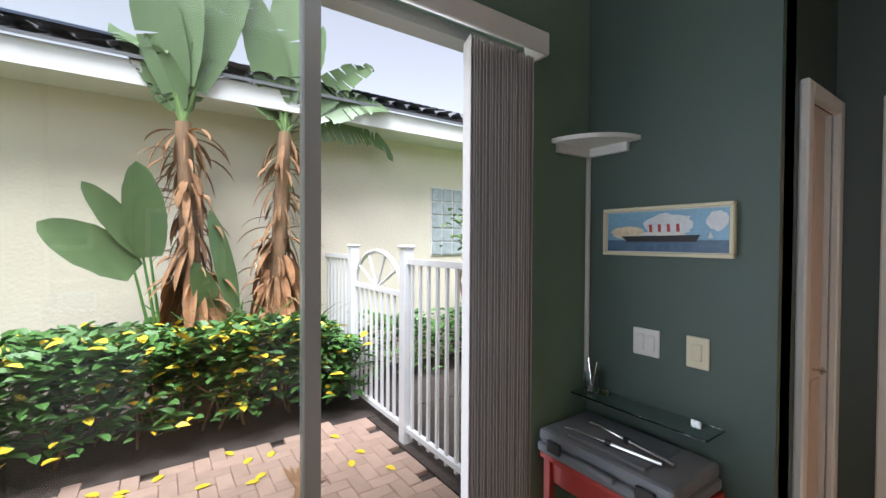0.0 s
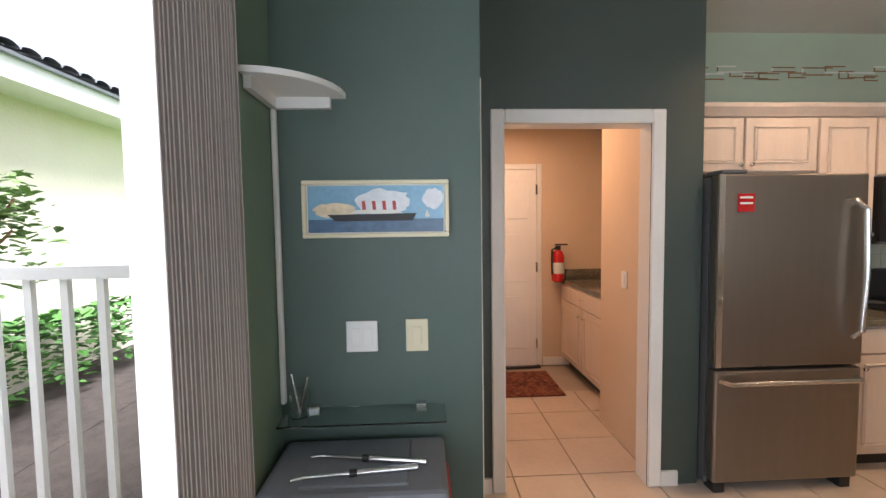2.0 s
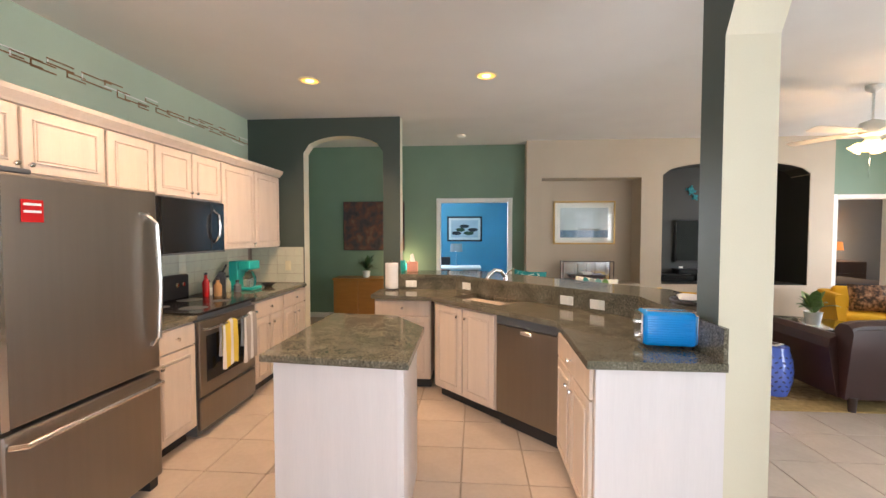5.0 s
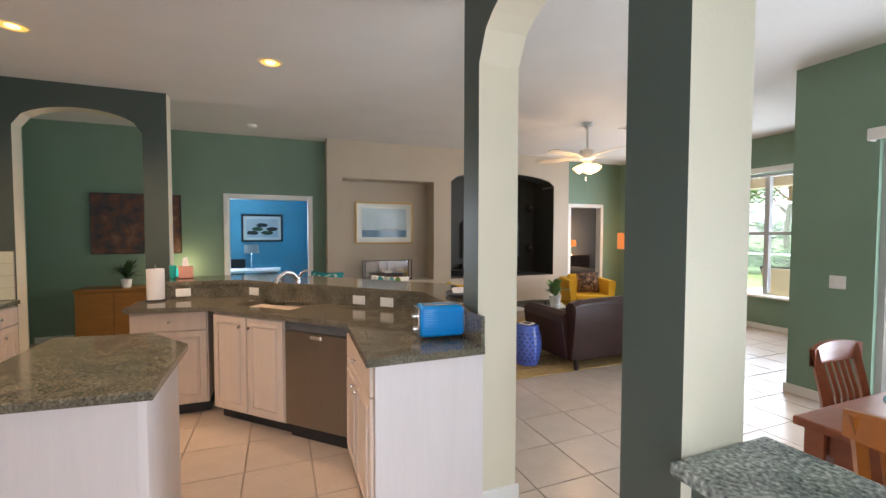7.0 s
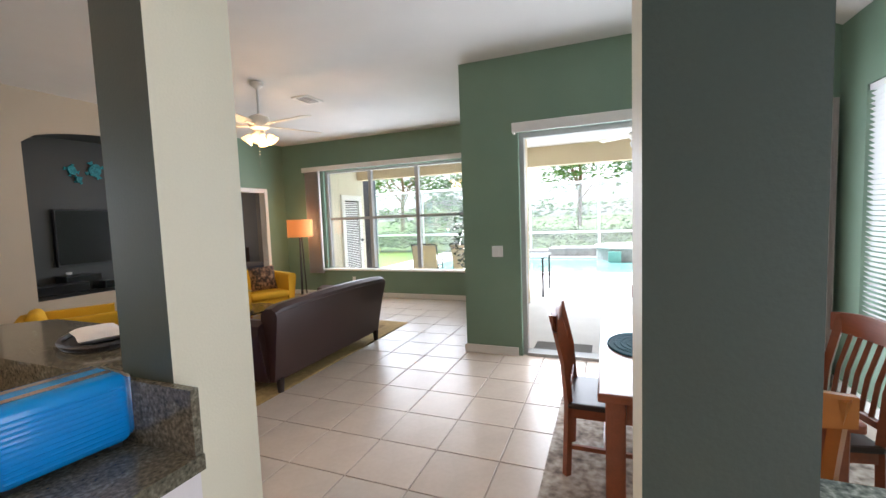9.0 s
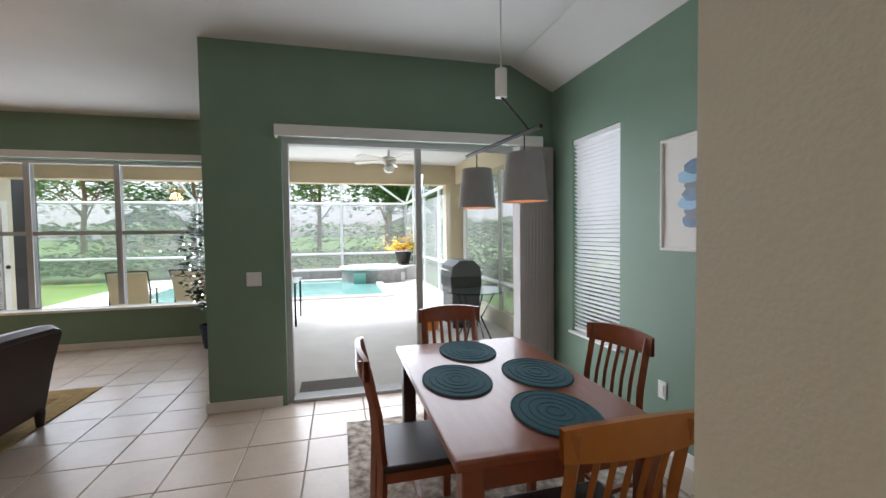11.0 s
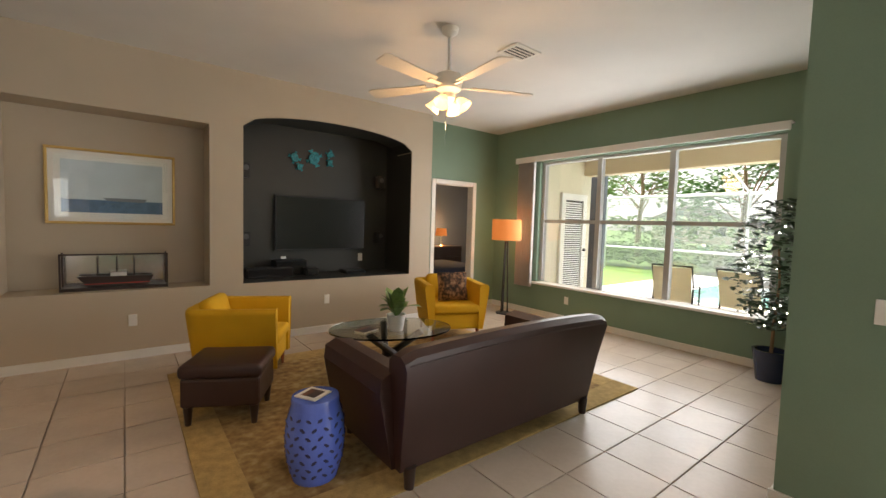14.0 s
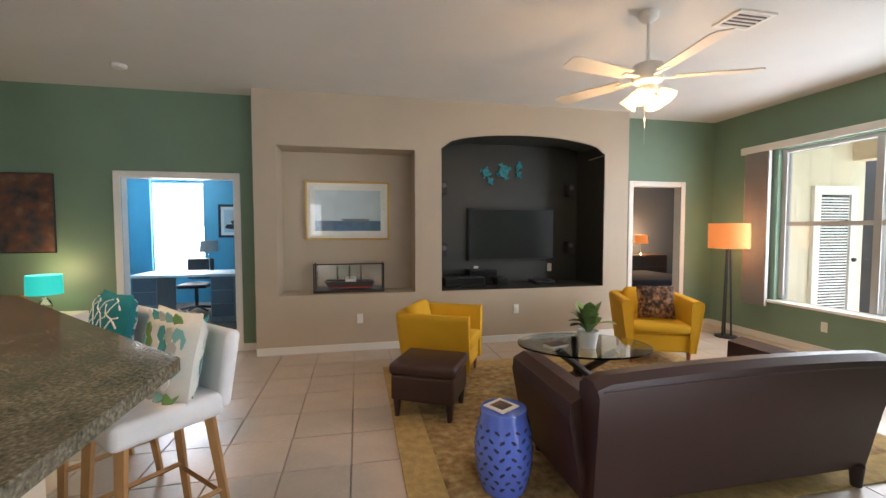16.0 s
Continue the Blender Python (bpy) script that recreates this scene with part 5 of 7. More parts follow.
# garden stool with pierced sides
gst = thing("garden_stool", "blue glazed pierced ceramic garden stool", "garden stool", (-1.84, -2.445, 0.002))
gprof = [(0.115, 0), (0.125, 0.012), (0.128, 0.03), (0.155, 0.13), (0.163, 0.23), (0.155, 0.33), (0.128, 0.43), (0.13, 0.445), (0.125, 0.458), (0.10, 0.465), (0.002, 0.468)]
part("drum", lathe(gprof, n=40), CERAMIC, gst, "", True)
HOLE = mat("dark_piercing", (0.02, 0.03, 0.10), 0.6, vary=0, bump=0)
for row in range(8):
    z = 0.07 + row * 0.043
    rr_ = np.interp(z, [p[1] for p in gprof[2:8]], [p[0] for p in gprof[2:8]])
    for k in range(16):
        a = 2 * math.pi * (k + 0.5 * (row % 2)) / 16
        o = part("piercing", prism([(-0.017, 0), (-0.007, 0.008), (0.012, 0.006), (0.017, 0), (0.007, -0.008), (-0.012, -0.006)], "x", -0.002, 0.0015), HOLE, gst)
        o.matrix_basis = pose(float(rr_) * math.cos(a), float(rr_) * math.sin(a), z, 0, 0, math.degrees(a)) @ pose(0, 0, 0, 35 if k % 2 else -35)
mgz = thing("coaster_card", "small picture card lying on the garden stool", "card", (-1.82, -2.43, 0.472), 30)
part("card", box(-0.07, 0.07, -0.07, 0.07, 0, 0.006), WHITE, mgz)
part("photo", box(-0.045, 0.045, -0.045, 0.045, 0.006, 0.008), ARTDARK, mgz)
# coffee table
cof = thing("coffee_table", "oval glass coffee table on crossed dark wood base", "coffee table", (-2.95, -3.51, 0.012), -19)
q = [(0.56 * math.cos(2 * math.pi * i / 48), 0.39 * math.sin(2 * math.pi * i / 48)) for i in range(48)]
part("glass_top", prism(q, "z", 0.43, 0.445), SMOKE, cof)
for r in (35, 155, 275):
    o = part("strut", tube([(-0.30, 0, 0.02), (0.0, 0.05, 0.2), (0.28, 0, 0.42)], 0.035, 8, None, 0.03), ESPRESSO, cof, "", True)
    o.matrix_basis = pose(0, 0, 0, 0, 0, r)
pp = thing("potted_plant", "variegated plant in a white pot on the coffee table", "potted plant", (-2.935, -3.41, 0.458))
pp.scale = (1.15, 1.15, 1.15)
part("pot", lathe([(0.055, 0), (0.075, 0.12), (0.078, 0.125), (0.068, 0.125), (0.06, 0.10), (0.002, 0.10)], n=24), WHITE, pp, "", True)
bm = bmesh.new()
rr = random.Random(2)
for i in range(22):
    a, e = rr.uniform(0, 6.28), rr.uniform(0.35, 1.3)
    leaf_mesh(bm, (0.015 * math.cos(a), 0.015 * math.sin(a), 0.11 + rr.uniform(0, 0.09)), (math.cos(a) * math.cos(e), math.sin(a) * math.cos(e), math.sin(e)), rr.uniform(0.13, 0.22), rr.uniform(0.06, 0.1), 0.9, 5)
part("leaves", bm, LEAF2, pp, "", True)
bk_ = thing("book", "small white-covered book on the coffee table", "book", (-2.70, -3.52, 0.458), 20)
part("pages", box(-0.09, 0.09, -0.06, 0.06, 0, 0.012), PAPER, bk_)
part("cover", box(-0.092, 0.092, -0.062, 0.062, 0.012, 0.015), ARTDARK, bk_)
# floor lamp
fl = thing("floor_lamp", "dark floor lamp with orange drum shade, lit", "floor lamp", (-5.88, -4.90, 0))
part("base", lathe([(0.13, 0), (0.13, 0.02), (0.03, 0.03)], n=24), SOOT, fl, "", True)
for a in (0, 120, 240):
    c, s = math.cos(radians(a)), math.sin(radians(a))
    part("post", tube([(0.06 * c, 0.06 * s, 0.02), (0.022 * c, 0.022 * s, 1.18)], 0.012), SOOT, fl)
part("shade", lathe([(0.235, 1.19), (0.235, 1.52), (0.232, 1.52), (0.232, 1.19)], n=36), ORANGE, fl, "glowing orange fabric drum shade", True).visible_shadow = False
# potted ficus with fairy lights
fp = thing("potted_ficus", "leafy artificial ficus with fairy lights beside the window", "potted plant", (-5.95, -1.42, 0))
part("pot", lathe([(0.11, 0), (0.15, 0.28), (0.155, 0.3), (0.13, 0.3), (0.12, 0.25), (0.002, 0.25)], n=24), mat("navy_pot", (0.01, 0.02, 0.06), 0.2), fp, "", True)
part("trunk", tube([(0, 0, 0.25), (0.02, 0.01, 0.6), (-0.01, 0.02, 0.95), (0.01, 0, 1.3)], 0.016, 8, None, 0.008), BARK, fp, "", True)
rr = random.Random(5)
spots = []
for i in range(900):
    z = rr.uniform(0.5, 1.72)
    R = 0.42 * math.sin(math.pi * min(1, max(0.08, (z - 0.42) / 1.42))) ** 0.7
    a, r = rr.uniform(0, 6.28), R * rr.random() ** 0.5
    spots.append((r * math.cos(a), r * math.sin(a), z))
cloud_object("leaves", leaf_cloud(rr, spots, 0.085), [LEAFD], fp)
bm = bmesh.new()
for i in range(40):
    p = spots[i * 7]
    bm_box(bm, p[0] - 0.006, p[0] + 0.006, p[1] - 0.006, p[1] + 0.006, p[2] - 0.006, p[2] + 0.006)
part("fairy_lights", bm, mat("fairy_light", (1, 1, 1), 0.5, vary=0, bump=0, emit=(1, 0.95, 0.85), strength=6), fp)
# ceiling fan
cf = thing("ceiling_fan", "white ceiling fan with five blades and lit glass shades", "ceiling fan", (-3.15, -3.02, -0.045))
part("canopy", lathe([(0.07, ZC + 0.044), (0.065, ZC + 0.005), (0.02, ZC - 0.03)], n=24), TRIM, cf, "", True)
part("rod", tube([(0, 0, ZC - 0.02), (0, 0, 2.68)], 0.012), TRIM, cf)
part("motor", lathe([(0.03, 2.72), (0.10, 2.69), (0.115, 2.63), (0.10, 2.57), (0.05, 2.54)], n=28), TRIM, cf, "", True)
for k in range(5):
    b = part("blade", prism([(0.19, -0.055), (0.70, -0.075), (0.735, -0.05), (0.74, 0.05), (0.70, 0.075), (0.19, 0.055)], "z", -0.004, 0.004), BLADE, cf)
    b.matrix_basis = pose(0, 0, 2.60, 0, 0, 72 * k + 12) @ pose(0, 0, 0, 10)
    part("blade_arm", box(0.08, 0.24, -0.02, 0.02, -0.012, -0.004), TRIM, b)
part("light_hub", lathe([(0.05, 2.54), (0.06, 2.50), (0.03, 2.46)], n=20), TRIM, cf, "", True)
for k in range(4):
    a = radians(90 * k + 30)
    o = part("glass_shade", lathe([(0.022, 0.0), (0.04, -0.03), (0.055, -0.07), (0.066, -0.09), (0.06, -0.09), (0.03, -0.02)], n=18), GLOWW, cf, "frosted tulip shade, lit", True)
    o.matrix_basis = pose(0.09 * math.cos(a), 0.09 * math.sin(a), 2.49, 0, 0, math.degrees(a)) @ pose(0, 0, 0, 0, -40)
    o.visible_shadow = False
part("pull_chain", tube([(0.02, 0, 2.47), (0.02, 0, 2.12)], 0.0015, 5), CHROME, cf)
vt = thing("ceiling_vent", "white slatted ceiling air vent", "vent", (-3.91, -2.955, ZC))
for a in ((-0.16, 0.16, 0.10, 0.125), (-0.16, 0.16, -0.125, -0.10), (-0.16, -0.13, -0.10, 0.10), (0.13, 0.16, -0.10, 0.10)):
    part("frame", box(*a, -0.015, -0.001), TRIM, vt)
for k in range(9):
    part("slat", box(-0.13, 0.13, -0.095 + k * 0.022, -0.085 + k * 0.022, -0.014, -0.003), DGREY if k % 2 else TRIM, vt)


# taupe wall: niche picture, model ship, television
def sea_art(t, w, h, y):
    flat("print_sky", -w / 2, w / 2, -h * 0.25, h / 2, y, ARTPALE, t)
    flat("print_sea", -w / 2, w / 2, -h / 2, -h * 0.25, y, ARTSEA, t)
    part("print_boat", prism([(-w * 0.06, -h * 0.26), (w * 0.3, -h * 0.27), (w * 0.34, -h * 0.2), (-w * 0.12, -h * 0.2)], "y", y - 0.004, y), GREYP, t)
    part("glazing", box(-w / 2 - 0.05, w / 2 + 0.05, y - 0.009, y - 0.007, -h / 2 - 0.05, h / 2 + 0.05), GLASS, t).visible_shadow = False


framed("sea_picture", "gold-framed seascape print under glass in the niche", (-0.94, -5.698, 1.685), 180, 1.04, 0.74, GOLD, 0.025, PAPER, 0.09, sea_art)
ms = thing("model_ship", "dark model ship in a mirrored glass case", "model ship", (-0.95, -5.52, 0.682), 180)
for x in (-0.42, 0.405):
    part("case_post", box(x, x + 0.015, -0.11, -0.095, 0.0, 0.355), ESPRESSO, ms)
    part("case_post", box(x, x + 0.015, 0.095, 0.11, 0.0, 0.355), ESPRESSO, ms)
part("case_floor", box(-0.42, 0.42, -0.11, 0.11, 0, 0.02), ESPRESSO, ms)
part("case_top_frame", box(-0.42, 0.42, -0.11, -0.095, 0.34, 0.355), ESPRESSO, ms)
part("case_bottom_frame", box(-0.42, 0.42, -0.115, -0.1101, 0.0, 0.03), ESPRESSO, ms)
part("mirror_back", box(-0.405, 0.405, 0.10, 0.108, 0.02, 0.34), CHROME, ms)
part("hull", prism([(-0.3, 0.13), (0.30, 0.12), (0.26, 0.055), (-0.24, 0.055)], "y", -0.045, 0.045), ESPRESSO, ms)
part("hull_stripe", prism([(-0.25, 0.06), (0.27, 0.06), (0.26, 0.05), (-0.24, 0.05)], "y", -0.047, 0.047), RED, ms)
for x in (-0.15, 0.0, 0.14):
    part("mast", tube([(x, 0, 0.12), (x, 0, 0.31)], 0.005), ESPRESSO, ms)
part("deckhouse", box(-0.05, 0.08, -0.03, 0.03, 0.125, 0.16), PAPER, ms)
tv = thing("television", "black flat-screen television on the niche wall", "television", (-3.25, -6.018, 1.37), 180)
part("bezel", box(-0.66, 0.66, -0.06, -0.02, -0.375, 0.375, 0.008, 1), SOOT, tv)
part("screen", box(-0.64, 0.64, -0.063, -0.059, -0.35, 0.355), BLACK, tv)
part("mount", box(-0.2, 0.2, -0.02, 0, -0.15, 0.15), SOOT, tv)
for k, (x, z) in enumerate(((-2.22, 2.02), (-4.13, 2.02), (-2.22, 1.16), (-4.13, 1.18))):
    sp = thing("speaker", "small black satellite speaker on the niche wall", "speaker", (x, -5.93, z), 180, "niche speakers")
    part("cabinet", box(-0.05, 0.05, -0.06, 0.06, -0.09, 0.09, 0.008, 1), SOOT, sp)
    part("grille", lathe([(0.036, 0), (0.03, 0.006), (0.002, 0.008)], n=16), DGREY, sp, "", True).matrix_basis = pose(0, -0.06, 0.03, 90)
    part("bracket", box(-0.015, 0.015, 0.06, 0.088, -0.02, 0.02), SOOT, sp)
for k, (x, w, h) in enumerate(((-2.45, 0.55, 0.12), (-2.75, 0.4, 0.2), (-2.98, 0.16, 0.1), (-3.6, 0.3, 0.05))):
    av = thing("media_box", "black media player box on the niche floor", "media box", (x, -5.72, 0.686 + (0.0)), 180)
    if k == 1:
        av.location.y = -5.86
    part("case", box(-w / 2, w / 2, -0.12, 0.12, 0, h, 0.006, 1), SOOT, av)
    part("front", box(-w / 2 + 0.01, w / 2 - 0.01, -0.124, -0.119, 0.01, h - 0.01), BLACK, av)
outlet("white outlet plate under the television", (-2.72, -6.018, 0.86), 180)
outlet("white outlet plate with plugs beside the television", (-3.86, -6.018, 0.88), 180)
TURT = mat("teal_glazed_turtle", (0.03, 0.24, 0.28), 0.25, vary=0.35, scale=30, bump=0.1)
for k, (x, z, s, r) in enumerate(((-3.13, 2.28, 0.10, 20), (-2.86, 2.26, 0.07, -30), (-3.36, 2.36, 0.055, 60), (-2.93, 2.14, 0.05, 10), (-3.36, 2.24, 0.05, 0))):
    bm = prism(blob_poly(0, 0, 0.75 * s, s, 16, k), "y", -0.03, 0)
    for q_ in range(4):
        a = radians(45 + 90 * q_)
        prism([(0.4 * s * math.cos(a), 0.5 * s * math.sin(a)), (1.35 * s * math.cos(a + 0.25), 1.2 * s * math.sin(a + 0.25)), (1.2 * s * math.cos(a - 0.25), 1.3 * s * math.sin(a - 0.25))], "y", -0.015, -0.002, bm)
    o = part("wall_turtle", bm, TURT)
    o.matrix_basis = pose(x, -6.019, z, 0, r, 180)
    tagged(o, "teal ceramic sea turtle hung on the charcoal niche wall", "wall ornament", "wall turtles")
outlet("white outlet plate on the taupe wall", (-1.07, -5.299, 0.385), 180)
outlet("white outlet plate with a plug on the taupe wall", (-3.05, -5.299, 0.42), 180)
outlet("white outlet plate under the living room window", (-6.279, -4.0, 0.32), 90)
outlet("white switch plate beside the lanai slider", (-3.689, -0.477, 1.085), 90, 0.115, 0.115)


# hall and study
def dark_art(t, w, h, y):
    flat("painting", -w / 2, w / 2, -h / 2, h / 2, y, ARTDARK, t)


framed("dark_painting", "large dark unlit seascape canvas on the hall wall", (2.71, -5.578, 1.63), 180, 1.09, 0.86, SOOT, 0.008, SOOT, 0.0, dark_art)
hc = thing("hall_cabinet", "amber wooden cabinet standing against the hall wall", "cabinet", (3.30, -5.12, 0), 180)
part("body", box(0, 0.85, 0.02, 0.43, 0.04, 0.72), AMBER, hc)
part("top", box(-0.015, 0.865, 0.0, 0.435, 0.72, 0.75, 0.005, 1), AMBER, hc)
for x in (0.005, 0.43):
    part("door", box(x, x + 0.415, 0.0, 0.02, 0.06, 0.71, 0.004, 1), AMBER, hc)
part("plinth", box(0.02, 0.83, 0.04, 0.42, 0, 0.04), ESPRESSO, hc)
hp = thing("potted_plant", "dark leafy plant in a white pot on the hall cabinet", "potted plant", (2.78, -5.3, 0.752))
part("pot", lathe([(0.05, 0), (0.065, 0.11), (0.055, 0.11), (0.05, 0.09), (0.002, 0.09)], n=20), WHITE, hp, "", True)
bm = bmesh.new()
rr = random.Random(6)
for i in range(34):
    a, e = rr.uniform(0, 6.28), rr.uniform(0.1, 1.4)
    leaf_mesh(bm, (0, 0, 0.1 + rr.uniform(0, 0.1)), (math.cos(a) * math.cos(e), math.sin(a) * math.cos(e), math.sin(e)), rr.uniform(0.15, 0.27), 0.05, 0.7, 5)
part("leaves", bm, LEAFD, hp, "", True)
ht = thing("end_table", "small white two-drawer end table by the study door", "end table", (2.12, -5.34, 0))
part("body", box(-0.25, 0.25, -0.2, 0.2, 0.1, 0.56, 0.006, 1), WHITE, ht)
for z in (0.13, 0.35):
    part("drawer", box(-0.23, 0.23, 0.2, 0.212, z, z + 0.19, 0.003, 1), WHITE, ht)
for x in (-0.22, 0.22):
    for y in (-0.17, 0.17):
        part("leg", box(x - 0.02, x + 0.02, y - 0.02, y + 0.02, 0, 0.1), WHITE, ht)
tl = thing("table_lamp", "table lamp with glowing teal shade on the end table", "table lamp", (2.14, -5.32, 0.562))
part("base", lathe([(0.05, 0), (0.055, 0.01), (0.03, 0.03), (0.06, 0.09), (0.045, 0.15), (0.012, 0.19), (0.012, 0.24)], n=20), SMOKE, tl, "", True)
part("shade", lathe([(0.15, 0.22), (0.145, 0.42), (0.142, 0.42), (0.147, 0.22)], n=30), TEALLIT, tl, "glowing teal drum shade", True).visible_shadow = False
tb = thing("tissue_box", "pink tissue box on the bar top", "tissue box", (1.63, -2.93, 1.077), 10)
part("box", box(-0.06, 0.06, -0.06, 0.06, 0, 0.11, 0.006, 1), mat("pink_card", (0.62, 0.30, 0.22), 0.7), tb)
part("tissue", prism([(-0.03, 0.11), (0.03, 0.11), (0.02, 0.19), (-0.01, 0.2)], "y", -0.01, 0.01), WHITEFAB, tb)
tg = thing("glass_tumbler", "turquoise glass tumbler on the bar top", "tumbler", (1.74, -2.95, 1.077))
part("glass", lathe([(0.025, 0), (0.03, 0.12), (0.027, 0.12), (0.022, 0.005)], n=20), TURQ, tg, "", True)


def lake_art(t, w, h, y):
    flat("print_ground", -w / 2, w / 2, -h / 2, h / 2, y, ARTPALE, t)
    for k in range(5):
        part("print_shape", prism(blob_poly(-w * 0.3 + k * w * 0.15, -h * 0.25 + (k % 3) * h * 0.2, w * 0.2, h * 0.12, 14, k + 30), "y", y - 0.004, y), LEAFD if k % 2 else SOOT, t)


framed("study_picture", "black-framed landscape print on the blue study wall", (1.20, -9.298, 1.62), 180, 0.92, 0.66, SOOT, 0.045, PAPER, 0.06, lake_art)
dk = thing("desk", "grey wooden desk in the study", "desk", (1.55, -7.6, 0.005))
part("top", box(-0.75, 0.75, -0.38, 0.38, 0.72, 0.76, 0.005, 1), WHITE, dk)
for x in (-0.7, 0.38):
    part("pedestal", box(x, x + 0.34, -0.33, 0.33, 0.0, 0.72), mat("grey_washed_wood", (0.30, 0.32, 0.33), 0.6, vary=0.1, stretch=(8, 8, 1)), dk)
    for k in range(3):
        part("drawer", box(x + 0.015, x + 0.325, 0.33, 0.345, 0.09 + k * 0.21, 0.285 + k * 0.21, 0.003, 1), GREYP, dk)
dl = thing("desk_lamp", "desk lamp with a grey drum shade", "desk lamp", (1.35, -7.75, 0.768))
part("base", lathe([(0.07, 0), (0.07, 0.015), (0.01, 0.02)], n=20), CHROME, dl, "", True)
part("rod", tube([(0, 0, 0.015), (0, 0, 0.34)], 0.006), CHROME, dl)
part("shade", lathe([(0.14, 0.32), (0.13, 0.50), (0.127, 0.50), (0.137, 0.32)], n=24), GREYFAB, dl, "", True)
oc = thing("office_chair", "black office chair at the desk", "office chair", (1.75, -8.3, 0.005), 0)
part("seat", box(-0.24, 0.24, -0.22, 0.24, 0.43, 0.5, 0.03), SOOT, oc)
part("backrest", box(-0.22, 0.22, -0.27, -0.22, 0.55, 0.92, 0.02), SOOT, oc)
part("column", tube([(0, 0, 0.08), (0, 0, 0.43)], 0.03), SOOT, oc)
for k in range(5):
    part("foot", tube([(0, 0, 0.1), (0.28 * math.cos(k * 1.2566), 0.28 * math.sin(k * 1.2566), 0.035)], 0.02), SOOT, oc)
sw = thing("window_study", "study window with a bright pale shade", "window", kind="structure")
part("frame", box(1.93, 2.82, -9.38, -9.35, 1.46, 1.51), TRIM, sw)
part("pane", box(1.93, 2.82, -9.372, -9.368, 0.62, 2.35), GLASS, sw).visible_shadow = False
sbl = thing("slatted_blind", "white slatted blind half lowered in the study window", "blind")
for i in range(24):
    o = new("slat", slat_me)
    o.parent = sbl
    o.matrix_basis = pose(2.375, -9.325, 0.66 + i * 0.036, 30) @ Matrix.Diagonal((1.38, 1, 1, 1))
part("curtain", box(2.84, 2.95, -9.28, -9.25, 0.05, 2.45), BLUE, sbl)
# bedroom glimpse
dr = thing("dresser", "dark bedroom dresser seen through the doorway", "dresser", (-7.4, -8.75, 0.005))
part("body", box(-0.6, 0.6, -0.25, 0.25, 0.05, 0.85, 0.006, 1), ESPRESSO, dr)
for z in (0.1, 0.35, 0.6):
    part("drawer", box(-0.57, 0.57, 0.25, 0.265, z, z + 0.23, 0.003, 1), ESPRESSO, dr)
part("plinth", box(-0.55, 0.55, -0.2, 0.2, 0, 0.05), SOOT, dr)
bl2 = thing("table_lamp", "bedside lamp with a glowing orange shade", "table lamp", (-7.4, -8.62, 0.858))
part("base", lathe([(0.05, 0), (0.02, 0.03), (0.015, 0.26)], n=16), CHROME, bl2, "", True)
part("shade", lathe([(0.15, 0.26), (0.13, 0.45), (0.127, 0.45), (0.147, 0.26)], n=24), ORANGE, bl2, "glowing orange drum shade", True).visible_shadow = False
bdn = thing("bed", "dark-covered bed seen through the bedroom doorway", "bed", (-6.6, -7.4, 0.005))
part("base", box(-0.6, 1.2, -0.8, 0.8, 0.0, 0.25), ESPRESSO, bdn)
part("mattress", box(-0.6, 1.2, -0.8, 0.8, 0.251, 0.55, 0.06, 3), mat("navy_bedding", (0.03, 0.035, 0.06), 0.9), bdn, "", True)


# bar stools
def bar_stool(label, loc, rz):
    t = thing("bar_stool", label, "bar stool", loc, rz, "bar stools")
    for x, y, dx, dy in ((-0.17, -0.17, -0.04, -0.07), (0.17, -0.17, 0.04, -0.07), (-0.17, 0.17, -0.03, 0.03), (0.17, 0.17, 0.03, 0.03)):
        part("leg", tube([(x + dx, y + dy, 0), (x, y, 0.60)], 0.019, 4, None, 0.026), OAK, t)
    for a, b, z in (((-0.195, -0.215), (0.195, -0.215), 0.2), ((-0.19, 0.19), (0.19, 0.19), 0.26), ((-0.195, -0.21), (-0.19, 0.19), 0.23), ((0.195, -0.21), (0.19, 0.19), 0.23)):
        part("stretcher", tube([(*a, z), (*b, z)], 0.014, 4), OAK, t)
    part("seat", box(-0.225, 0.225, -0.22, 0.225, 0.59, 0.70, 0.03, 3), WHITEFAB, t, "white upholstered seat", True)
    b = part("backrest", box(-0.225, 0.225, -0.035, 0.035, 0.0, 0.36, 0.03, 3), WHITEFAB, t, "white upholstered backrest", True)
    b.matrix_basis = pose(0, -0.215, 0.62, 10)
    return t


bar_stool("white upholstered bar stool with oak legs and a leaf-print cushion", (-0.13, -2.36, 0), -45)
bar_stool("white upholstered bar stool with oak legs and a teal cushion", (0.42, -2.95, 0), -45)
LEAFP = mat("leaf_print_fabric", (0.72, 0.72, 0.66), 0.9, vary=0.05, scale=8, fine=200, bump=0.15)
cu = cushion("throw_cushion", "white cushion with overlapping teal, green and white leaves", (-0.195, -2.425, 0.87), -45, 0.44, 0.42, 0.15, LEAFP, 12)
cols = [mat("print_teal", (0.05, 0.28, 0.30), 0.9, bump=0.15, fine=200), mat("print_sage", (0.16, 0.30, 0.10), 0.9, bump=0.15, fine=200), mat("print_grey", (0.42, 0.47, 0.45), 0.9, bump=0.15, fine=200), WHITEFAB, mat("print_aqua", (0.20, 0.46, 0.46), 0.9, bump=0.15, fine=200)]
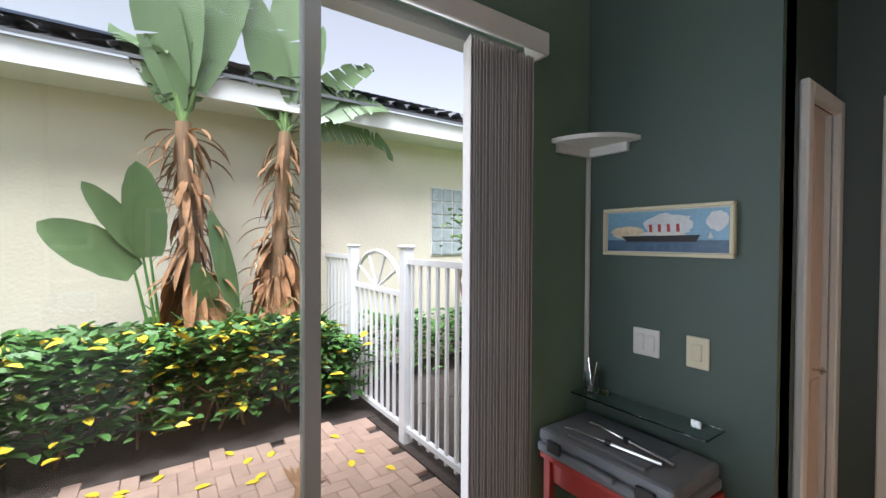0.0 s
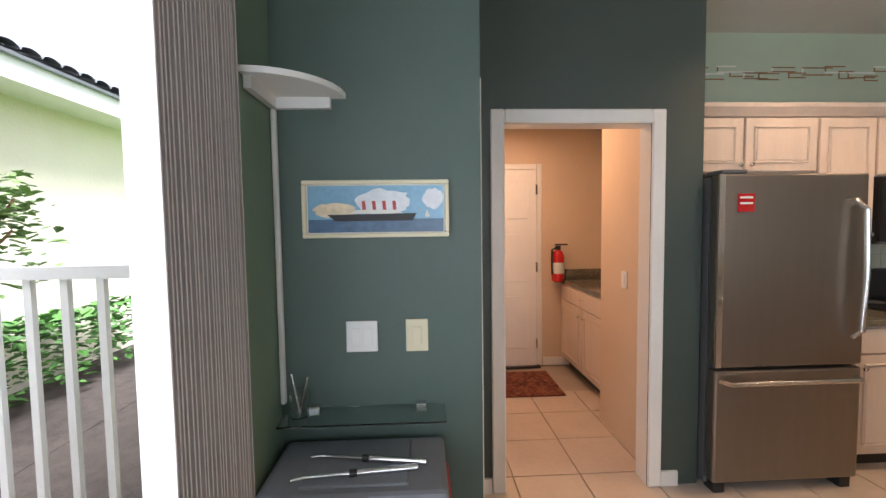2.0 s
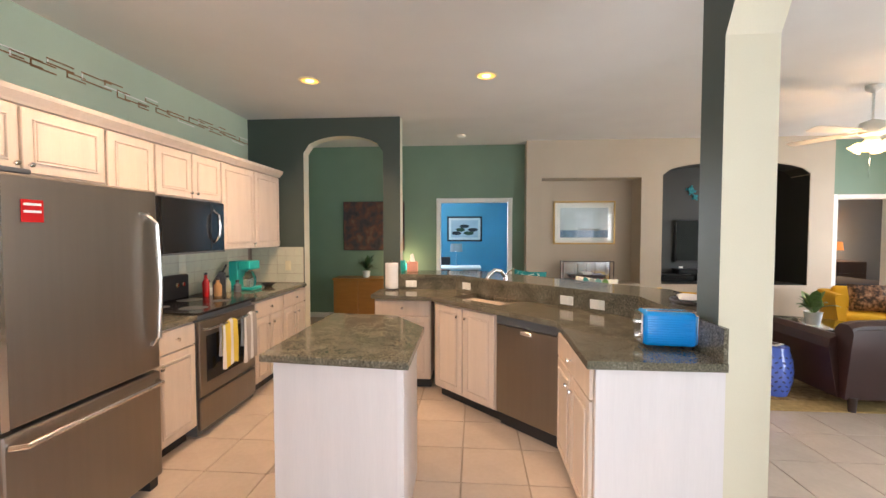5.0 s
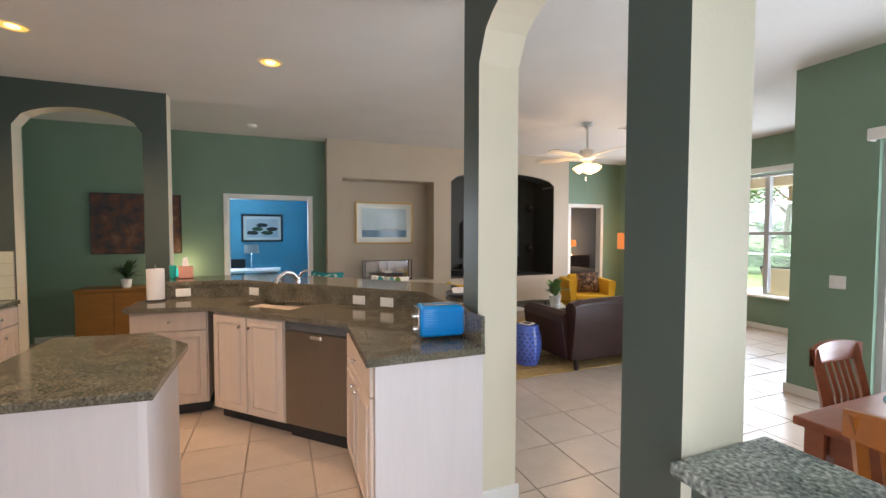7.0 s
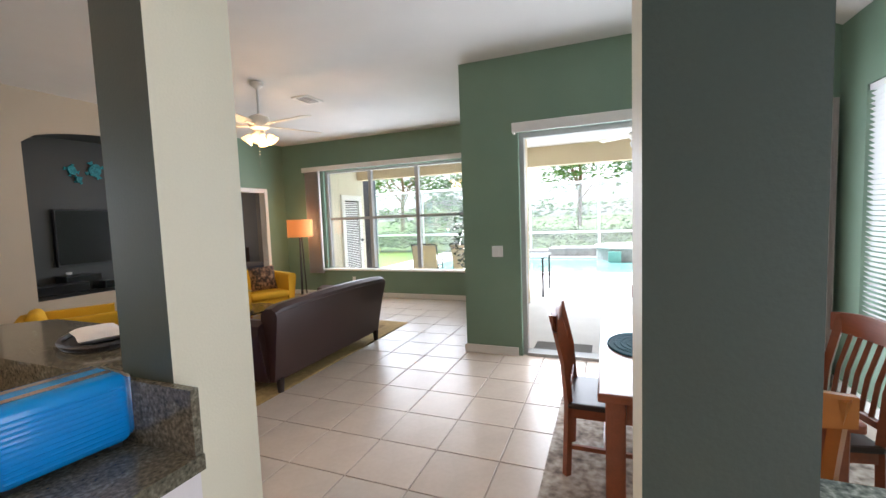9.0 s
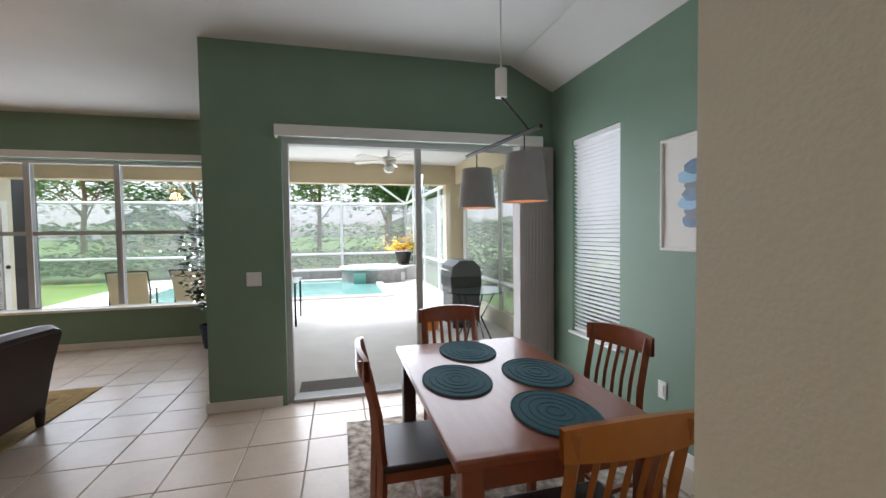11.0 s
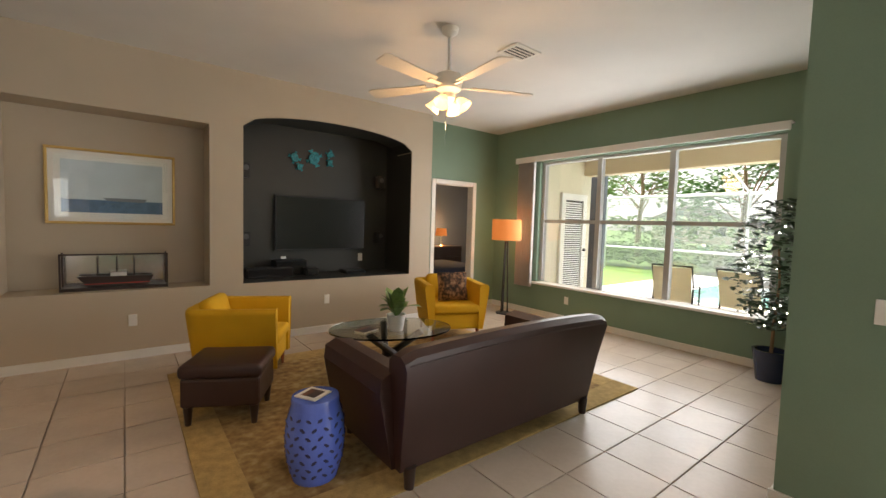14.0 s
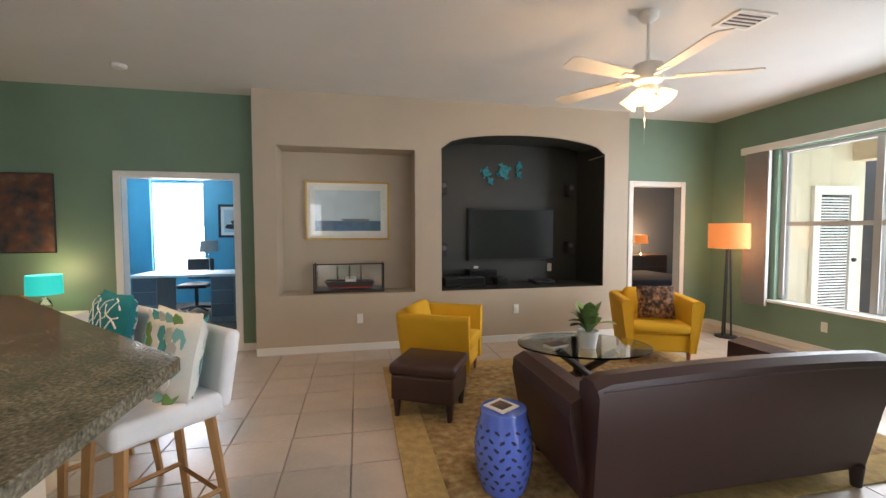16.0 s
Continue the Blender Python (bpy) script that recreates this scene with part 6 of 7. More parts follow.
for s in (-1, 1):
    for r in range(6):
        for c in range(6):
            u, v = (c - 2.5 + 0.5 * (r % 2)) / 3.1, (r - 2.5) / 3.1
            if abs(u) > 0.92:
                continue
            e = (max(0, 1 - u ** 4) * max(0, 1 - v ** 4)) ** 0.5
            bm = bmesh.new()
            leafp = [(0.0, -0.05), (0.03, -0.015), (0.027, 0.03), (0.0, 0.05), (-0.027, 0.03), (-0.03, -0.015)]
            prism(leafp, "y", -0.0025, 0.0025, bm)
            o = part("leaf_print", bm, cols[(r * 2 + c * 3 + (s > 0)) % 5], cu)
            o.matrix_basis = pose(u * 0.2, s * (0.075 * e + 0.001), v * 0.19, -s * math.degrees(math.atan2(0.15 * v ** 3, 0.2)), (r * 37 + c * 53) % 50 - 25, s * -math.degrees(math.atan2(0.15 * u ** 3, 0.2)))
cu = cushion("throw_cushion", "teal cushion with a white lattice print", (0.355, -3.015, 0.88), -45, 0.44, 0.42, 0.15, FLEECE, 12)
for s in (-1, 1):
    for k in range(-3, 4):
        for sg in (-1, 1):
            pts = []
            for j in range(13):
                u = -0.9 + 1.8 * j / 12
                v = sg * u + k * 0.5 + 0.09 * math.sin(j * 1.6)
                if abs(v) < 0.9:
                    e = (max(0, 1 - u ** 4) * max(0, 1 - v ** 4)) ** 0.5
                    pts.append((u * 0.21, s * (0.075 * e), v * 0.2))
            if len(pts) > 2:
                part("lattice_line", tube(pts, 0.005, 5), WHITEFAB, cu)

# ---- dining area ----
drug = thing("dining_rug", "faded grey-brown patterned rug under the dining table", "rug")
part("field", box(-3.08, -0.72, 0.36, 1.9, 0.001, 0.008), RUGB, drug)
for a in ((-3.2, -0.6, 0.24, 0.36), (-3.2, -0.6, 1.9, 2.02), (-3.2, -3.08, 0.36, 1.9), (-0.72, -0.6, 0.36, 1.9)):
    part("border", box(*a, 0.001, 0.009), RUGB, drug)
dt = thing("dining_table", "cherry wood dining table with square legs", "dining table", (-1.855, 0.94, 0.009))
part("tabletop", box(-0.675, 0.675, -0.40, 0.40, 0.705, 0.742, 0.008), CHERRY, dt)
for x in (-0.61, 0.61):
    for y in (-0.335, 0.335):
        part("leg", box(x - 0.037, x + 0.037, y - 0.037, y + 0.037, 0, 0.704, 0.005, 1), CHERRY if x > 0 else ESPRESSO, dt)
for a in ((-0.57, 0.57, -0.35, -0.325), (-0.57, 0.57, 0.325, 0.35), (-0.625, -0.60, -0.295, 0.295), (0.60, 0.625, -0.295, 0.295)):
    part("apron", box(*a, 0.61, 0.704), CHERRY, dt)
for x, y in ((-2.29, 0.925), (-1.85, 0.735), (-1.845, 1.14), (-1.41, 1.0)):
    pm = thing("placemat", "oval teal woven placemat on the dining table", "placemat", (x, y, 0.752), 0, "placemats")
    q = [(0.215 * math.cos(2 * math.pi * i / 40), 0.16 * math.sin(2 * math.pi * i / 40)) for i in range(40)]
    part("mat", prism(q, "z", 0, 0.006), TEAL, pm)
    for k in range(1, 6):
        part("coil", tube([(0.035 * k * math.cos(a) * 1.2, 0.027 * k * math.sin(a) * 1.15, 0.0055) for a in [2 * math.pi * i / 28 for i in range(29)]], 0.0035, 5), TEAL, pm)


def dining_chair(label, loc, rz, m):
    t = thing("dining_chair", label, "dining chair", loc, rz, "dining chairs")
    t.scale = (0.96, 0.96, 0.91)
    part("seat", box(-0.22, 0.22, -0.2, 0.23, 0.425, 0.46, 0.014), ESPRESSO, t, "dark seat")
    for x in (-0.19, 0.19):
        part("front_leg", box(x - 0.02, x + 0.02, 0.18, 0.22, 0, 0.425), m, t)
        part("back_post", tube([(x, -0.21, 0), (x, -0.195, 0.45), (x, -0.215, 0.7), (x, -0.275, 0.98)], 0.024, 4), m, t)
        part("side_stretcher", box(x - 0.01, x + 0.01, -0.18, 0.18, 0.17, 0.195), m, t)
        part("side_rail", box(x - 0.012, x + 0.012, -0.18, 0.18, 0.37, 0.424), m, t)
    part("cross_stretcher", box(-0.18, 0.18, -0.012, 0.012, 0.172, 0.193), m, t)
    top = [(0.23 * (i / 8 - 1), -0.272 + 0.03 * (1 - (i / 8 - 1) ** 2) * -1) for i in range(17)]
    bm = bmesh.new()
    for (xa, ya), (xb, yb) in zip(top, top[1:]):
        za, zb = [0.985 + 0.022 * (1 - (x / 0.23) ** 2) for x in (xa, xb)]
        vs = [bm.verts.new(v) for v in ((xa, ya, 0.885), (xb, yb, 0.885), (xb, yb, zb), (xa, ya, za), (xa, ya + 0.024, 0.885), (xb, yb + 0.024, 0.885), (xb, yb + 0.024, zb), (xa, ya + 0.024, za))]
        for f in ((0, 1, 2, 3), (5, 4, 7, 6), (3, 2, 6, 7), (1, 0, 4, 5)):
            bm.faces.new([vs[k] for k in f])
    bmesh.ops.remove_doubles(bm, verts=bm.verts[:], dist=0.0005)
    part("top_rail", bm, m, t, "", True)
    part("lower_rail", box(-0.17, 0.17, -0.215, -0.19, 0.52, 0.56, 0.004, 1), m, t)
    for k in range(5):
        x = -0.12 + 0.06 * k
        part("slat", tube([(x, -0.203, 0.555), (x, -0.225, 0.72), (x, -0.272, 0.89)], 0.013, 4), m, t)
    return t


# same cherry as the other chairs, with the orange light on it put into the colour
CHERRY_LIT = mat("lit_cherry_wood", (0.42, 0.14, 0.02), 0.3, vary=0.1, scale=4, fine=20, bump=0.03, coat=0.3)
dining_chair("slat-back cherry dining chair at the lanai end of the table", (-2.60, 0.965, 0.009), -90, CHERRY)
dining_chair("slat-back cherry dining chair drawn up to the table", (-1.98, 0.565, 0.009), 0, CHERRY)
dining_chair("slat-back cherry dining chair by the green wall", (-1.90, 1.43, 0.009), 190, CHERRY)
dining_chair("slat-back cherry dining chair at the kitchen end, coloured as if lit", (-1.25, 1.01, 0.009), 90, CHERRY_LIT)
# pendant pair
pd = thing("pendant_lamp", "two grey drum pendant shades on a black bar over the table", "pendant lamp", (0, 0, 0))
part("bar", tube([(-2.75, 1.08, 1.97), (-1.9, 1.20, 1.97)], 0.012), SOOT, pd)
part("arm", tube([(-2.0, 1.186, 1.97), (-2.0, 1.03, 2.135)], 0.006), SOOT, pd)
for x, y in ((-2.043, 1.177), (-2.598, 1.10)):
    part("cord", tube([(x, y, 1.97), (x, y, 1.84)], 0.004, 6), SOOT, pd)
    part("shade", lathe([(0.122, 1.605), (0.095, 1.86), (0.092, 1.86), (0.119, 1.605)], x, y, 36), GREYFAB, pd, "grey linen drum shade", True)
    part("lining", lathe([(0.117, 1.608), (0.091, 1.858)], x, y, 36), ORANGE, pd)
dlp = thing("ceiling_spot", "small white cylinder lamp hanging from the dining ceiling", "spot lamp", (-2.0, 1.03, 0))
part("stem", tube([(0, 0, ZC), (0, 0, 2.26)], 0.004), TRIM, dlp)
part("head", lathe([(0.03, 2.13), (0.03, 2.27), (0.002, 2.275)], n=18), TRIM, dlp, "", True)


def ink_art(t, w, h, y):
    for k in range(7):
        part("ink_shape", prism(blob_poly(0.0 + 0.03 * math.sin(k * 2.2), -h * 0.25 + k * h * 0.08, w * 0.2, h * 0.07, 14, 60 + k), "y", y - 0.003 - 0.0003 * k, y), (ARTSEA, GREYP, ARTSKY)[k % 3], t)


framed("wall_art", "white canvas with a blue-grey ink figure on the green wall", (-2.01, 2.249, 1.665), 0, 0.49, 0.70, PAPER, 0.02, PAPER, 0.0, ink_art)
outlet("white outlet plate low on the dining wall", (-2.25, 2.249, 0.40), 0)

# ---- lanai and pool ----
setting("lanai_deck", box(-16.0, -3.89, -6.0, 2.75, -0.11, -0.03), DECK, "pale concrete lanai and pool deck", "deck")
setting("lanai_floor_bridge", box(-6.48, -3.89, -0.64, 2.45, -0.084, -0.028), DECK, "pale concrete lanai floor", "deck")
setting("lanai_ceiling", box(-8.3, -3.895, -0.64, 2.75, 2.80, 2.9), CEIL, "white lanai ceiling", "ceiling")
setting("lanai_ceiling_side", box(-8.3, -6.485, -5.0, -0.64, 2.80, 2.9), CEIL, "white lanai ceiling", "ceiling")
setting("lanai_beam_west", box(-8.3, -8.05, -5.0, 2.75, 2.42, 2.798), LSTUCCO, "beige stucco lanai beam", "beam")
setting("lanai_beam_north", box(-8.05, -3.895, 2.5, 2.75, 2.42, 2.798), LSTUCCO, "beige stucco lanai beam", "beam")
setting("lanai_pier", box(-8.3, -8.05, 2.3, 2.75, -0.03, 2.42), LSTUCCO, "beige stucco lanai pier", "pier")
setting("lanai_end_wall", box(-8.3, -6.485, -5.1, -4.98, -0.03, 2.798), CREAM, "cream lanai end wall", "wall")
fd = thing("door_lanai", "white glazed door with a slatted blind on the lanai", "door", kind="structure")
for a in ((-8.12, -8.0, 0.0, 2.05), (-7.45, -7.33, 0.0, 2.05), (-8.0, -7.45, 1.93, 2.05), (-8.0, -7.45, 0.0, 0.25)):
    part("frame", box(a[0], a[1], -4.979, -4.93, a[2], a[3]), TRIM, fd)
part("pane", box(-8.0, -7.45, -4.97, -4.965, 0.25, 1.93), BLACK, fd)
for k in range(40):
    part("slat", box(-7.99, -7.46, -4.962, -4.95, 0.27 + k * 0.041, 0.292 + k * 0.041), SLAT, fd)
part("lock", lathe([(0.03, 0), (0.03, 0.03), (0.002, 0.05)], n=14), SOOT, fd, "", True).matrix_basis = pose(-8.06, -4.93, 1.0, -90)
lf = thing("lanai_fan", "white lanai ceiling fan with a globe light", "ceiling fan", (-6.6, 1.0, 0))
part("rod", tube([(0, 0, 2.80), (0, 0, 2.66)], 0.02), TRIM, lf)
part("motor", lathe([(0.1, 2.66), (0.12, 2.60), (0.08, 2.55)], n=20), TRIM, lf, "", True)
part("globe", lathe([(0.06, 2.55), (0.09, 2.49), (0.07, 2.43), (0.002, 2.41)], n=20), WHITE, lf, "", True)
for k in range(5):
    b = part("blade", box(0.12, 0.62, -0.06, 0.06, -0.004, 0.004), BLADE, lf)
    b.matrix_basis = pose(0, 0, 2.61, 0, 0, 72 * k + 20) @ pose(0, 0, 0, 10)
# pool and spa
setting("pool", box(-13.6, -9.9, -4.5, 1.25, -0.029, -0.022), POOL, "turquoise swimming pool water", "pool")
cop = thing("pool_coping", "pale stone coping round the pool", "coping", kind="structure")
for a in ((-13.6, -9.75, 1.25, 1.45), (-9.9, -9.75, -4.5, 1.25), (-13.8, -13.6, -4.5, 1.45)):
    part("coping", box(*a, -0.03, 0.03, 0.01, 1), DECK, cop)
spa = thing("spa", "raised stone-faced spa beside the pool", "spa")
part("wall", lathe([(1.05, -0.03), (1.05, 0.36), (1.0, 0.36)], -13.6, 1.3, 20), STONE, spa)
part("rim", lathe([(1.12, 0.36), (1.12, 0.42), (0.8, 0.42), (0.8, 0.37)], -13.6, 1.3, 20), DECK, spa)
part("spillway", box(-12.9, -12.45, 0.6, 0.95, -0.02, 0.30), POOL, spa)
for k, (a, h) in enumerate((((-14.9, -13.4, 2.2, 2.7), 0.42), ((-14.9, -12.9, 2.0, 2.2), 0.25), ((-14.8, -13.9, -1.3, 0.25), 0.3), ((-14.6, -13.9, -4.2, -1.3), 0.22))):
    part("step_block", box(*a, -0.03, h, 0.02, 1), DECK if k < 2 else STONE, spa)
# pool cage
pc = thing("pool_cage", "white aluminium pool cage frame", "pool cage")


def bar(a, b, r=0.045):
    part("beam", tube([a, b], r, 4), ALU, pc)


for y in (-4.5, -2.2, 0.3, 2.7):
    bar((-15.8, y, -0.03), (-15.8, y, 2.6))
    bar((-15.8, y, 2.6), (-12.5, y, 3.7))
    bar((-12.5, y, 3.7), (-8.3, y, 2.85))
for x in (-15.8, -14.0, -12.2, -10.3):
    bar((x, 2.7, -0.03), (x, 2.7, 2.6 if x < -15 else 3.0))
for z in (0.75, 2.6):
    bar((-15.8, -4.5, z), (-15.8, 2.7, z))
    bar((-15.8, 2.7, z), (-8.3, 2.7, z))
bar((-15.8, 2.7, 2.6), (-12.5, 0.3, 3.7))
bar((-12.5, -4.5, 3.7), (-12.5, 2.7, 3.7))
for x in (-8.0, -6.1, -5.2, -4.0):
    bar((x, 2.68, -0.03), (x, 2.68, 2.42), 0.04)
bar((-8.05, 2.68, 0.65), (-3.9, 2.68, 0.65), 0.035)
# cage screening; its pale see-through blend also puts haze over the garden beyond
MESH = bpy.data.materials.new("hazy_insect_screen")
MESH.use_nodes = True
mn, ml = MESH.node_tree.nodes, MESH.node_tree.links
clear, thread, blend = mn.new("ShaderNodeBsdfTransparent"), mn["Principled BSDF"], mn.new("ShaderNodeMixShader")
thread.inputs["Base Color"].default_value = (0.6, 0.62, 0.63, 1)
thread.inputs["Roughness"].default_value = 0.6
weave = mn.new("ShaderNodeTexNoise")
weave.inputs["Scale"].default_value = 0.8
span = mn.new("ShaderNodeMapRange")
span.inputs[3].default_value, span.inputs[4].default_value = 0.20, 0.34
ml.new(weave.outputs[0], span.inputs[0])
ml.new(span.outputs[0], blend.inputs[0])
ml.new(clear.outputs[0], blend.inputs[1])
ml.new(thread.outputs[0], blend.inputs[2])
ml.new(blend.outputs[0], mn["Material Output"].inputs[0])
for y in (-9.1, -6.8):
    bar((-15.8, y, -0.09), (-15.8, y, 2.6))
for z in (0.75, 2.6):
    bar((-15.8, -9.1, z), (-15.8, -4.5, z))
for y0, y1 in ((-9.1, -6.8), (-6.8, -4.5), (-4.5, -2.2), (-2.2, 0.3), (0.3, 2.7)):
    part("screen_panel", box(-15.803, -15.797, y0 + 0.04, y1 - 0.04, 0.0, 2.56), MESH, pc)
for x0, x1 in ((-15.8, -14.0), (-14.0, -12.2), (-12.2, -10.3), (-10.3, -8.3), (-8.0, -6.1), (-6.1, -5.2), (-5.2, -4.0)):
    part("screen_panel", box(x0 + 0.04, x1 - 0.04, 2.678, 2.684, 0.0, 2.40), MESH, pc)
kw = setting("lanai_kneewall", box(-8.05, -3.9, 2.62, 2.72, -0.03, 0.22), CREAM, "low white lanai kerb", "kerb")
# patio furniture
pt_ = thing("patio_table", "round glass patio table with metal legs", "patio table", (-5.25, 1.95, -0.028))
part("top", lathe([(0.42, 0.70), (0.42, 0.712)], n=36), SMOKE, pt_)
for k in range(4):
    a = radians(45 + 90 * k)
    part("leg", tube([(0.28 * math.cos(a), 0.28 * math.sin(a), 0), (0.1 * math.cos(a), 0.1 * math.sin(a), 0.35), (0.3 * math.cos(a), 0.3 * math.sin(a), 0.70)], 0.012), SOOT, pt_)
gr = thing("gas_grill", "grey hooded gas grill on the lanai", "grill", (-6.4, 2.1, -0.028))
part("cart", box(-0.3, 0.3, -0.22, 0.22, 0.08, 0.62), DGREY, gr)
part("firebox", box(-0.33, 0.33, -0.25, 0.25, 0.62, 0.80, 0.02), SOOT, gr)
part("hood", prism([(-0.25, 0.80), (0.25, 0.80), (0.22, 0.96), (0.1, 1.05), (-0.1, 1.05), (-0.22, 0.96)], "x", -0.33, 0.33), DGREY, gr)
part("side_shelf", box(-0.62, -0.34, -0.2, 0.2, 0.76, 0.79), CHROME, gr)
part("handle", tube([(-0.25, -0.27, 0.9), (0.25, -0.27, 0.9)], 0.012), CHROME, gr)
for x in (-0.25, 0.25):
    part("wheel", box(x - 0.03, x + 0.03, -0.2, 0.2, 0, 0.08), SOOT, gr)
ob_ = thing("orange_pail", "orange plastic pail on the lanai floor", "pail", (-6.2, 1.55, -0.028))
part("pail", lathe([(0.12, 0), (0.15, 0.22), (0.14, 0.22), (0.11, 0.02)], n=20), mat("orange_plastic", (0.8, 0.25, 0.02), 0.5), ob_, "", True)
for k, (x, y, r) in enumerate(((-7.6, -3.0, 100), (-7.7, -2.1, 80))):
    pc_ = thing("patio_chair", "black-framed sling patio chair outside the window", "patio chair", (x, y, -0.028), r, "patio chairs")
    part("seat", box(-0.25, 0.25, -0.22, 0.25, 0.42, 0.435), IVORY, pc_)
    b = part("backrest", box(-0.25, 0.25, -0.006, 0.006, 0, 0.5), IVORY, pc_)
    b.matrix_basis = pose(0, -0.22, 0.44, 14)
    for s in (-0.26, 0.26):
        part("frame", tube([(s, 0.25, 0), (s, 0.24, 0.62), (s, -0.2, 0.64), (s, -0.35, 0.95)], 0.014), SOOT, pc_)
        part("back_leg", tube([(s, -0.2, 0.62), (s, -0.26, 0)], 0.014), SOOT, pc_)
    part("top_bar", tube([(-0.26, -0.35, 0.95), (0.26, -0.35, 0.95)], 0.014), SOOT, pc_)
gt = thing("patio_dining_table", "glass-topped patio dining table outside the window", "patio table", (-7.45, -1.2, -0.028))
part("top", box(-0.5, 0.5, -0.75, 0.75, 0.70, 0.712), SMOKE, gt)
for x in (-0.45, 0.45):
    for y in (-0.7, 0.7):
        part("leg", tube([(x, y, 0), (x, y, 0.70)], 0.018), SOOT, gt)
mt = tagged(part("lanai_mat", box(-4.28, -3.93, -0.18, 0.42, -0.027, -0.012), mat("grey_bristle_mat", (0.24, 0.23, 0.23), 0.95, vary=0.12, fine=200, bump=0.4)), "grey mat outside the lanai slider", "door mat")
fp2 = thing("flower_planter", "yellow and orange flowers in a dark planter by the pool", "planter", (-14.2, 2.35, 0.43))
part("pot", lathe([(0.2, 0), (0.3, 0.4), (0.25, 0.4), (0.18, 0.05)], n=20), SOOT, fp2, "", True)
rr = random.Random(12)
cloud_object("blossoms", leaf_cloud(rr, [(rr.gauss(0, 0.28), rr.gauss(0, 0.28), 0.45 + abs(rr.gauss(0, 0.2))) for i in range(300)], 0.16, 2), [YLEAF, RED], fp2)


def bush(label, x0, x1, y0, y1, z1, n, seed, m, size=0.16, name="hedge"):
    r = random.Random(seed)
    sp = []
    for i in range(n):
        x, y = r.uniform(x0, x1), r.uniform(y0, y1)
        top = z1 * (0.8 + 0.25 * noise.noise(Vector((x * 0.9, y * 0.9, seed))))
        sp.append((x, y, top * (1 - r.random() ** 2.2 * 0.95)))
    t = thing(name, label, "hedge", kind="stuff")
    cloud_object("leaves", leaf_cloud(r, sp, size), [m], t)
    return t


LAWNLEAF = mat("bright_shrub_leaf", (0.17, 0.28, 0.08), 0.6, vary=0.25, scale=1, bump=0.0)
bush("clipped green hedge beyond the pool cage", -18.5, -16.6, -14, 9, 1.0, 7000, 3, LAWNLEAF, 0.22)
bush("tall loose green shrubs far behind the hedge", -34, -29, -34, 26, 2.6, 3500, 5, LAWNLEAF, 0.5)
bush("tall green shrubs beyond the lanai side", -30, -2, 9.5, 11.5, 2.6, 6000, 6, LAWNLEAF, 0.35)
bush("green shrubs beyond the lanai screen", -12, -3.5, 4.0, 5.2, 0.95, 4500, 4, LAWNLEAF, 0.2)


def tree(label, x, y, h, seed, spread=2.0, m=None, trunk_r=0.16, leaf=0.3, per_limb=170):
    r = random.Random(seed)
    t = thing("tree", label, "tree", (x, y, -0.09), 0, "garden trees")
    part("trunk", tube([(0, 0, 0), (0.1, 0.05, h * 0.3), (-0.05, 0.1, h * 0.6), (0.05, 0, h * 0.85)], trunk_r, 9, None, trunk_r * 0.4), BARK, t, "", True)
    sp = []
    for k in range(9):
        a = r.uniform(0, 6.28)
        e = Vector((math.cos(a) * spread * r.uniform(0.4, 0.8), math.sin(a) * spread * r.uniform(0.4, 0.8), h * r.uniform(0.55, 1.0)))
        part("limb", tube([(0, 0.05, h * r.uniform(0.35, 0.6)), tuple(e * 0.6 + Vector((0, 0, h * 0.25))), tuple(e)], trunk_r * 0.3, 6, None, 0.01), BARK, t)
        for i in range(per_limb):
            sp.append(e + Vector((r.gauss(0, 0.38), r.gauss(0, 0.38), r.gauss(0, 0.3))) * spread * 0.55)
    cloud_object("crown", leaf_cloud(r, sp, leaf), [m or LEAF], t)
    return t


for k, (x, y, h, s) in enumerate(((-24, -12, 6, 3), (-22, -6.5, 5, 2.4), (-26, -1, 6.5, 3), (-21, 2.5, 4.5, 2.2), (-25, 6, 6, 3), (-20, 9.5, 6, 2.6), (-14, 9, 6, 2.8), (-9, 8.5, 5.5, 2.6), (-30, -18, 7, 3.5), (-32, 4, 8, 3.5))):
    tree("green garden tree beyond the pool cage", x, y, h, 40 + k, s, LEAF if k % 2 else LAWNLEAF)
for k, (x, y) in enumerate(((-62, -22), (-66, 12), (-40, 38))):
    hs = thing("far_house", "pale single-storey house beyond the gardens", "house", (x, y, -0.09))
    part("wall", box(-5, 5, -5, 5, 0, 2.8), STUCCO, hs)
    part("roof", prism([(-5.8, 2.8), (5.8, 2.8), (1.5, 4.6), (-1.5, 4.6)], "x", -5.6, 5.6), STONE, hs)
    for yy in (-3, 0, 3):
        w = part("window", box(5.0, 5.06, yy - 0.7, yy + 0.7, 0.9, 2.1), TRIM, hs)
        part("pane", box(5.06, 5.07, yy - 0.6, yy + 0.6, 1.0, 2.0), BLACK, w)

# ---- side garden seen through the north slider ----
setting("garden_soil", box(-4.0, 7.0, 4.3, 6.0, -0.088, -0.035), SOIL, "dark planting bed along the neighbour's wall", "soil")
setting("garden_path", box(-1.5, 2.02, 2.45, 4.3, -0.088, -0.062), SOIL, "sandy bed under the brick pavers", "soil")
setting("garden_side_soil", box(2.02, 7.0, 2.45, 4.3, -0.088, -0.04), SOIL, "dark mulch beyond the fence", "soil")
nb = thing("neighbour_house", "cream stucco neighbouring house with grey tiled roof", "house")
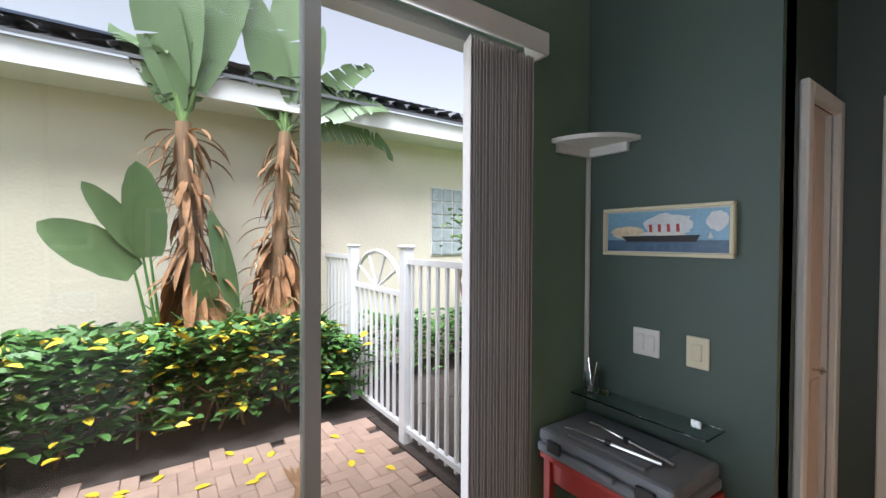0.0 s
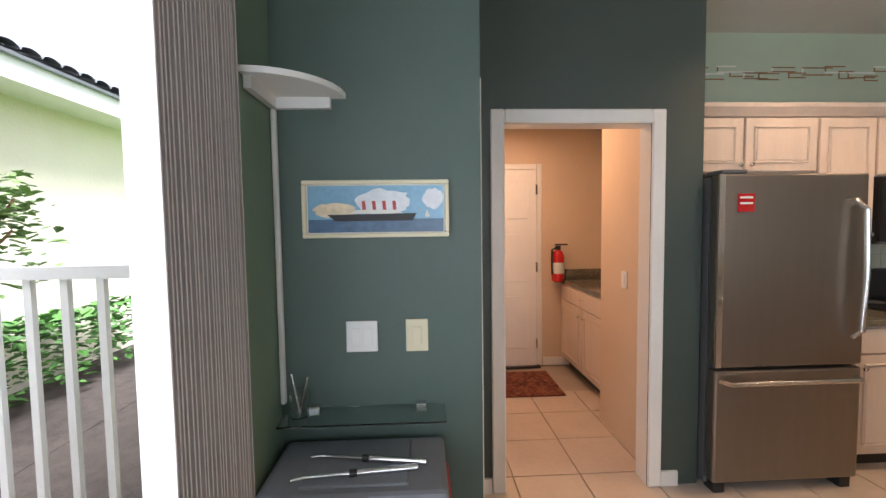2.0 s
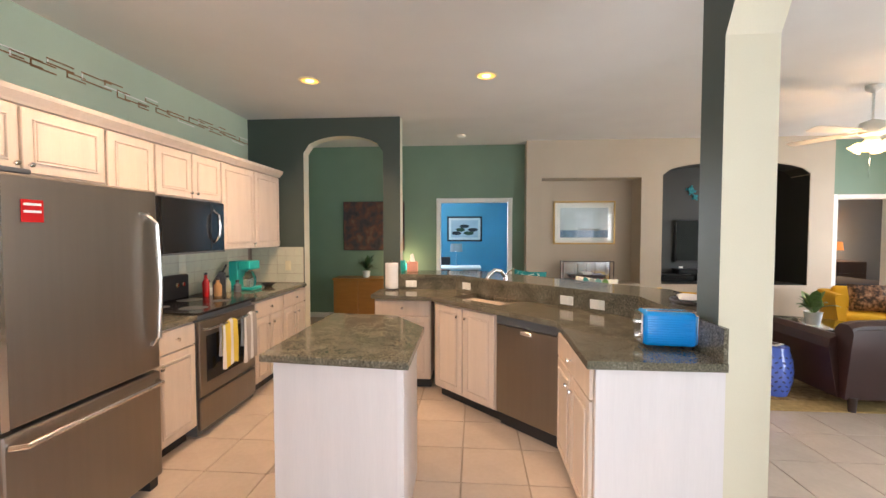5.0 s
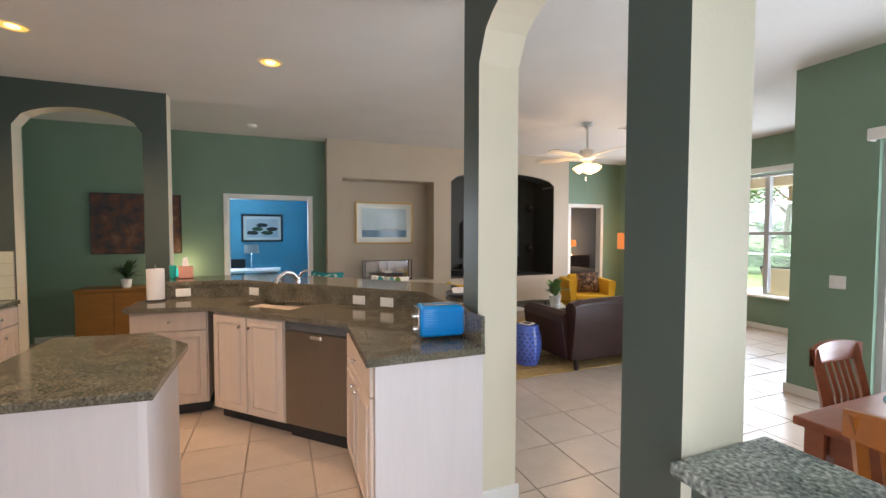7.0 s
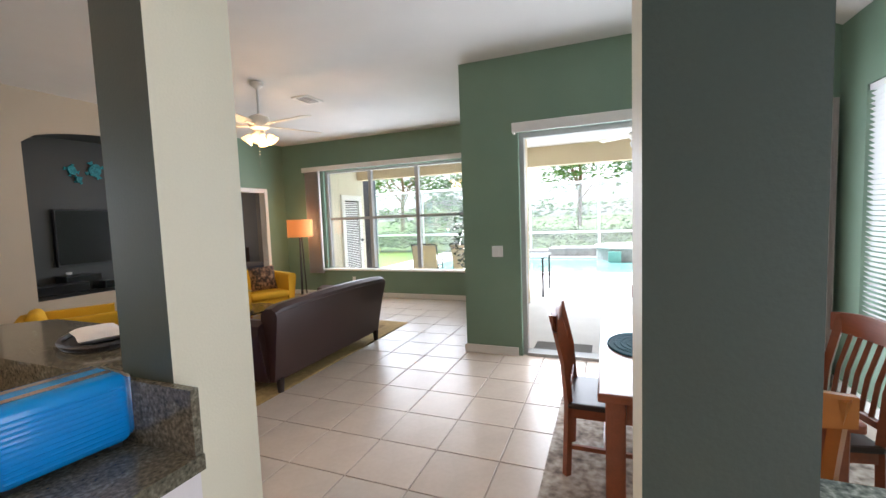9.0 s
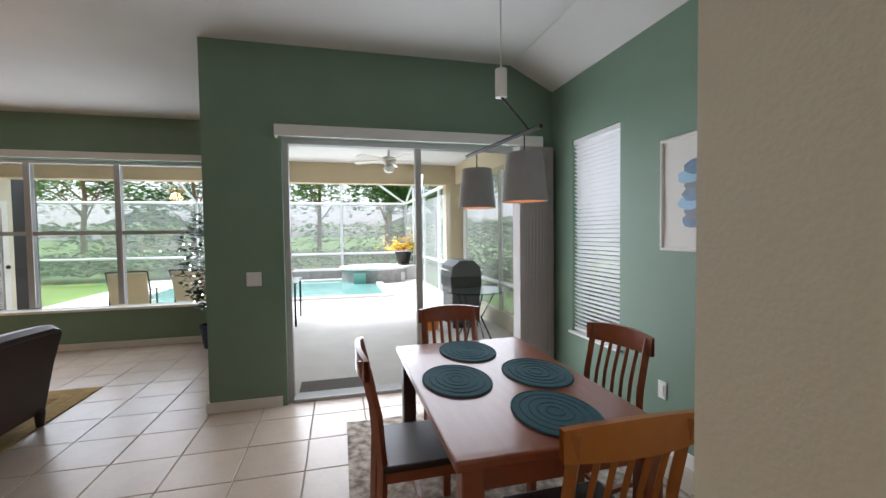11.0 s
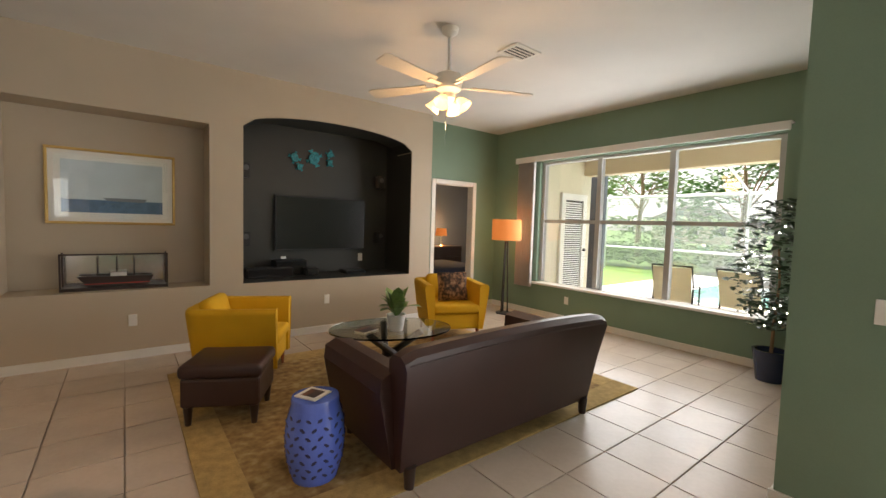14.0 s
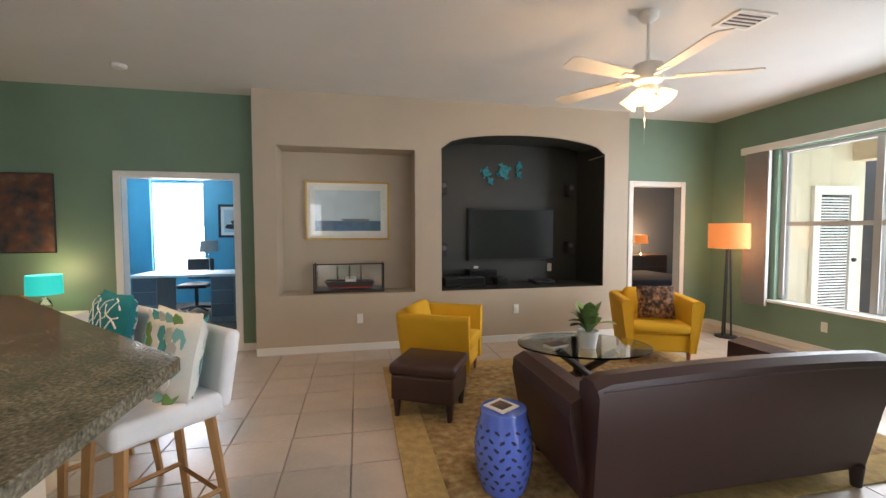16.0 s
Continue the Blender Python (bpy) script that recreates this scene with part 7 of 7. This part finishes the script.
part("wall", box(-6.0, 12.0, 5.6, 5.85, -0.09, 2.78), STUCCO, nb)
part("soffit", box(-6.0, 12.0, 5.15, 5.85, 2.78, 2.82), TRIM, nb)
part("fascia", box(-6.0, 12.0, 5.10, 5.149, 2.76, 2.95), TRIM, nb)
roof = part("roof", prism([(5.05, 2.95), (5.05, 2.98), (9.0, 4.55), (9.0, 4.5)], "x", -6.0, 12.0), ROOF, nb)
bm = bmesh.new()
# rolled roof tiles
for row in range(14):
    y0, y1 = 5.03 + row * 0.27, 5.03 + row * 0.27 + 0.29
    z0, z1 = 3.01 + row * 0.107, 3.01 + row * 0.107 + 0.09
    for c in range(62):
        x = -2.0 + c * 0.2 + 0.0 * row
        prev = None
        for k in range(7):
            a = math.pi * k / 6
            q_ = [bm.verts.new((x + 0.1 - 0.095 * math.cos(a), y0, z0 + 0.05 * math.sin(a))), bm.verts.new((x + 0.1 - 0.095 * math.cos(a), y1, z1 + 0.05 * math.sin(a)))]
            if prev:
                bm.faces.new((prev[0], q_[0], q_[1], prev[1]))
            prev = q_
rt_ = part("roof_tiles", bm, ROOF, nb)
rt_["kind"] = "stuff"
for x in (-3.2, -1.9, -0.6):
    part("solar_mat", prism([(5.45, 3.24), (5.45, 3.26), (7.4, 4.03), (7.4, 4.01)], "x", x, x + 1.26), SOLAR, nb, "black rooftop solar heating mat")
gb = part("glass_block_window", box(3.49, 4.35, 5.585, 5.60, 1.33, 2.24), TRIM, nb)
GBL = mat("glass_block", (0.42, 0.47, 0.48), 0.12, vary=0.2, scale=12, bump=0.25)
for r in range(5):
    for c in range(5):
        part("glass_block", box(3.50 + c * 0.17, 3.655 + c * 0.17, 5.57, 5.586, 1.345 + r * 0.179, 1.51 + r * 0.179, 0.008, 1), GBL, gb)
# white fence with arched gate
fc = thing("fence", "white aluminium picket fence beside the path", "fence")
XF = 2.08
for y, z in ((3.745, 1.46), (4.80, 1.46)):
    p = part("post", box(XF - 0.04, XF + 0.04, y - 0.04, y + 0.04, -0.04, z), ALU, fc)
    part("post_cap", box(XF - 0.052, XF + 0.052, y - 0.052, y + 0.052, z, z + 0.025, 0.008, 1), ALU, p)
for y0, y1 in ((2.46, 3.705), (4.84, 5.59)):
    for z in (0.07, 1.36):
        part("rail", box(XF - 0.018, XF + 0.018, y0, y1, z - 0.02, z + 0.02), ALU, fc)
    n = int((y1 - y0) / 0.105)
    for k in range(n):
        y = y0 + (k + 0.5) * (y1 - y0) / n
        part("picket", box(XF - 0.01, XF + 0.01, y - 0.012, y + 0.012, 0.02, 1.34), ALU, fc)
gt_ = thing("garden_gate", "white metal gate with a sunburst arch, shut", "gate")
for z in (0.07, 1.10):
    part("rail", box(XF - 0.016, XF + 0.016, 3.80, 4.745, z - 0.02, z + 0.02), ALU, gt_)
for k in range(9):
    y = 3.83 + k * 0.111
    part("picket", box(XF - 0.01, XF + 0.01, y - 0.012, y + 0.012, 0.09, 1.08), ALU, gt_)
part("arch", tube([(XF, 4.27 - 0.46 * math.cos(a), 1.11 + 0.32 * math.sin(a)) for a in [math.pi * i / 20 for i in range(21)]], 0.02, 6), ALU, gt_)
for a in (0.6, 1.2, 1.94, 2.54):
    part("ray", tube([(XF, 4.27, 1.11), (XF, 4.27 - 0.46 * math.cos(a), 1.11 + 0.32 * math.sin(a))], 0.012, 6), ALU, gt_)
# hedge with yellow leaves
hd = thing("croton_hedge", "leafy green hedge with yellow leaves along the wall", "hedge", kind="stuff")
r = random.Random(21)
sp = []
for i in range(6500):
    x, y = r.uniform(-1.2, 2.0), r.uniform(4.35, 5.3)
    top = 0.80 + 0.10 * noise.noise(Vector((x * 2, y * 2, 0))) - 0.25 * max(0, (4.6 - y)) * r.random()
    edge = 1 if x < 1.75 else 0.8
    sp.append((x, y, max(0.05, top * edge * (1 - r.random() ** 2 * 0.8))))
cloud_object("leaves", leaf_cloud(r, sp, 0.115), [LEAF], hd)
sp = [(x + 0, y - 0.03, z + 0.02) for x, y, z in r.sample([s for s in sp if s[2] > 0.45 or s[1] < 4.5], 1000) if 0.4 * math.sin(x * 3 + y) + r.random() > 0.35]
cloud_object("yellow_leaves", leaf_cloud(r, sp, 0.10), [YLEAF], hd)
bm = bmesh.new()
for k in range(30):
    x = -1.1 + 3.0 * r.random()
    tube([(x, 4.7 + 0.3 * r.random(), -0.04), (x + r.uniform(-0.15, 0.15), 4.6, 0.3), (x + r.uniform(-0.3, 0.3), 4.5, 0.6)], 0.012, 5, bm, 0.005)
part("stems", bm, BARK, hd)


# banana-like palms
def torn_leaf(bm, rng, base, direction, length, width, droop, face, seg=22, tears=0.25):
    """A paddle-shaped blade whose margins are split into drooping strips."""
    p, d = Vector(base), Vector(direction).normalized()
    side = d.cross(Vector(face)).normalized()
    rim = {-1: None, 1: None}
    mid = None
    slip = {-1: 0.0, 1: 0.0}
    for i in range(seg + 1):
        f = i / seg
        w = width * 0.5 * math.sin(math.pi * min(1, 0.10 + f * 0.9)) ** 0.55
        nrm = side.cross(d).normalized()
        m = bm.verts.new(p)
        for k in (-1, 1):
            split = rng.random() < tears
            if split:
                slip[k] = rng.uniform(-0.05, 0.02)
            edge = p + side * k * w * rng.uniform(0.93, 1.0) + nrm * w * 0.22 + Vector((0, 0, slip[k]))
            if mid:
                a = rim[k]
                if split:
                    a = bm.verts.new(a.co + d * length / seg * 0.55)
                bm.faces.new((mid, a, bm.verts.new(edge), m) if k == 1 else (m, bm.verts.new(edge), a, mid))
                bm.verts.ensure_lookup_table()
                rim[k] = bm.verts[-1]
            else:
                rim[k] = bm.verts.new(edge)
        mid = m
        p = p + d * length / seg
        d = (d + Vector((0, 0, -droop / seg * (0.4 + f)))).normalized()


def broad_palm(label, x, y, seed, lean, h, fans):
    """fans: (tilt to the side, stalk length, blade length, width, droop) for each leaf."""
    r = random.Random(seed)
    t = thing("traveller_palm", label, "palm", (x, y, -0.04), 0, "broad-leaved palms")
    top = Vector((lean, 0, h))
    part("trunk", tube([(0, 0, 0), (lean * 0.25, 0.02, h * 0.3), (lean * 0.6, 0, h * 0.65), tuple(top)], 0.095, 12, None, 0.06), BARK, t, "", True)
    bm = bmesh.new()
    for k in range(170):
        f = r.random()
        a = r.uniform(0, 6.28)
        base = Vector((lean * f, 0, h * (0.28 + 0.70 * f)))
        leaf_mesh(bm, base + 0.075 * Vector((math.cos(a), math.sin(a), 0)), (math.cos(a) * 0.5, math.sin(a) * 0.5, r.uniform(-1.2, 0.2)), r.uniform(0.14, 0.42), r.uniform(0.015, 0.06), 2.0, 5, 0.4)
    part("dead_sheaths", bm, DEADLEAF, t, "shaggy brown dead sheaths")
    bm = bmesh.new()
    for k in range(26):
        a = r.uniform(0, 6.28)
        leaf_mesh(bm, Vector((lean * 0.35, 0, h * r.uniform(0.38, 0.56))) + 0.09 * Vector((math.cos(a), math.sin(a), 0)), (math.cos(a) * 0.4, math.sin(a) * 0.4, -1), r.uniform(0.3, 0.6), r.uniform(0.08, 0.17), 0.6, 6, 0.5)
    part("dead_skirt", bm, mat("tan_dead_blade", (0.38, 0.19, 0.09), 0.85, vary=0.3, scale=9, fine=40, bump=0.4), t, "hanging tan dead leaf blades")
    for k, (a, sl, L, w, droop) in enumerate(fans):
        d = Vector((math.sin(a), 0.18 * math.cos(k * 2.1), math.cos(a))).normalized()
        st = top + d * sl
        part("leaf_stalk", tube([tuple(top - Vector((0, 0, 0.55)) - d * 0.02), tuple(top), tuple(st)], 0.04, 8, None, 0.016), LEAF2, t, "", True)
        bm = bmesh.new()
        torn_leaf(bm, r, st, d, L, w, droop, (0.5 * math.cos(k * 1.9), -1, 0.1), 22, 0.12 if abs(a) < 0.4 else 0.3)
        blade = part("leaf", bm, BANANA, t, "", True)
        part("midrib", tube([tuple(st), tuple(st + d * L * 0.3)], 0.012, 6, None, 0.006), LEAF2, blade)
    return t


broad_palm("tall broad-leaved palm with shaggy brown trunk", 0.78, 5.1, 1, -0.10, 2.55, [(-0.42, 0.2, 0.75, 0.34, 1.0), (-0.2, 0.25, 1.1, 0.36, 0.3), (0.0, 0.3, 1.3, 0.36, 0.2), (0.16, 0.2, 1.2, 0.34, 0.3), (0.3, 0.3, 1.2, 0.32, 0.5), (-0.3, 0.1, 0.6, 0.28, 0.8), (-0.08, 0.1, 0.8, 0.3, 0.2)])
broad_palm("tall broad-leaved palm with shaggy brown trunk, leaning", 1.40, 5.15, 7, 0.12, 2.60, [(-0.6, 0.15, 0.75, 0.42, 1.3), (-0.25, 0.25, 1.1, 0.36, 0.4), (0.0, 0.3, 1.2, 0.36, 0.3), (0.3, 0.3, 1.1, 0.34, 0.5), (0.65, 0.25, 0.95, 0.32, 0.9), (0.95, 0.25, 0.95, 0.32, 1.2), (1.25, 0.25, 1.15, 0.30, 1.3)])
yb = thing("young_palm", "young broad-leaved plant beside the palms", "plant", (0.6, 5.05, -0.04))
r = random.Random(17)
for bx, bz, tx, tz, w in ((-0.25, 1.30, -0.72, 1.68, 0.33), (-0.15, 1.42, -0.22, 2.1, 0.30), (-0.2, 1.45, -0.5, 1.95, 0.2), (0.45, 0.95, 0.28, 1.75, 0.17), (0.28, 0.9, 0.16, 1.35, 0.2), (-0.3, 0.85, -0.75, 0.75, 0.13)):
    st, d = Vector((bx, -0.05, bz)), Vector((tx - bx, -0.12, tz - bz))
    part("leaf_stalk", tube([(0.05, 0, 0), tuple(st * 0.6), tuple(st)], 0.018, 6, None, 0.010), LEAF, yb, "", True)
    bm = bmesh.new()
    torn_leaf(bm, r, st, d, d.length * 1.08, w, 0.25, (0.15, -1, 0.2), 16, 0.0)
    part("leaf", bm, BANANA, yb, "", True)
grass = thing("spiky_undergrowth", "long arching green blades under the palms", "undergrowth", (1.1, 4.95, 0.3), kind="stuff")
bm = bmesh.new()
for k in range(70):
    a = r.uniform(0, 6.28)
    leaf_mesh(bm, (r.uniform(-0.45, 0.5), r.uniform(-0.3, 0.1), 0.1), (math.cos(a) * 0.5, math.sin(a) * 0.5, 1), r.uniform(0.5, 0.9), 0.03, 1.3, 7)
part("blades", bm, LEAF, grass)
st = tree("small leafy tree behind the fence", 3.35, 4.6, 1.95, 77, 0.5, LEAF2, 0.03, 0.1, 45)
st["category"] = "small tree"
bush("low green shrubs beyond the fence", 2.3, 6.0, 4.9, 5.5, 0.8, 1600, 9, LEAF, 0.12)
fr_ = thing("palm_debris", "dry brown frond lying on the pavers", "dry frond", (1.15, 3.45, -0.02), 60)
bm = bmesh.new()
for k in range(7):
    leaf_mesh(bm, (0.02 * k, 0, 0.005), (math.cos(0.2 * k - 0.6), math.sin(0.2 * k - 0.6), 0.05), 0.3, 0.03, 0.1, 4)
part("frond", bm, DEADLEAF, fr_)
r = random.Random(31)
for k in range(26):
    f = thing("fallen_leaf", "yellow fallen leaf on the pavers", "fallen leaf", (r.uniform(-0.6, 1.8), 4.25 - abs(r.gauss(0, 0.35)), -0.022), r.uniform(0, 360), "fallen leaves")
    bm = bmesh.new()
    leaf_mesh(bm, (0, 0, 0), (1, 0, 0.1), 0.085, 0.05, 0.3, 4)
    part("leaf", bm, YLEAF, f)

# ---- floor tiles and pavers, last ----
fl_ = thing("floor", "beige square ceramic floor tiles with dark grout", "floor", kind="structure")
P, G = 0.4045, 0.0035
bmt = box(-P / 2 + G, P / 2 - G, -P / 2 + G, P / 2 - G, -0.012, 0.0, 0.0025, 1)
tile = part("tile", bmt, TILE, fl_)
tile_me = tile.data
far = bmesh.new()
first = True
for i in range(-18, 14):
    for j in range(-16, 10):
        cx, cy = -1.405 + (i + 0.5) * P, -0.425 + (j + 0.5) * P
        if not (-6.28 - 0.2 < cx < 4.95 and -5.65 < cy < 2.25):
            continue
        if cx < -3.72 and cy > -0.66:
            continue
        if -4.6 < cx < 2.9 and -4.3 < cy < 2.2:
            o = tile if first else new("tile", tile_me)
            first = False
            o.parent = fl_
            o.matrix_basis = pose(cx, cy, 0.0)
        else:
            bm_box(far, cx - P / 2 + G, cx + P / 2 - G, cy - P / 2 + G, cy + P / 2 - G, -0.012, 0.0)
ft = part("far_tiles", far, TILE, fl_)
ft["kind"] = "stuff"
pv = thing("pavement", "herringbone red-brown brick pavers on the garden path", "pavement", kind="structure")
bw, bl_ = 0.098, 0.198
me_p = None
lay = []
for a in range(-30, 40):
    for b in range(-12, 14):
        x, y = 0.1 * a + 0.2 * b, 0.1 * a - 0.2 * b
        lay.append((x + 0.10, y + 0.05, 0))
        lay.append((x + 0.25, y, 90))
for x, y, turn in lay:
    wx, wy = 0.3 + x, 3.2 + y
    if -1.0 < wx < 1.98 and 2.55 < wy < 4.30 + 0.06 * math.sin(wx * 9):
        if me_p is None:
            o = part("paver", box(-bl_ / 2, bl_ / 2, -bw / 2, bw / 2, -0.04, 0.0, 0.006, 1), PAVER, pv)
            me_p = o.data
        else:
            o = new("paver", me_p)
            o.parent = pv
        o.matrix_basis = pose(wx, wy, -0.026 + random.uniform(-0.002, 0.002), random.uniform(-0.4, 0.4), random.uniform(-0.4, 0.4), turn + random.uniform(-1, 1))
